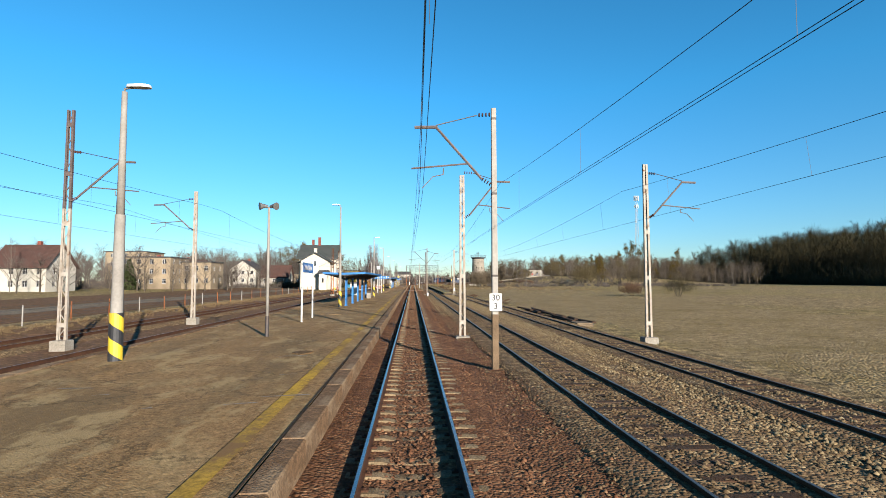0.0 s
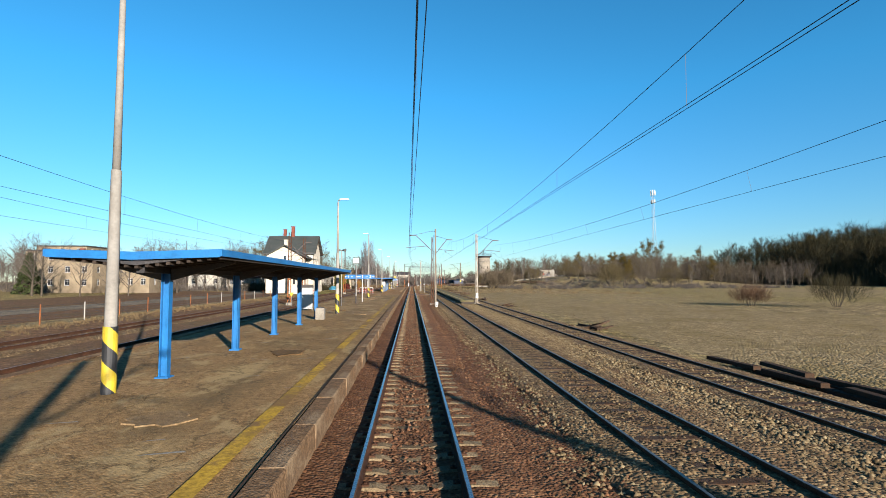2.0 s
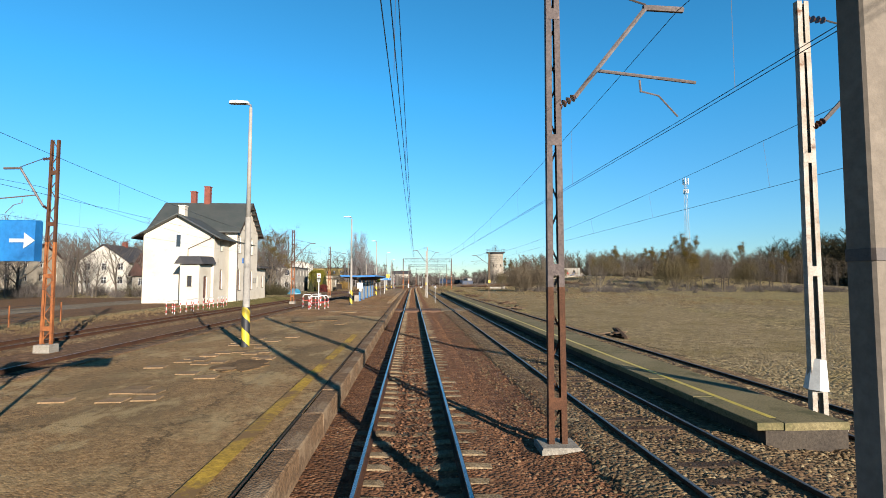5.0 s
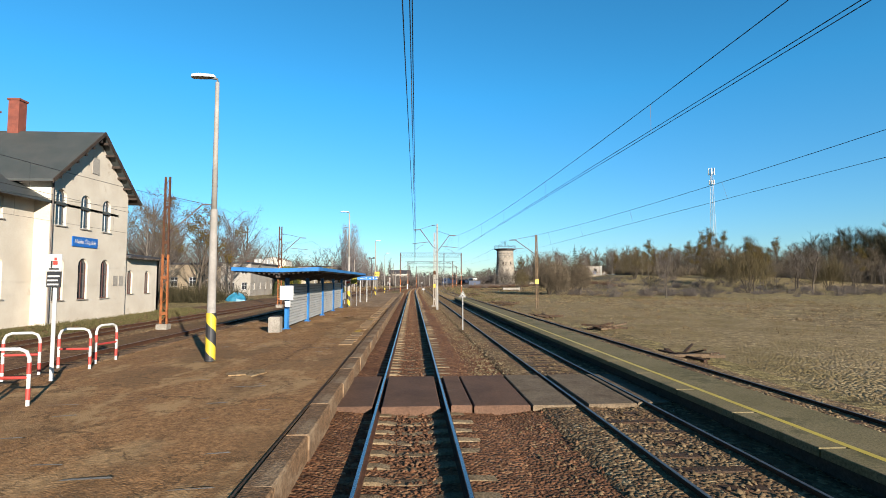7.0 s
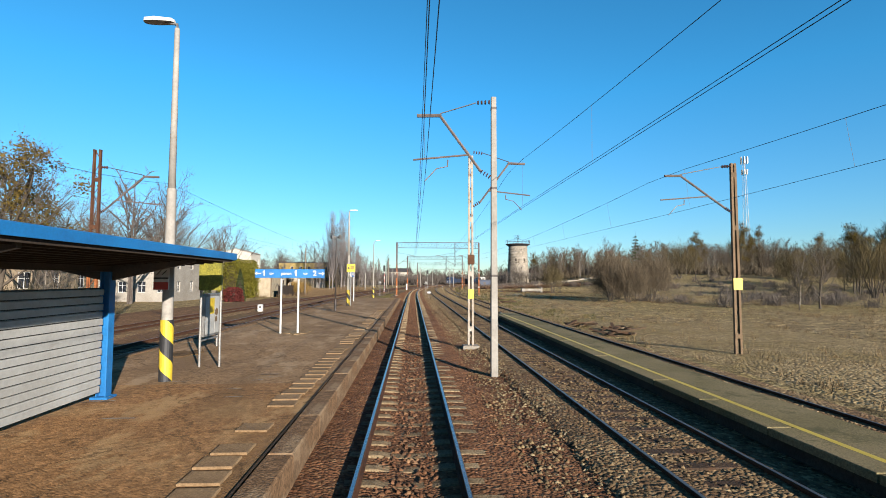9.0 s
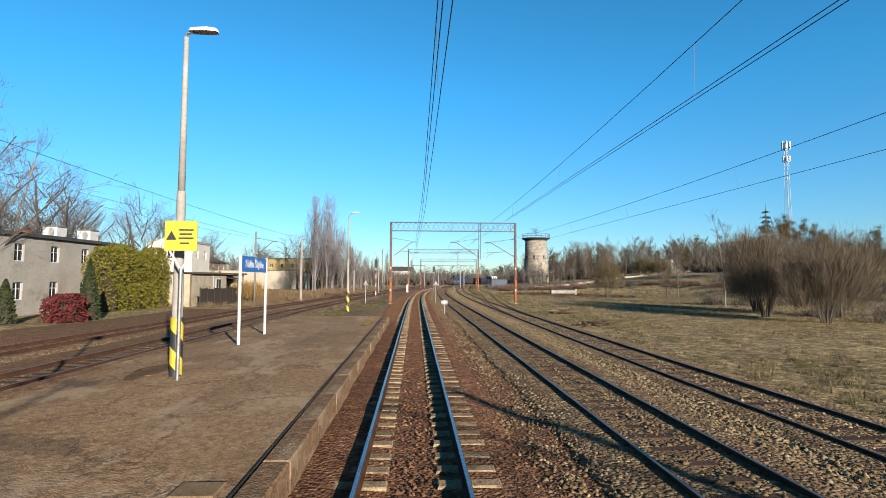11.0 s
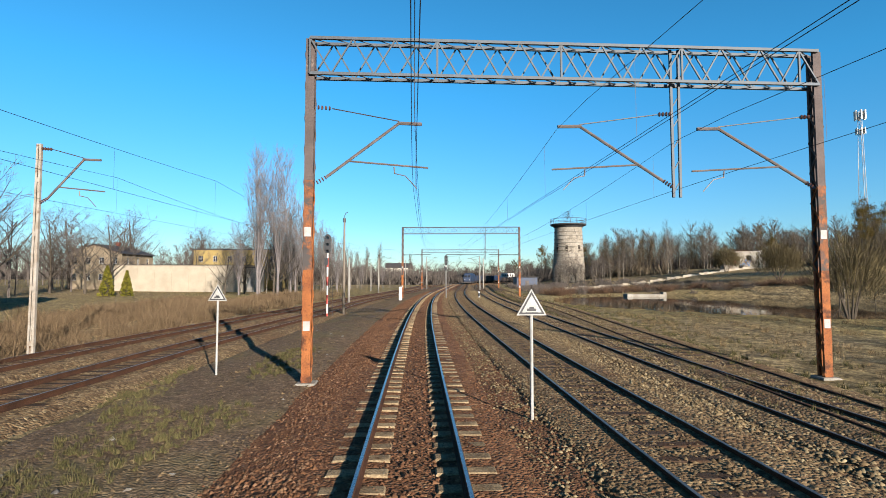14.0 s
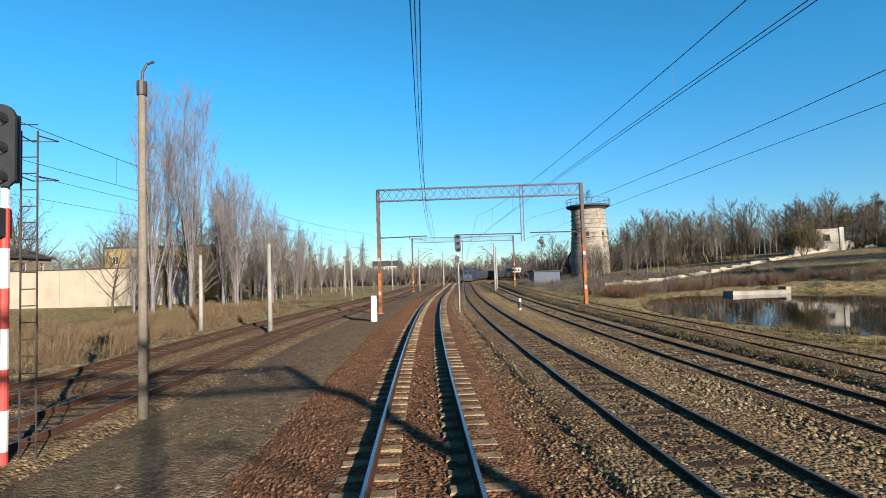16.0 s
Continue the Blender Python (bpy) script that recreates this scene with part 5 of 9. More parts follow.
poster = thing("poster_board", "white timetable board on a blue shelter post", "notice board", at=(-6.2, 149.75, 0))
part("panel", Shape().box(-0.36, 0.3, -0.12, -0.08, 1.75, 2.45), WHITE, poster)
part("small_panel", Shape().box(-0.1, 0.16, -0.12, -0.08, 1.4, 1.7), WHITE, poster)


def bin_block(x, y):
    b = thing("litter_bin", "square pale concrete litter bin on the platform", "litter bin", "litter bins", (x, y, 0.28))
    part("body", Shape().box(-0.26, 0.26, -0.26, 0.26, 0, 0.72, 0.03), CONCRETE, b)
    part("rim", Shape().box(-0.2, 0.2, -0.2, 0.2, 0.72, 0.76), DARK_STEEL, b)


bin_block(-5.75, 67.9)
bin_block(-6.45, 148.5)

cab = thing("information_case", "grey glazed information case on two posts", "notice board", at=(-8.75, 77.8, 0))
part("case", Shape().box(-0.62, 0.62, -0.07, 0.07, 0.42, 2.15, 0.02), CORRUGATED, cab)
part("case_head", Shape().box(-0.66, 0.66, -0.1, 0.1, 2.152, 2.4), DARK_STEEL, cab)
for x in (-0.58, 0.58):
    part("post", Shape().rod((x, 0, 0.2), (x, 0, 0.72), 0.04, None, 8), STEEL, cab)

yb = thing("yellow_warning_board", "yellow warning board on a forked grey post", "sign", at=(-5.6, 205.6, 0))
part("post", Shape().rod((0, 0.04, 0.2), (0, 0.04, 2.95), 0.045, None, 8), STEEL, yb)
part("fork", Shape().rod((0, 0.04, 2.9), (-0.3, 0.04, 3.4), 0.025, None, 6).rod((0, 0.04, 2.9), (0.3, 0.04, 3.4), 0.025, None, 6), WHITE, yb)
part("board", Shape().box(-0.38, 0.38, -0.02, 0.01, 3.36, 4.08), YELLOW, yb)
part("text_bar", Shape().box(-0.05, 0.3, -0.027, -0.021, 3.84, 3.88).box(-0.03, 0.26, -0.027, -0.021, 3.74, 3.78).box(-0.05, 0.3, -0.027, -0.021, 3.64, 3.68).box(-0.02, 0.2, -0.027, -0.021, 3.52, 3.56), DARK_STEEL, yb)
part("pictogram", Shape().loft([[(-0.34, y, 3.62), (-0.1, y, 3.62), (-0.22, y, 3.84)] for y in (-0.028, -0.021)]), BLACK, yb)

info = thing("information_case", "glazed grey map case with a yellow map on two legs", "notice board", at=(-7.0, 177.2, 0), turn=88)
part("case", Shape().box(-0.75, 0.65, -0.06, 0.06, 0.75, 2.2, 0.02), STEEL, info, "grey metal case")
part("map_sheet", Shape().box(-0.68, 0.0, -0.068, -0.061, 0.82, 2.1), CORRUGATED, info, "pale map sheet")
part("map_sheet", Shape().box(0.04, 0.58, -0.068, -0.061, 0.82, 2.1), CORRUGATED, info, "pale map sheet")
part("yellow_map", Shape().box(-0.4, -0.03, -0.074, -0.069, 1.5, 2.05), YELLOW, info, "faded yellow map")
part("photo_print", Shape().rod((0.16, -0.074, 1.55), (0.16, -0.069, 1.55), 0.13, None, 12).rod((0.14, -0.074, 1.3), (0.14, -0.069, 1.3), 0.1, None, 12), TIMBER, info, "brown printed picture")
for x in (-0.72, 0.62):
    part("post", Shape().rod((x, 0.08, 0.2), (x, 0.08, 2.15), 0.035, None, 8), STEEL, info)
part("stretcher", Shape().bar((-0.72, 0.08, 0.62), (0.62, 0.08, 0.62), 0.05, 0.05), STEEL, info)

faded = thing("notice_board", "faded yellow-green board on two grey posts", "notice board", at=(-5.63, 173.3, 0))
part("board", Shape().box(-0.26, 0.34, -0.05, 0.05, 2.39, 3.2, 0.02), LICHEN, faded, "faded yellow-green board")
for x in (-0.24, 0.3):
    part("post", Shape().rod((x, 0.08, 0.2), (x, 0.08, 3.1), 0.035, None, 8), STEEL, faded)

notice = thing("warning_board", "narrow white and black warning board on a white post", "sign", at=(-8.75, 136.9, 0))
part("post", Shape().rod((0, 0, 0.2), (0, 0, 3.3), 0.045, None, 8), WHITE, notice)
part("panel", Shape().box(-0.17, 0.17, -0.07, -0.045, 2.94, 3.36), WHITE, notice)
part("lower_panel", Shape().box(-0.17, 0.17, -0.07, -0.045, 2.55, 2.935), BLACK, notice)
part("text_bar", Shape().box(-0.14, 0.14, -0.078, -0.071, 2.8, 2.84).box(-0.14, 0.1, -0.078, -0.071, 2.7, 2.74).box(-0.14, 0.12, -0.078, -0.071, 2.6, 2.64), WHITE, notice)
part("pictogram", Shape().box(-0.03, 0.08, -0.078, -0.071, 3.1, 3.2).box(0.0, 0.06, -0.078, -0.071, 3.21, 3.28), RED, notice)
part("pictogram", Shape().box(-0.12, 0.12, -0.078, -0.071, 2.98, 3.02).box(-0.08, -0.04, -0.078, -0.071, 3.03, 3.2), BLACK, notice)


def hoop(x, y, turn, w_=1.25, h=1.1, base=0.28):
    """A red and white hoop barrier of the foot crossing."""
    hb = thing("hoop_barrier", "white tubular hoop barrier with red bands", "barrier", "hoop barriers", (x, y, base), turn)
    r = 0.035
    corner = 0.18
    pts = [(-w_ / 2, 0, -0.1), (-w_ / 2, 0, h - corner), (-w_ / 2 + corner * 0.3, 0, h - corner * 0.3), (-w_ / 2 + corner, 0, h), (w_ / 2 - corner, 0, h), (w_ / 2 - corner * 0.3, 0, h - corner * 0.3), (w_ / 2, 0, h - corner), (w_ / 2, 0, -0.1)]
    part("tube", Shape().path(pts, r, 8), WHITE, hb)
    part("rail", Shape().rod((-w_ / 2, 0, h * 0.5), (w_ / 2, 0, h * 0.5), r * 0.9, None, 8), RED, hb, "red middle rail")
    for sx in (-1, 1):
        for z in (0.12, 0.62):
            part("red_band", Shape().rod((sx * w_ / 2, 0, z), (sx * w_ / 2, 0, z + 0.22), r * 1.15, None, 8), RED, hb)


for x, y, t in ((-8.23, 131.95, 2), (-7.9, 133.0, -3), (-7.85, 134.3, 4), (-8.75, 132.7, 86), (-9.9, 137.5, 10), (-9.3, 138.6, 4), (-9.2, 139.9, 80)):
    hoop(x, y, t, 0.8)
for i in range(8):
    hoop(-20.6 - 0.35 * (i % 2), 133.5 + 1.9 * i, 84, base=-0.15)


# ---------------------------------------------------------------- lineside signs, signals and posts
def triangle_sign(x, y, h, base, w_=0.62, tall=0.87, name="triangle_sign", label="white triangular board with a black rim on a white post"):
    s_ = thing(name, label, "sign", "triangular track signs", (x, y, base))
    part("post", Shape().rod((0, 0.03, -0.1), (0, 0.03, h), 0.035, None, 8), DULL_WHITE, s_)
    def tri_(k, y_, t):
        hh = w_ * tall
        c = h + hh * 0.33
        pts = [(-w_ / 2 * k, c - hh * 0.33 * k), (w_ / 2 * k, c - hh * 0.33 * k), (0, c + hh * 0.67 * k)]
        return Shape().loft([[(a, y_, b) for a, b in pts], [(a, y_ + t, b) for a, b in pts]])
    part("board", tri_(1.0, -0.012, 0.012), DULL_WHITE, s_)
    part("rim", tri_(0.86, -0.017, 0.004), BLACK, s_)
    part("field", tri_(0.66, -0.022, 0.004), DULL_WHITE, s_)
    k = w_ / 0.62
    part("pictogram", Shape().box(-0.1 * k, 0.09 * k, -0.027, -0.023, h + 0.09 * k, h + 0.14 * k).box(-0.05 * k, 0.05 * k, -0.027, -0.023, h + 0.14 * k, h + 0.175 * k)
         .box(-0.12 * k, 0.12 * k, -0.027, -0.023, h + 0.05 * k, h + 0.065 * k), BLACK, s_)


triangle_sign(-6.45, 260.5, 2.5, -0.6)
triangle_sign(2.47, 253.4, 2.27, -0.35)
triangle_sign(2.85, 152.6, 2.1, -0.35, 0.42)

ym = thing("yellow_marker", "small yellow inverted triangle board on a short post", "sign", at=(-15.0, 100.0, -0.5))
part("post", Shape().rod((0, 0.02, 0), (0, 0.02, 1.5), 0.03, None, 6), STEEL, ym)
part("board", Shape().loft([[(-0.28, y, 1.75), (0, y, 1.2), (0.28, y, 1.75)] for y in (-0.02, 0.0)]), YELLOW, ym)

plus = thing("cross_sign", "low white board with a cross on a slim post", "sign", at=(2.46, 235.4, -0.22))
part("post", Shape().rod((0, 0.02, -0.2), (0, 0.02, 0.95), 0.025, None, 6), DULL_WHITE, plus)
part("board", Shape().box(-0.26, 0.26, -0.02, 0.0, 0.8, 1.16), SIGN_GREY, plus, "grey board")
part("cross", Shape().box(-0.24, 0.24, -0.027, -0.021, 0.935, 1.025).box(-0.045, 0.045, -0.028, -0.0215, 0.81, 1.15), WHITE, plus, "white cross")

stone = thing("kilometre_stone", "small white numbered stone beside the mast", "marker stone", at=(2.72, 91.0, -0.35))
part("block", Shape().box(-0.14, 0.14, -0.12, 0.12, -0.1, 0.74, 0.03), WHITE, stone)
part("mark", Shape().box(-0.07, -0.02, -0.126, -0.121, 0.26, 0.42).box(0.02, 0.07, -0.126, -0.121, 0.26, 0.42), DARK_STEEL, stone)

dwarf = thing("dwarf_signal", "small white dwarf signal box between the far tracks", "signal", at=(-14.6, 209.0, -0.6))
part("base", Shape().box(-0.2, 0.2, -0.18, 0.18, 0.0, 0.2, 0.02), CONCRETE, dwarf)
part("case", Shape().box(-0.22, 0.22, -0.15, 0.15, 0.2, 0.85, 0.03), WHITE, dwarf, "white signal case")
part("lens", Shape().rod((0, -0.16, 0.6), (0, -0.152, 0.6), 0.09, None, 12), BLACK, dwarf, "dark round lens")
part("visor", Shape().box(-0.12, 0.12, -0.26, -0.152, 0.71, 0.73), BLACK, dwarf)

box = thing("cable_cabinet", "pale grey cable cabinet at the lineside", "cabinet", at=(-1.75, 311.0, -0.45))
part("body", Shape().box(-0.19, 0.19, -0.2, 0.2, 0.0, 1.75, 0.02), WHITE, box)
part("lid", Shape().box(-0.21, 0.21, -0.22, 0.22, 1.75, 1.8), STEEL, box)


def signal(x, y, base, top, heads, s=1.0, banded=True):
    sg = thing("colour_light_signal", "three-lamp railway signal with hoods on a banded post", "railway signal", "railway signals", (x, y, base))
    H = top - base
    if banded:
        z, i = 0.0, 0
        while z < H - 1.9 * s:
            zz = min(z + 0.75, H - 1.9 * s)
            part("white_band" if i % 2 else "red_band", Shape().rod((0, 0, z), (0, 0, zz), 0.075, None, 10), WHITE if i % 2 else RED, sg)
            z, i = zz, i + 1
    else:
        part("post", Shape().rod((0, 0, 0), (0, 0, H - 1.9 * s), 0.06, None, 10), STEEL, sg)
    part("neck", Shape().rod((0, 0, H - 1.9 * s), (0, 0, H - 0.4), 0.07, None, 10), WHITE, sg)
    z0, z1, w_ = H - 1.55 * s, H, 0.26 * s
    n = 10
    outline = [(-w_, z0 + w_)] + [(-w_ * math.cos(math.pi * i / n), z1 - w_ + w_ * math.sin(math.pi * i / n)) for i in range(n + 1)] + [(w_, z0 + w_ * 0.4), (w_ * 0.6, z0), (-w_ * 0.6, z0)]
    part("head", Shape().loft([[(a, -0.14, b) for a, b in outline], [(a, -0.08, b) for a, b in outline]]), BLACK, sg, "black signal head")
    part("lamp_housing", Shape().box(-w_ * 0.6, w_ * 0.6, -0.08, 0.16, z0 + 0.1, z1 - 0.15), BLACK, sg)
    for i in range(heads):
        z = z1 - 0.3 * s - i * (1.1 * s / max(1, heads - 1))
        hood = Shape()
        for k in range(9):
            a, b = math.pi * (k / 9 * 1.2 - 0.1), math.pi * ((k + 1) / 9 * 1.2 - 0.1)
            r = 0.15 * s
            hood.quad((r * math.cos(a), -0.14, z + r * math.sin(a)), (r * math.cos(b), -0.14, z + r * math.sin(b)), (r * math.cos(b), -0.42, z + r * math.sin(b) * 0.95), (r * math.cos(a), -0.42, z + r * math.sin(a) * 0.95))
        part("hood", hood, BLACK, sg)
        part("lens", Shape().rod((0, -0.15, z), (0, -0.13, z), 0.11 * s, None, 14), GLASS, sg, "dark unlit lens")
    lad = Shape()
    for sx in (0.1, 0.4):
        lad.rod((sx, 0.25, 0), (sx, 0.25, H - 0.4), 0.018, None, 5)
    k = int(H / 0.32)
    for i in range(k):
        lad.rod((0.1, 0.25, 0.2 + i * 0.32), (0.4, 0.25, 0.2 + i * 0.32), 0.012, None, 5)
    for z in (H - 0.5, H - 1.3):
        lad.path([(0.1, 0.25, z), (0.0, 0.7, z), (0.5, 0.7, z), (0.4, 0.25, z)], 0.014, 5)
    part("ladder", lad, DARK_STEEL, sg, "thin steel ladder with guard hoops")
    part("relay_box", Shape().box(-0.22, 0.05, -0.2, 0.1, H - 2.5 * s, H - 1.95 * s, 0.02), BLACK, sg)
    return sg


signal(-7.0, 285.2, -1.05, 6.15, 3)
signal(4.4, 312.6, -0.5, 5.6, 3, 0.85, False)
dw = thing("dwarf_signal", "knee-high white and black shunting marker", "railway signal", at=(8.9, 312.5, -0.5))
part("post", Shape().rod((0, 0, 0), (0, 0, 0.5), 0.09, None, 8), WHITE, dw)
part("head", Shape().rod((0, 0, 0.5), (0, 0, 0.95), 0.14, 0.12, 10), BLACK, dw)
part("cap", Shape().rod((0, 0, 0.95), (0, 0, 1.2), 0.12, 0.06, 10), WHITE, dw)

pole = thing("lamp_pole", "tall pale concrete pole with a bent lamp hook", "pole", at=(-6.1, 288.4, -1.25))
part("shaft", Shape().rod((0, 0, 0), (0, 0, 9.0), 0.125, 0.08, 12), POST_BROWN, pole, smooth=True)
part("collar", Shape().rod((0, 0, 8.75), (0, 0, 9.1), 0.12, 0.12, 10), DARK_STEEL, pole)
part("hook", Shape().path([(0, 0, 9.05), (0.02, 0, 9.35), (0.12, 0, 9.55), (0.3, 0, 9.62)], 0.03, 6), DARK_STEEL, pole)

# ---------------------------------------------------------------- buildings
def wall(parent, origin, way, inward, length, z0, z1, holes, mat, gable=None, thick=0.35, name="wall", label=""):
    """A wall with real openings. holes: (u0, u1, z0, z1, arched). gable: height of the peak above z1."""
    o, w_, d_ = Vector(origin), Vector(way), Vector(inward)
    s = Shape()
    def P(u, z, t):
        q = o + w_ * u + d_ * t
        return (q.x, q.y, z)
    def prism(poly):
        k = len(poly)
        b = len(s.v)
        s.v += [P(u, z, 0) for u, z in poly] + [P(u, z, thick) for u, z in poly]
        s.f.append(tuple(range(b, b + k)))
        s.f.append(tuple(reversed(range(b + k, b + 2 * k))))
        for i in range(k):
            j = (i + 1) % k
            s.f.append((b + i, b + k + i, b + k + j, b + j))
    us = sorted({0.0, length, *[h[0] for h in holes], *[h[1] for h in holes]})
    zs = sorted({z0, z1, *[h[2] for h in holes], *[h[3] for h in holes]})
    for ua, ub in zip(us[:-1], us[1:]):
        for za, zb in zip(zs[:-1], zs[1:]):
            um, zm = (ua + ub) / 2, (za + zb) / 2
            if not any(h[0] < um < h[1] and h[2] < zm < h[3] for h in holes):
                prism([(ua, za), (ub, za), (ub, zb), (ua, zb)])
    if gable:
        prism([(0, z1), (length, z1), (length / 2, z1 + gable)])
    for u0, u1, h0, h1, arched in holes:
        if arched:
            r = (u1 - u0) / 2
            for sgn, c in ((-1, u0), (1, u1)):
                m_ = (u0 + u1) / 2
                arc = [(m_ + sgn * r * math.cos(a), h1 - r + r * math.sin(a)) for a in [math.pi / 2 * i / 5 for i in range(6)]]
                prism([(c, h1)] + (arc if sgn > 0 else arc)[:])
    ob = part(name, s, mat, parent, label)
    bm = bmesh.new()
    bm.from_mesh(ob.data)
    bmesh.ops.remove_doubles(bm, verts=bm.verts, dist=0.001)
    bm.to_mesh(ob.data)
    bm.free()
    return ob


def window(parent, origin, way, inward, u0, u1, z0, z1, frame=WHITE, bars=1, sill=True, pane=GLASS):
    o, w_, d_ = Vector(origin), Vector(way), Vector(inward)
    def bx(s, ua, ub, za, zb, ta, tb):
        pts = [o + w_ * u + d_ * t for u, t in ((ua, ta), (ub, ta), (ub, tb), (ua, tb))]
        s.loft([[(p.x, p.y, za) for p in pts], [(p.x, p.y, zb) for p in pts]])
    f = Shape()
    t = 0.07
    for d in (0.14, 0.2):
        for ua, ub, za, zb in ((u0, u1, z0, z1), (u0 + t, u1 - t, z0 + t, z1 - t)):
            for u, z in ((ua, za), (ub, za), (ub, zb), (ua, zb)):
                p = o + w_ * u + d_ * d
                f.v.append((p.x, p.y, z))
    for k in range(4):
        m_ = (k + 1) % 4
        f.f += [(k, m_, 4 + m_, 4 + k), (8 + k, 12 + k, 12 + m_, 8 + m_), (k, 8 + k, 8 + m_, m_), (4 + k, 4 + m_, 12 + m_, 12 + k)]
    ob = part("window", f, frame, parent, "painted window frame")
    for i in range(bars):
        c = u0 + (u1 - u0) * (i + 1) / (bars + 1)
        q = Shape()
        bx(q, c - 0.03, c + 0.03, z0 + t, z1 - t, 0.14, 0.19)
        part("glazing_bar", q, frame, ob)
    zc = z0 + (z1 - z0) * 0.62
    q = Shape()
    bx(q, u0 + t, u1 - t, zc - 0.025, zc + 0.025, 0.143, 0.187)
    part("glazing_bar", q, frame, ob)
    g = Shape()
    bx(g, u0 + t, u1 - t, z0 + t, z1 - t, 0.165, 0.172)
    part("pane", g, pane, ob, "dark glass")
    if sill:
        q = Shape()
        bx(q, u0 - 0.08, u1 + 0.08, z0 - 0.07, z0, -0.09, 0.1)
        part("sill", q, CONCRETE, ob)


def gable_roof(parent, x0, x1, y0, y1, eave, peak, axis_, over, mat, thick=0.16, overg=None):
    """Two roof slopes; axis_ is the direction of the ridge."""
    og = over if overg is None else overg
    if axis_ == "x":
        m_, h = (y0 + y1) / 2, (y1 - y0) / 2
        drop = (peak - eave) / h * over
        for sgn in (-1, 1):
            e = m_ + sgn * (h + over)
            s = Shape().loft([[(x, m_, peak), (x, e, eave - drop), (x, e, eave - drop + thick), (x, m_, peak + thick)] for x in (x0 - og, x1 + og)])
            part("roof_slope", s, mat, parent)
            part("soffit", Shape().loft([[(x, m_ + sgn * (h - 0.2), eave - 0.03), (x, e, eave - drop - 0.03), (x, e, eave - drop - 0.006), (x, m_ + sgn * (h - 0.2), eave - 0.006)] for x in (x0 - og, x1 + og)]), TIMBER_DARK, parent, "dark boarded eaves")
    else:
        m_, h = (x0 + x1) / 2, (x1 - x0) / 2
        drop = (peak - eave) / h * over
        for sgn in (-1, 1):
            e = m_ + sgn * (h + over)
            s = Shape().loft([[(m_, y, peak), (e, y, eave - drop), (e, y, eave - drop + thick), (m_, y, peak + thick)] for y in (y0 - og, y1 + og)])
            part("roof_slope", s, mat, parent)
            part("soffit", Shape().loft([[(m_ + sgn * (h - 0.2), y, eave - 0.03), (e, y, eave - drop - 0.03), (e, y, eave - drop - 0.006), (m_ + sgn * (h - 0.2), y, eave - 0.006)] for y in (y0 - og, y1 + og)]), TIMBER_DARK, parent, "dark boarded eaves")


X_, Y_, NX, NY = Vector((1, 0, 0)), Vector((0, 1, 0)), Vector((-1, 0, 0)), Vector((0, -1, 0))

station = thing("station_building", "cream rendered two-storey station house with dark gabled roofs", "station building")
# main block with its gable to the tracks
gh = [(0.45, 1.5, 1.4, 4.3, True), (3.0, 4.05, 1.4, 4.3, True), (5.6, 6.65, 1.4, 4.3, True), (0.5, 1.55, 6.4, 8.85, True), (3.05, 4.1, 6.4, 8.85, True), (5.6, 6.65, 6.4, 8.85, True), (3.7, 4.5, 10.2, 11.2, True)]
wall(station, (-23.5, 158.2, 0), Y_, NX, 9.0, -0.5, 9.7, [h for h in gh if h[3] < 9.5], RENDER, 3.8)
for u0, u1, z0, z1, _ in gh[:6]:
    window(station, (-23.5, 158.2, 0), Y_, NX, u0, u1, z0, z1, DOOR_BROWN if z0 < 5 else WHITE)
part("gable_vent", Shape().box(-23.49, -23.44, 162.3, 163.1, 10.6, 11.8), RENDER_GREY, station, "blind gable panel")
wall(station, (-34.5, 158.2, 0), X_, Y_, 10.65, -0.5, 9.7, [], RENDER)
wall(station, (-34.5, 166.85, 0), X_, NY, 10.65, -0.5, 9.7, [], RENDER, thick=-0.35)
wall(station, (-34.5, 158.55, 0), Y_, X_, 8.3, -0.5, 9.7, [], RENDER, 3.6)
gable_roof(station, -34.5, -23.5, 158.2, 167.2, 9.75, 13.6, "x", 0.8, ROOF_GREEN, overg=0.6)
barge = Shape()
for sgn in (-1, 1):
    barge.loft([[(x, 162.7, 13.5), (x, 162.7 + sgn * 5.3, 8.95), (x, 162.7 + sgn * 5.3, 9.2), (x, 162.7, 13.78)] for x in (-22.9, -22.82)])
part("bargeboard", barge, TIMBER_DARK, station, "dark timber bargeboards")
for i in range(6):
    t = (i + 0.5) / 6
    for sgn in (-1, 1):
        part("purlin_end", Shape().box(-23.5, -22.86, 162.7 + sgn * 5.0 * t - 0.08, 162.7 + sgn * 5.0 * t + 0.08, 13.4 - 4.2 * t - 0.18, 13.4 - 4.2 * t), TIMBER_DARK, station)
# wing with its gable to the south
wh = [(3.9, 4.75, 6.7, 8.5, True)]
wall(station, (-33.0, 153.0, 0), X_, Y_, 8.5, -0.5, 8.3, [], RENDER, 2.4)
wall(station, (-24.5, 153.35, 0), Y_, NX, 4.85, -0.5, 8.3, [(1.6, 2.35, 6.45, 7.8, False), (1.65, 2.5, 1.6, 4.15, True)], RENDER)
window(station, (-24.5, 153.35, 0), Y_, NX, 1.6, 2.35, 6.45, 7.8)
window(station, (-24.5, 153.35, 0), Y_, NX, 1.65, 2.5, 1.6, 4.15, DOOR_BROWN)
wall(station, (-33.0, 153.35, 0), Y_, X_, 12, -0.5, 8.3, [], RENDER)
gable_roof(station, -33.0, -24.5, 153.0, 165.0, 8.35, 10.75, "y", 1.0, ROOF_GREEN, overg=0.9)
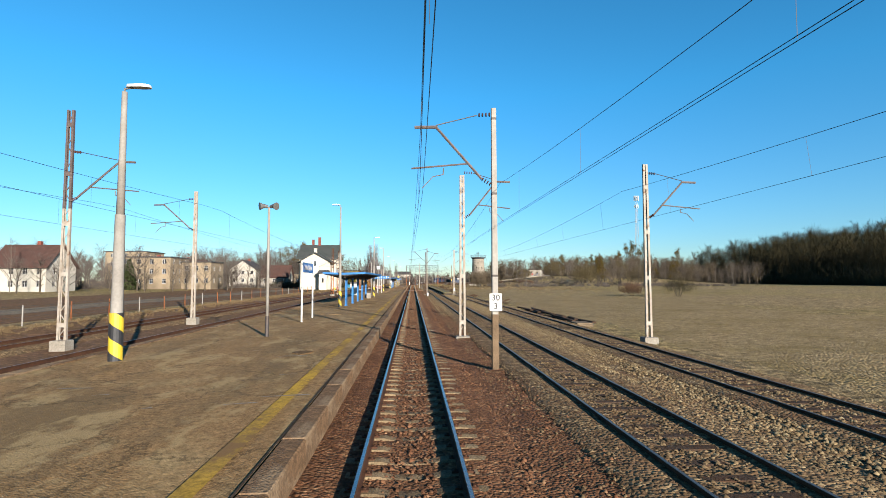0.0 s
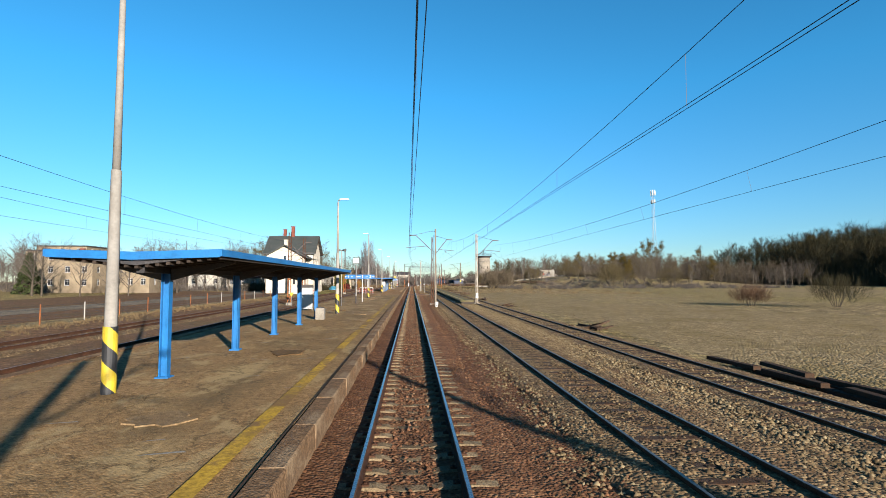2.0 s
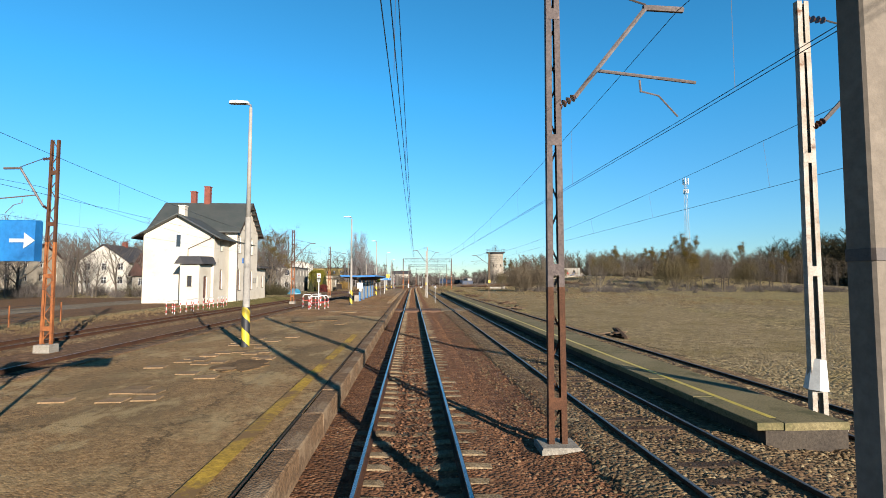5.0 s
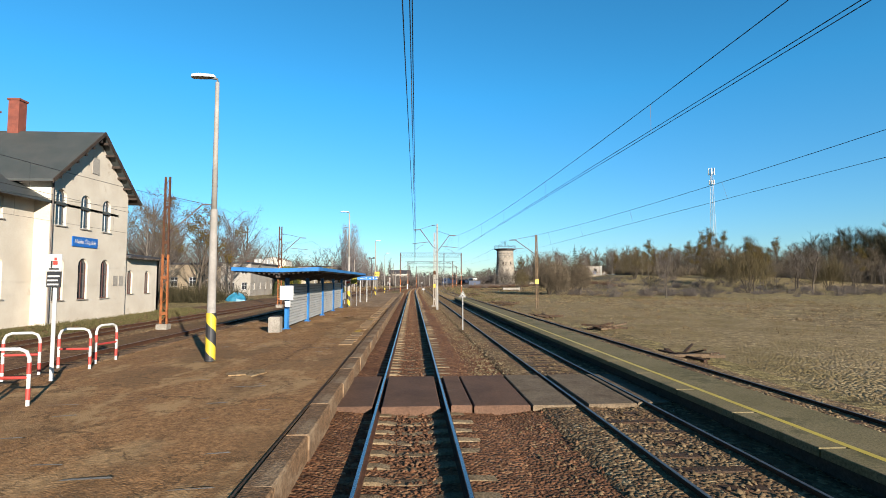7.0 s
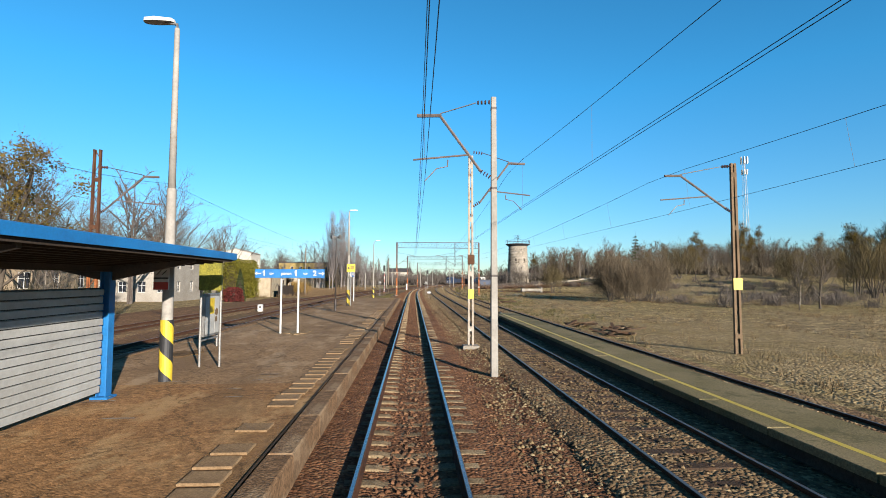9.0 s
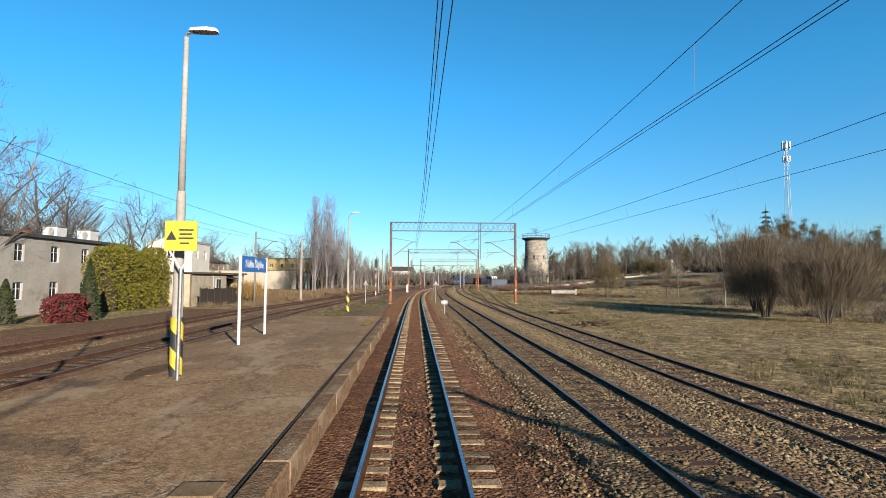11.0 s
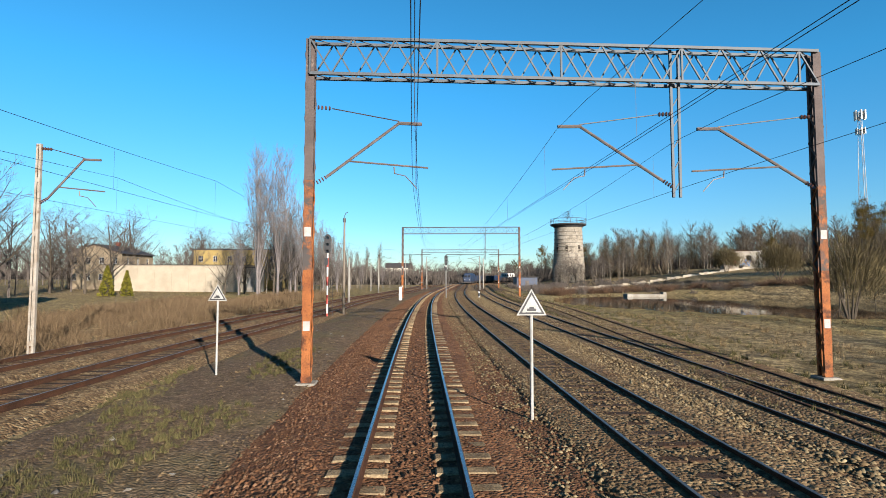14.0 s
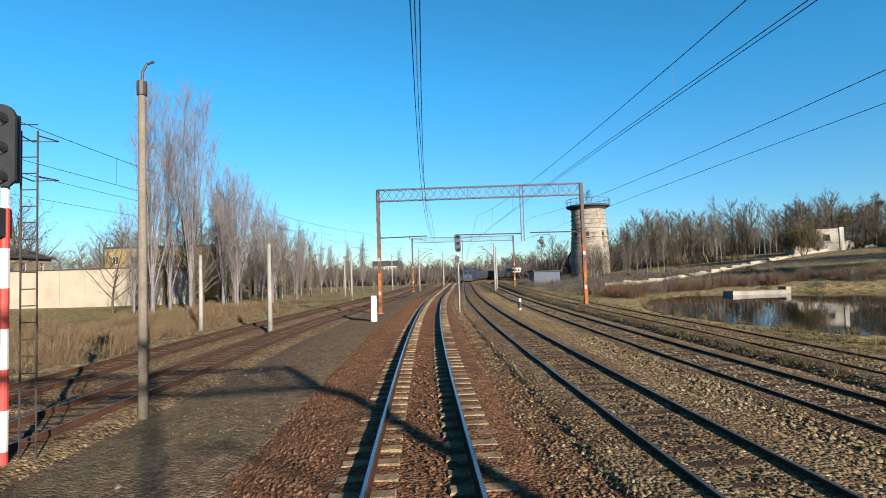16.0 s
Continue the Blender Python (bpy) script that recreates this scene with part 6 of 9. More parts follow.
part("gable_window", Shape().box(-29.15, -28.45, 152.93, 152.99, 6.75, 8.5), WHITE, station, "pale blind gable window")
part("gable_pane", Shape().box(-29.05, -28.55, 152.915, 152.928, 6.85, 8.35), GLASS, station)
part("drainpipe", Shape().path([(-24.7, 152.9, 8.2), (-24.9, 152.9, 7.9), (-27.6, 152.9, 6.6), (-27.6, 152.9, 5.4)], 0.05, 6), DARK_STEEL, station)
part("drainpipe", Shape().rod((-23.42, 158.3, -0.3), (-23.42, 158.3, 9.3), 0.05, None, 6), DARK_STEEL, station)
# porch
wall(station, (-27.0, 149.5, 0), X_, Y_, 2.2, -0.5, 4.6, [(0.8, 1.35, 2.0, 3.25, False)], RENDER)
window(station, (-27.0, 149.5, 0), X_, Y_, 0.8, 1.35, 2.0, 3.25, TIMBER_DARK)
wall(station, (-24.8, 149.85, 0), Y_, NX, 3.1, -0.5, 4.6, [(0.9, 2.0, 0.0, 3.2, False)], RENDER)
part("door", Shape().box(-25.0, -24.94, 150.76, 151.84, 0.0, 3.19), DOOR_BROWN, station, "brown panelled door")
wall(station, (-27.0, 149.85, 0), Y_, X_, 3.1, -0.5, 4.6, [], RENDER)
part("porch_roof", Shape().loft([[(-27.5, y, z), (-24.2, y, z), (-24.6, y, z + 0.9), (-26.9, y, z + 0.9)] for y, z in ((149.0, 4.62), (153.0, 4.75))]), ROOF_DARK, station, "dark hipped porch roof")
# low extension to the north
wall(station, (-24.0, 167.2, 0), Y_, NX, 6.5, -0.5, 4.6, [(1.2, 2.0, 1.6, 3.6, True), (4.0, 4.8, 1.6, 3.6, True)], RENDER)
for u in (1.2, 4.0):
    window(station, (-24.0, 167.2, 0), Y_, NX, u, u + 0.8, 1.6, 3.6, DOOR_BROWN)
wall(station, (-31.0, 173.35, 0), X_, Y_, 7.0, -0.5, 4.6, [], RENDER)
part("extension_roof", Shape().loft([[(-31.5, y, 5.6), (-23.1, y, 4.65), (-23.1, y, 4.8), (-31.5, y, 5.78)] for y in (167.22, 174.1)]), ROOF_DARK, station, "dark lean-to roof")
for x, y, z0, z1, w_, mt in ((-31.3, 163.0, 11.0, 15.3, 0.34, BRICK_RED), (-29.3, 162.8, 11.5, 16.0, 0.38, BRICK_RED), (-28.9, 154.2, 9.5, 12.0, 0.38, RENDER)):
    c = part("chimney", Shape().box(x - w_, x + w_, y - w_, y + w_, z0, z1), mt, station, "red brick chimney" if mt is BRICK_RED else "rendered chimney")
    part("chimney_cap", Shape().box(x - w_ - 0.07, x + w_ + 0.07, y - w_ - 0.07, y + w_ + 0.07, z1, z1 + 0.14), mt, c)
part("name_plate", Shape().box(-23.49, -23.43, 160.4, 163.2, 5.1, 5.8), SIGN_BLUE, station, "blue enamel name plate")
lettering("Nakło Śląskie", 0.42, WHITE, station, (-23.425, 161.8, 5.45), 90, 90)
for u in (165.7, 166.5):
    part("grey_panel", Shape().box(-23.49, -23.46, u - 0.3, u + 0.3, 2.3, 3.1), RENDER_GREY, station)


def house(name, label, x0, x1, y0, y1, z0, eave, peak, axis_, wall_mat, roof_mat, floors=1, cols=3, chimney=True, flat=False, turn=0.0, over=0.6):
    h = thing(name, label, "house", "houses near the line", ((x0 + x1) / 2, (y0 + y1) / 2, 0), turn)
    w2, d2 = (x1 - x0) / 2, (y1 - y0) / 2
    fh = (eave - z0) / floors
    def holes(length, n):
        out = []
        for f in range(floors):
            for i in range(n):
                c = length * (i + 0.5) / n
                out.append((c - 0.55, c + 0.55, z0 + fh * f + fh * 0.34, z0 + fh * f + fh * 0.34 + min(1.5, fh * 0.5), False))
        return out
    front, side = holes(2 * w2, cols), holes(2 * d2 - 0.6, max(2, int(d2 / 2)))
    gx_ = (peak - eave) if (axis_ == "y" and not flat) else None
    gy_ = (peak - eave) if (axis_ == "x" and not flat) else None
    wall(h, (-w2, -d2, 0), X_, Y_, 2 * w2, z0 - 0.8, eave, front, wall_mat, gx_, 0.3)
    wall(h, (-w2, d2, 0), X_, NY, 2 * w2, z0 - 0.8, eave, [], wall_mat, gx_, 0.3)
    wall(h, (w2, -d2 + 0.3, 0), Y_, NX, 2 * d2 - 0.6, z0 - 0.8, eave, side, wall_mat, gy_, 0.3)
    wall(h, (-w2, -d2 + 0.3, 0), Y_, X_, 2 * d2 - 0.6, z0 - 0.8, eave, [], wall_mat, gy_, 0.3)
    for u0, u1, a, b, _ in front:
        window(h, (-w2, -d2, 0), X_, Y_, u0, u1, a, b, WHITE, 1, False)
    for u0, u1, a, b, _ in side:
        window(h, (w2, -d2 + 0.3, 0), Y_, NX, u0, u1, a, b, WHITE, 1, False)
    if flat:
        part("roof", Shape().box(-w2 - 0.3, w2 + 0.3, -d2 - 0.3, d2 + 0.3, eave, eave + 0.3), roof_mat, h)
    else:
        gable_roof(h, -w2, w2, -d2, d2, eave + 0.03, peak + 0.03, axis_, over, roof_mat)
    if chimney:
        part("chimney", Shape().box(-0.4, 0.4, -0.4 + d2 * 0.3, 0.4 + d2 * 0.3, eave, (eave if flat else peak) + 1.1), BRICK_RED, h, "brick chimney")
    return h


house("cottage", "white cottage with a red-brown tiled roof beyond the yard", -93, -81, 118, 128, 0.3, 6.0, 10.8, "x", RENDER_WHITE, ROOF_RED, 2, 4)
house("old_house", "tall tan rendered house with a flat top behind trees", -83, -69, 150, 162, 0.8, 9.2, 10, "x", RENDER_TAN, ROOF_DARK, 3, 4, True, True)
house("town_house", "low tan block with a flat roof", -68.5, -60, 156, 166, 0.6, 8.0, 9, "x", RENDER_TAN, ROOF_DARK, 2, 3, False, True)
house("old_house", "weathered ochre house with a hipped dull roof", -96, -81, 198, 212, 1.5, 7.5, 10.6, "x", WALL_CONC, ROOF_RED, 2, 4)
house("white_house", "white house with a grey roof behind a bare tree", -70, -60, 200, 212, 1.0, 6.8, 10.2, "y", RENDER_WHITE, ROOF_DARK, 2, 3)
house("barn", "low grey barn with a red-brown roof", -57, -47, 196, 204, 0.4, 4.2, 8.3, "x", RENDER_GREY, ROOF_RED, 1, 3, False)
house("apartment_block", "tan rendered block of flats beyond the yard", -116, -101, 200, 214, 1.0, 13.5, 13, "x", RENDER_TAN, ROOF_DARK, 4, 3, False, True)
house("yard_building", "long tan yard building with a dark flat roof", -47, -33, 206, 214, 0.0, 5.2, 6, "x", RENDER_TAN, ROOF_DARK, 1, 5, False, True)
house("grey_house", "grey house with a dark flat roof beside the hedge", -43.5, -33.2, 231, 253, -0.3, 6.2, 7, "x", RENDER_GREY, ROOF_DARK, 2, 4, True, True)
house("white_house", "large white house with bare walls and a low roof", -46.8, -39.2, 285, 292.6, 0.5, 8.9, 9.9, "y", RENDER_WHITE, RENDER_GREY, 2, 1, False, over=0.12)
house("tan_house", "tan house with a low gabled roof behind a long wall", -79, -67, 364, 378, 0.5, 8.0, 10.0, "y", RENDER_TAN, ROOF_DARK, 2, 4)
house("yellow_building", "long yellow works building behind bare trees", -56, -34.5, 376, 388, 0.3, 9.4, 10, "x", RENDER_YELLOW, ROOF_DARK, 2, 6, False, True)
house("far_house", "white house with a broad dark roof across the curve", -22, -2, 640, 652, 2.0, 9.6, 13.0, "x", RENDER_WHITE, ROOF_DARK, 1, 5)
house("far_house", "small pale sheds on the far side of the field", 62, 72, 455, 462, 3.0, 7.0, 9.0, "x", RENDER_WHITE, ROOF_RED, 1, 3, False)
house("far_house", "small pale sheds on the far side of the field", 88, 98, 468, 476, 4.5, 8.0, 10.0, "x", RENDER_WHITE, ROOF_DARK, 1, 3, False)

for x, y, z in ((-35.6, 250.4, 6.5), (-36.2, 246.2, 6.5)):
    vent = thing("roof_unit", "white square ventilation housing with a dish on a flat roof", "roof unit", "roof units", (x, y, z))
    part("housing", Shape().box(-0.7, 0.7, -0.7, 0.7, 0, 1.25, 0.04), WHITE, vent)
    part("cap", Shape().box(-0.8, 0.8, -0.8, 0.8, 1.25, 1.36), STEEL, vent)
    part("dish", Shape().rod((0.2, -0.86, 0.75), (0.25, -0.74, 0.75), 0.42, 0.3, 14), CORRUGATED, vent, "pale dish")

shed = thing("timber_shed", "long low shed of weathered boards with white window frames", "shed", at=(-25.6, 253.0, 0))
for j in range(17):
    z = -0.6 + j * 0.225
    part("board", Shape().box(-0.03, 0.03 + 0.012 * (j % 2), 0.0, 6.3, z, z + 0.212, 0.01), TIMBER_PALE, shed, "weathered cream board")
    for ya, yb in ((6.42, 10.9), (13.6, 18.0)):
        part("board", Shape().box(-0.03, 0.03 + 0.012 * (j % 2), ya, yb, z, z + 0.212, 0.01), TIMBER_PALE, shed, "weathered tan board")
    part("board", Shape().box(-7.0, -0.05, -0.03 - 0.012 * (j % 2), 0.03, z, z + 0.212, 0.01), TIMBER_PALE, shed, "weathered cream board")
part("corner_post", Shape().box(-0.06, 0.08, 6.31, 6.41, -0.6, 3.22), WHITE, shed)
part("corner_post", Shape().box(-0.06, 0.08, -0.1, -0.002, -0.6, 3.22), TIMBER, shed)
for y in (8.0, 15.6):
    f = part("window", Shape().box(0.045, 0.11, y - 0.85, y + 0.85, 1.25, 2.65), WHITE, shed, "white window frame")
    part("pane", Shape().box(0.112, 0.118, y - 0.72, y - 0.05, 1.37, 2.53).box(0.112, 0.118, y + 0.05, y + 0.72, 1.37, 2.53), GLASS, f)
part("porch_back", Shape().box(-0.9, -0.8, 10.9, 13.6, -0.6, 3.2), TIMBER_DARK, shed, "dark recessed porch")
part("door", Shape().box(-0.78, -0.72, 11.7, 12.7, -0.5, 2.3), WHITE, shed, "pale door")
part("porch_panel", Shape().box(-0.03, 0.03, 12.75, 13.59, -0.6, 1.9), RENDER, shed, "pale pink porch panel")
part("porch_roof", Shape().loft([[(-0.8, y, 2.95), (0.9, y, 2.55), (0.9, y, 2.63), (-0.8, y, 3.05)] for y in (10.7, 13.8)]), TIMBER_DARK, shed)
part("roof", Shape().box(-7.3, 0.35, -0.35, 18.3, 3.23, 3.38, 0.02), ROOF_DARK, shed, "dark felt roof")
part("roof_edge", Shape().box(0.352, 0.4, -0.36, 18.31, 3.18, 3.4), TIMBER, shed, "brown eaves board")
part("back_board", Shape().box(-7.0, -0.1, 17.9, 18.0, -0.6, 3.2), RENDER_GREY, shed)
rnd = random.Random(15)
for i in range(11):
    a = Vector((0.05 + 0.001 * i, 2.6 + 0.28 * i, rnd.uniform(1.2, 1.5)))
    part("graffiti_stroke", Shape().bar(a, a + Vector((0, rnd.uniform(-0.35, 0.35), rnd.uniform(-0.4, 0.45))), 0.07, 0.006), DARK_STEEL, shed)

fence = thing("panel_fence", "dark boarded fence in front of a shed", "fence", at=(-23.9, 251.5, -0.8))
for i in range(6):
    part("panel", Shape().box(-0.03, 0.03, 2 * i, 1.94 + 2 * i, 0.1, 2.3 - 0.08 * (i % 2)), TIMBER_DARK, fence)
    part("post", Shape().box(-0.06, 0.06, -0.055 + 2 * i, -0.005 + 2 * i, -0.2, 2.4), TIMBER_DARK, fence)

store = thing("concrete_store", "long windowless building with a pale concrete wall", "building", at=(-48.8, 360, 0))
wall(store, (-20, 0, 0), X_, Y_, 30.5, -1.6, 5.15, [], WALL_CONC, label="pale graffiti-marked wall")
wall(store, (10.5, 0.35, 0), Y_, NX, 18, -1.6, 5.15, [(6, 7.2, 1.5, 2.6, False)], WALL_CONC)
wall(store, (-20, 0.35, 0), Y_, X_, 18, -1.6, 5.15, [], WALL_CONC)
part("roof", Shape().box(-20.2, 10.7, -0.2, 18.5, 5.16, 5.3), ROOF_DARK, store)
for i in range(7):
    part("pilaster", Shape().box(-12.8 + 3.7 * i, -12.5 + 3.7 * i, -0.08, -0.004, -1.6, 5.1), WALL_CONC, store)
hut = thing("shuttered_hut", "grey shuttered hut with pale scrawls at the end of a wall", "hut", at=(-36.2, 360.6, 0))
part("body", Shape().box(-1.6, 1.6, 0, 3.0, -1.5, 4.6, 0.03), RENDER_GREY, hut)
part("roof", Shape().loft([[(-1.9, y, 4.604), (1.9, y, 4.604), (1.9, y, 4.72), (-1.9, y, 4.95)] for y in (-0.4, 3.3)]), ROOF_DARK, hut, "dark lean-to roof")
part("shutter", Shape().box(-1.2, -0.1, -0.06, -0.004, 0.2, 2.4), STEEL, hut, "grey shutter")
for i in range(6):
    part("graffiti_stroke", Shape().bar((0.2 + 0.2 * i, -0.012, 0.8 + 0.3 * (i % 3)), (0.45 + 0.18 * i, -0.012, 1.7 - 0.2 * (i % 2)), 0.12, 0.006), CORRUGATED, hut, "pale painted stroke")
random.seed(5)
for i in range(16):
    a = Vector((4.6 + 0.32 * i + random.uniform(-0.1, 0.1), -0.015 - 0.001 * i, random.uniform(0.6, 1.5)))
    part("graffiti_stroke", Shape().bar(a, a + Vector((random.uniform(-0.4, 0.5), 0, random.uniform(-0.5, 0.6))), 0.09, 0.006), LEAF_GREEN, store)

# ---------------------------------------------------------------- water tower
tower = thing("water_tower", "round weathered brick water tower with a railed top", "water tower", at=(54.4, 420, 3.0))
tower.scale = (0.86, 0.86, 1.05)
def ring_(r, z, n=28):
    return [(r * math.cos(2 * math.pi * i / n), r * math.sin(2 * math.pi * i / n), z) for i in range(n)]
part("shaft", Shape().loft([ring_(6.6, -4), ring_(6.3, 4), ring_(5.7, 10), ring_(5.55, 16.3)]), TOWER_STONE, tower, smooth=True)
for i in range(12):
    z = 1.0 + i * 1.22
    r = 6.45 - 0.055 * z
    part("band", Shape().loft([ring_(r + 0.02, z), ring_(r + 0.1, z + 0.05), ring_(r + 0.1, z + 0.22), ring_(r + 0.02, z + 0.27)]), CONCRETE if i % 3 else TOWER_STONE, tower, "projecting brick course")
part("cornice", Shape().loft([ring_(5.6, 16.0), ring_(6.1, 16.45), ring_(7.2, 16.8), ring_(7.3, 17.2)]), ROOF_DARK, tower, "dark overhanging parapet")
part("deck", Shape().loft([ring_(7.25, 17.0), ring_(7.25, 17.21)]), ROOF_DARK, tower, "dark flat top")
for i in range(18):
    a = 2 * math.pi * i / 18
    part("rail_post", Shape().rod((7.2 * math.cos(a), 7.2 * math.sin(a), 17.2), (7.2 * math.cos(a), 7.2 * math.sin(a), 18.9), 0.07, None, 5), TRUSS, tower)
part("top_rail", Shape().path([(7.2 * math.cos(2 * math.pi * i / 24), 7.2 * math.sin(2 * math.pi * i / 24), 18.9) for i in range(25)], 0.07, 5), TRUSS, tower)
part("mid_rail", Shape().path([(7.2 * math.cos(2 * math.pi * i / 24), 7.2 * math.sin(2 * math.pi * i / 24), 18.1) for i in range(25)], 0.04, 5), TRUSS, tower)
for a in (3.6, 4.3, 5.2):
    part("tower_window", Shape().loft([[(6.0 * math.cos(a + d), 6.0 * math.sin(a + d), z) for d, z in ((-0.07, 8), (0.07, 8), (0.07, 10), (-0.07, 10))], [(5.5 * math.cos(a + d), 5.5 * math.sin(a + d), z) for d, z in ((-0.07, 8), (0.07, 8), (0.07, 10), (-0.07, 10))]]), TIMBER_DARK, tower, "bricked-up window")

# ---------------------------------------------------------------- telecom mast
cell = thing("telecom_mast", "slender lattice telecom mast with white antenna panels", "telecom mast", at=(214, 473, 14))
legs = Shape()
for i in range(3):
    a = 2 * math.pi * i / 3
    legs.rod((2.4 * math.cos(a), 2.4 * math.sin(a), 0), (0.9 * math.cos(a), 0.9 * math.sin(a), 66), 0.16, 0.1, 5)
part("leg", legs, STEEL, cell)
brace = Shape()
for k in range(22):
    za, zb = 3 * k, 3 * k + 3
    ra, rb = 2.4 - 1.5 * za / 66, 2.4 - 1.5 * zb / 66
    for i in range(3):
        a, b = 2 * math.pi * i / 3, 2 * math.pi * (i + 1) / 3
        brace.rod((ra * math.cos(a), ra * math.sin(a), za), (rb * math.cos(b), rb * math.sin(b), zb), 0.06, None, 4, False)
part("bracing", brace, STEEL, cell)
for i in range(6):
    a = math.pi * i / 3
    part("antenna", Shape().box(2.0 * math.cos(a) - 0.35, 2.0 * math.cos(a) + 0.35, 2.0 * math.sin(a) - 0.35, 2.0 * math.sin(a) + 0.35, 64, 68.5), WHITE, cell, "white antenna panel")
    part("antenna", Shape().box(1.7 * math.cos(a) - 0.3, 1.7 * math.cos(a) + 0.3, 1.7 * math.sin(a) - 0.3, 1.7 * math.sin(a) + 0.3, 57, 60), WHITE, cell, "white antenna panel")

# ---------------------------------------------------------------- ruin on the bank
ruin = thing("ruined_building", "roofless pale ruin with graffiti and empty openings", "ruin", at=(88.5, 384, 0), turn=-22)
wall(ruin, (0, 0, 0), X_, Y_, 9.4, 1.5, 9.9, [(0.9, 2.3, 7.4, 8.9, False), (5.6, 6.9, 7.2, 8.6, False), (3.7, 4.9, 3.9, 5.9, False)], RUIN_WALL, thick=0.5)
wall(ruin, (0, 0.5, 0), Y_, X_, 6, 1.5, 9.9, [(2, 3.4, 7, 8.6, False)], RENDER_GREY, thick=0.5)
wall(ruin, (9.4, 0.5, 0), Y_, NX, 6, 1.5, 9.2, [], RENDER_GREY, thick=0.5)
part("roof_slab", Shape().box(-0.2, 6.3, -0.2, 6.4, 9.92, 10.08), RUST, ruin, "broken roof slab")
part("red_graffiti", Shape().rod((2.6, -0.02, 6.9), (2.6, -0.012, 6.9), 0.55, None, 12), RED, ruin, "red painted disc")
for i in range(12):
    a = Vector((4.0 + 0.24 * i, -0.02 - 0.001 * i, random.uniform(5.5, 7.4)))
    part("graffiti_stroke", Shape().bar(a, a + Vector((random.uniform(-0.5, 0.6), 0, random.uniform(-0.8, 0.8))), 0.2, 0.006), BLUE if i % 3 else DARK_STEEL, ruin)
part("end_pier", Shape().box(8.7, 9.5, -0.16, -0.004, 1.5, 10.1, 0.03), RENDER_WHITE, ruin, "bright plastered pier")
for x, w_, top in ((9.6, 2.2, 7.2), (11.9, 1.5, 5.6), (13.5, 2.8, 6.1)):
    part("fallen_wall", Shape().loft([[(x, y, 1.5), (x + w_, y, 1.5), (x + w_ * 0.95, y, top - 0.6), (x + w_ * 0.6, y, top), (x + 0.1, y, top - 0.3)] for y in (1.0, 1.5)]), RUIN_WALL, ruin, "broken stub of wall")
low_wall = thing("retaining_wall", "long low broken concrete wall along the bank", "wall", at=(62, 372, 0))
for i in range(-19, 30):
    x = i * 1.36
    y = i * 0.42 + 0.25 * math.sin(i * 1.9)
    part("segment", Shape().box(x, x + 1.34, y, y + 0.5 + 0.15 * math.sin(i * 3.7), ground_z(62 + x, 372 + y) - 0.5, ground_z(62 + x, 372 + y) + 0.62 + 0.25 * math.sin(i * 2.3) * math.sin(i * 0.7), 0.08), WALL_CONC if i % 4 else RUIN_WALL, low_wall)
block = thing("concrete_rubble", "broken concrete foundation at the edge of a pond", "concrete block", at=(40.8, 330.5, -0.9))
part("footing", Shape().box(-2.9, 2.6, -0.7, 0.7, -0.4, 0.55, 0.12), CONCRETE, block)
part("upright", Shape().box(2.62, 3.2, -0.6, 0.6, -0.4, 0.9, 0.08), CONCRETE, block)
part("slab", Shape().box(-3.9, -2.92, -0.9, 0.9, -0.3, 0.6, 0.1), RENDER_GREY, block)
pond_s = Shape()
pond_s.v = [(44.5 + 27.5 * math.cos(2 * math.pi * i / 40), 308 + 29.5 * math.sin(2 * math.pi * i / 40), -0.78) for i in range(40)]
pond_s.f = [tuple(range(40))]
solid("water", pond_s, WATER, "still dark pond on the waste ground", "pond", "structure")

# ---------------------------------------------------------------- parked freight train on the curve
def vehicle_frame(y, off=4.3):
    a, b = main_x(y) + off, main_x(y + 8) + off
    return a, math.degrees(math.atan2(8, b - a)) - 90
xx, tt = vehicle_frame(425)
loco = thing("locomotive", "dark blue electric locomotive standing on the curve", "locomotive", at=(xx, 425, 0), turn=tt)
body_ring = lambda y, k, zt: [(-1.45 * k, y, 0.9), (1.45 * k, y, 0.9), (1.5 * k, y, 2.2), (1.35 * k, y, zt - 0.35), (0.8 * k, y, zt), (-0.8 * k, y, zt), (-1.35 * k, y, zt - 0.35), (-1.5 * k, y, 2.2)]
part("body", Shape().loft([body_ring(0, 0.86, 3.5), body_ring(0.5, 0.98, 3.85), body_ring(15.5, 0.98, 3.85), body_ring(16, 0.86, 3.5)]), TRAIN_BLUE, loco, "dark blue body")
for x in (-0.65, 0.65):
    part("windscreen", Shape().box(x - 0.5, x + 0.5, -0.03, 0.1, 2.35, 3.1), GLASS, loco)
for x in (-0.85, 0.85):
    part("headlight", Shape().rod((x, -0.05, 1.5), (x, 0.05, 1.5), 0.13, None, 10), WHITE, loco)
part("underframe", Shape().box(-1.3, 1.3, 0.3, 15.7, 0.35, 0.9), DARK_STEEL, loco)
for y in (2.5, 5, 11, 13.5):
    part("wheelset", Shape().rod((-0.85, y, 0.45), (0.85, y, 0.45), 0.45, None, 14), DARK_STEEL, loco)
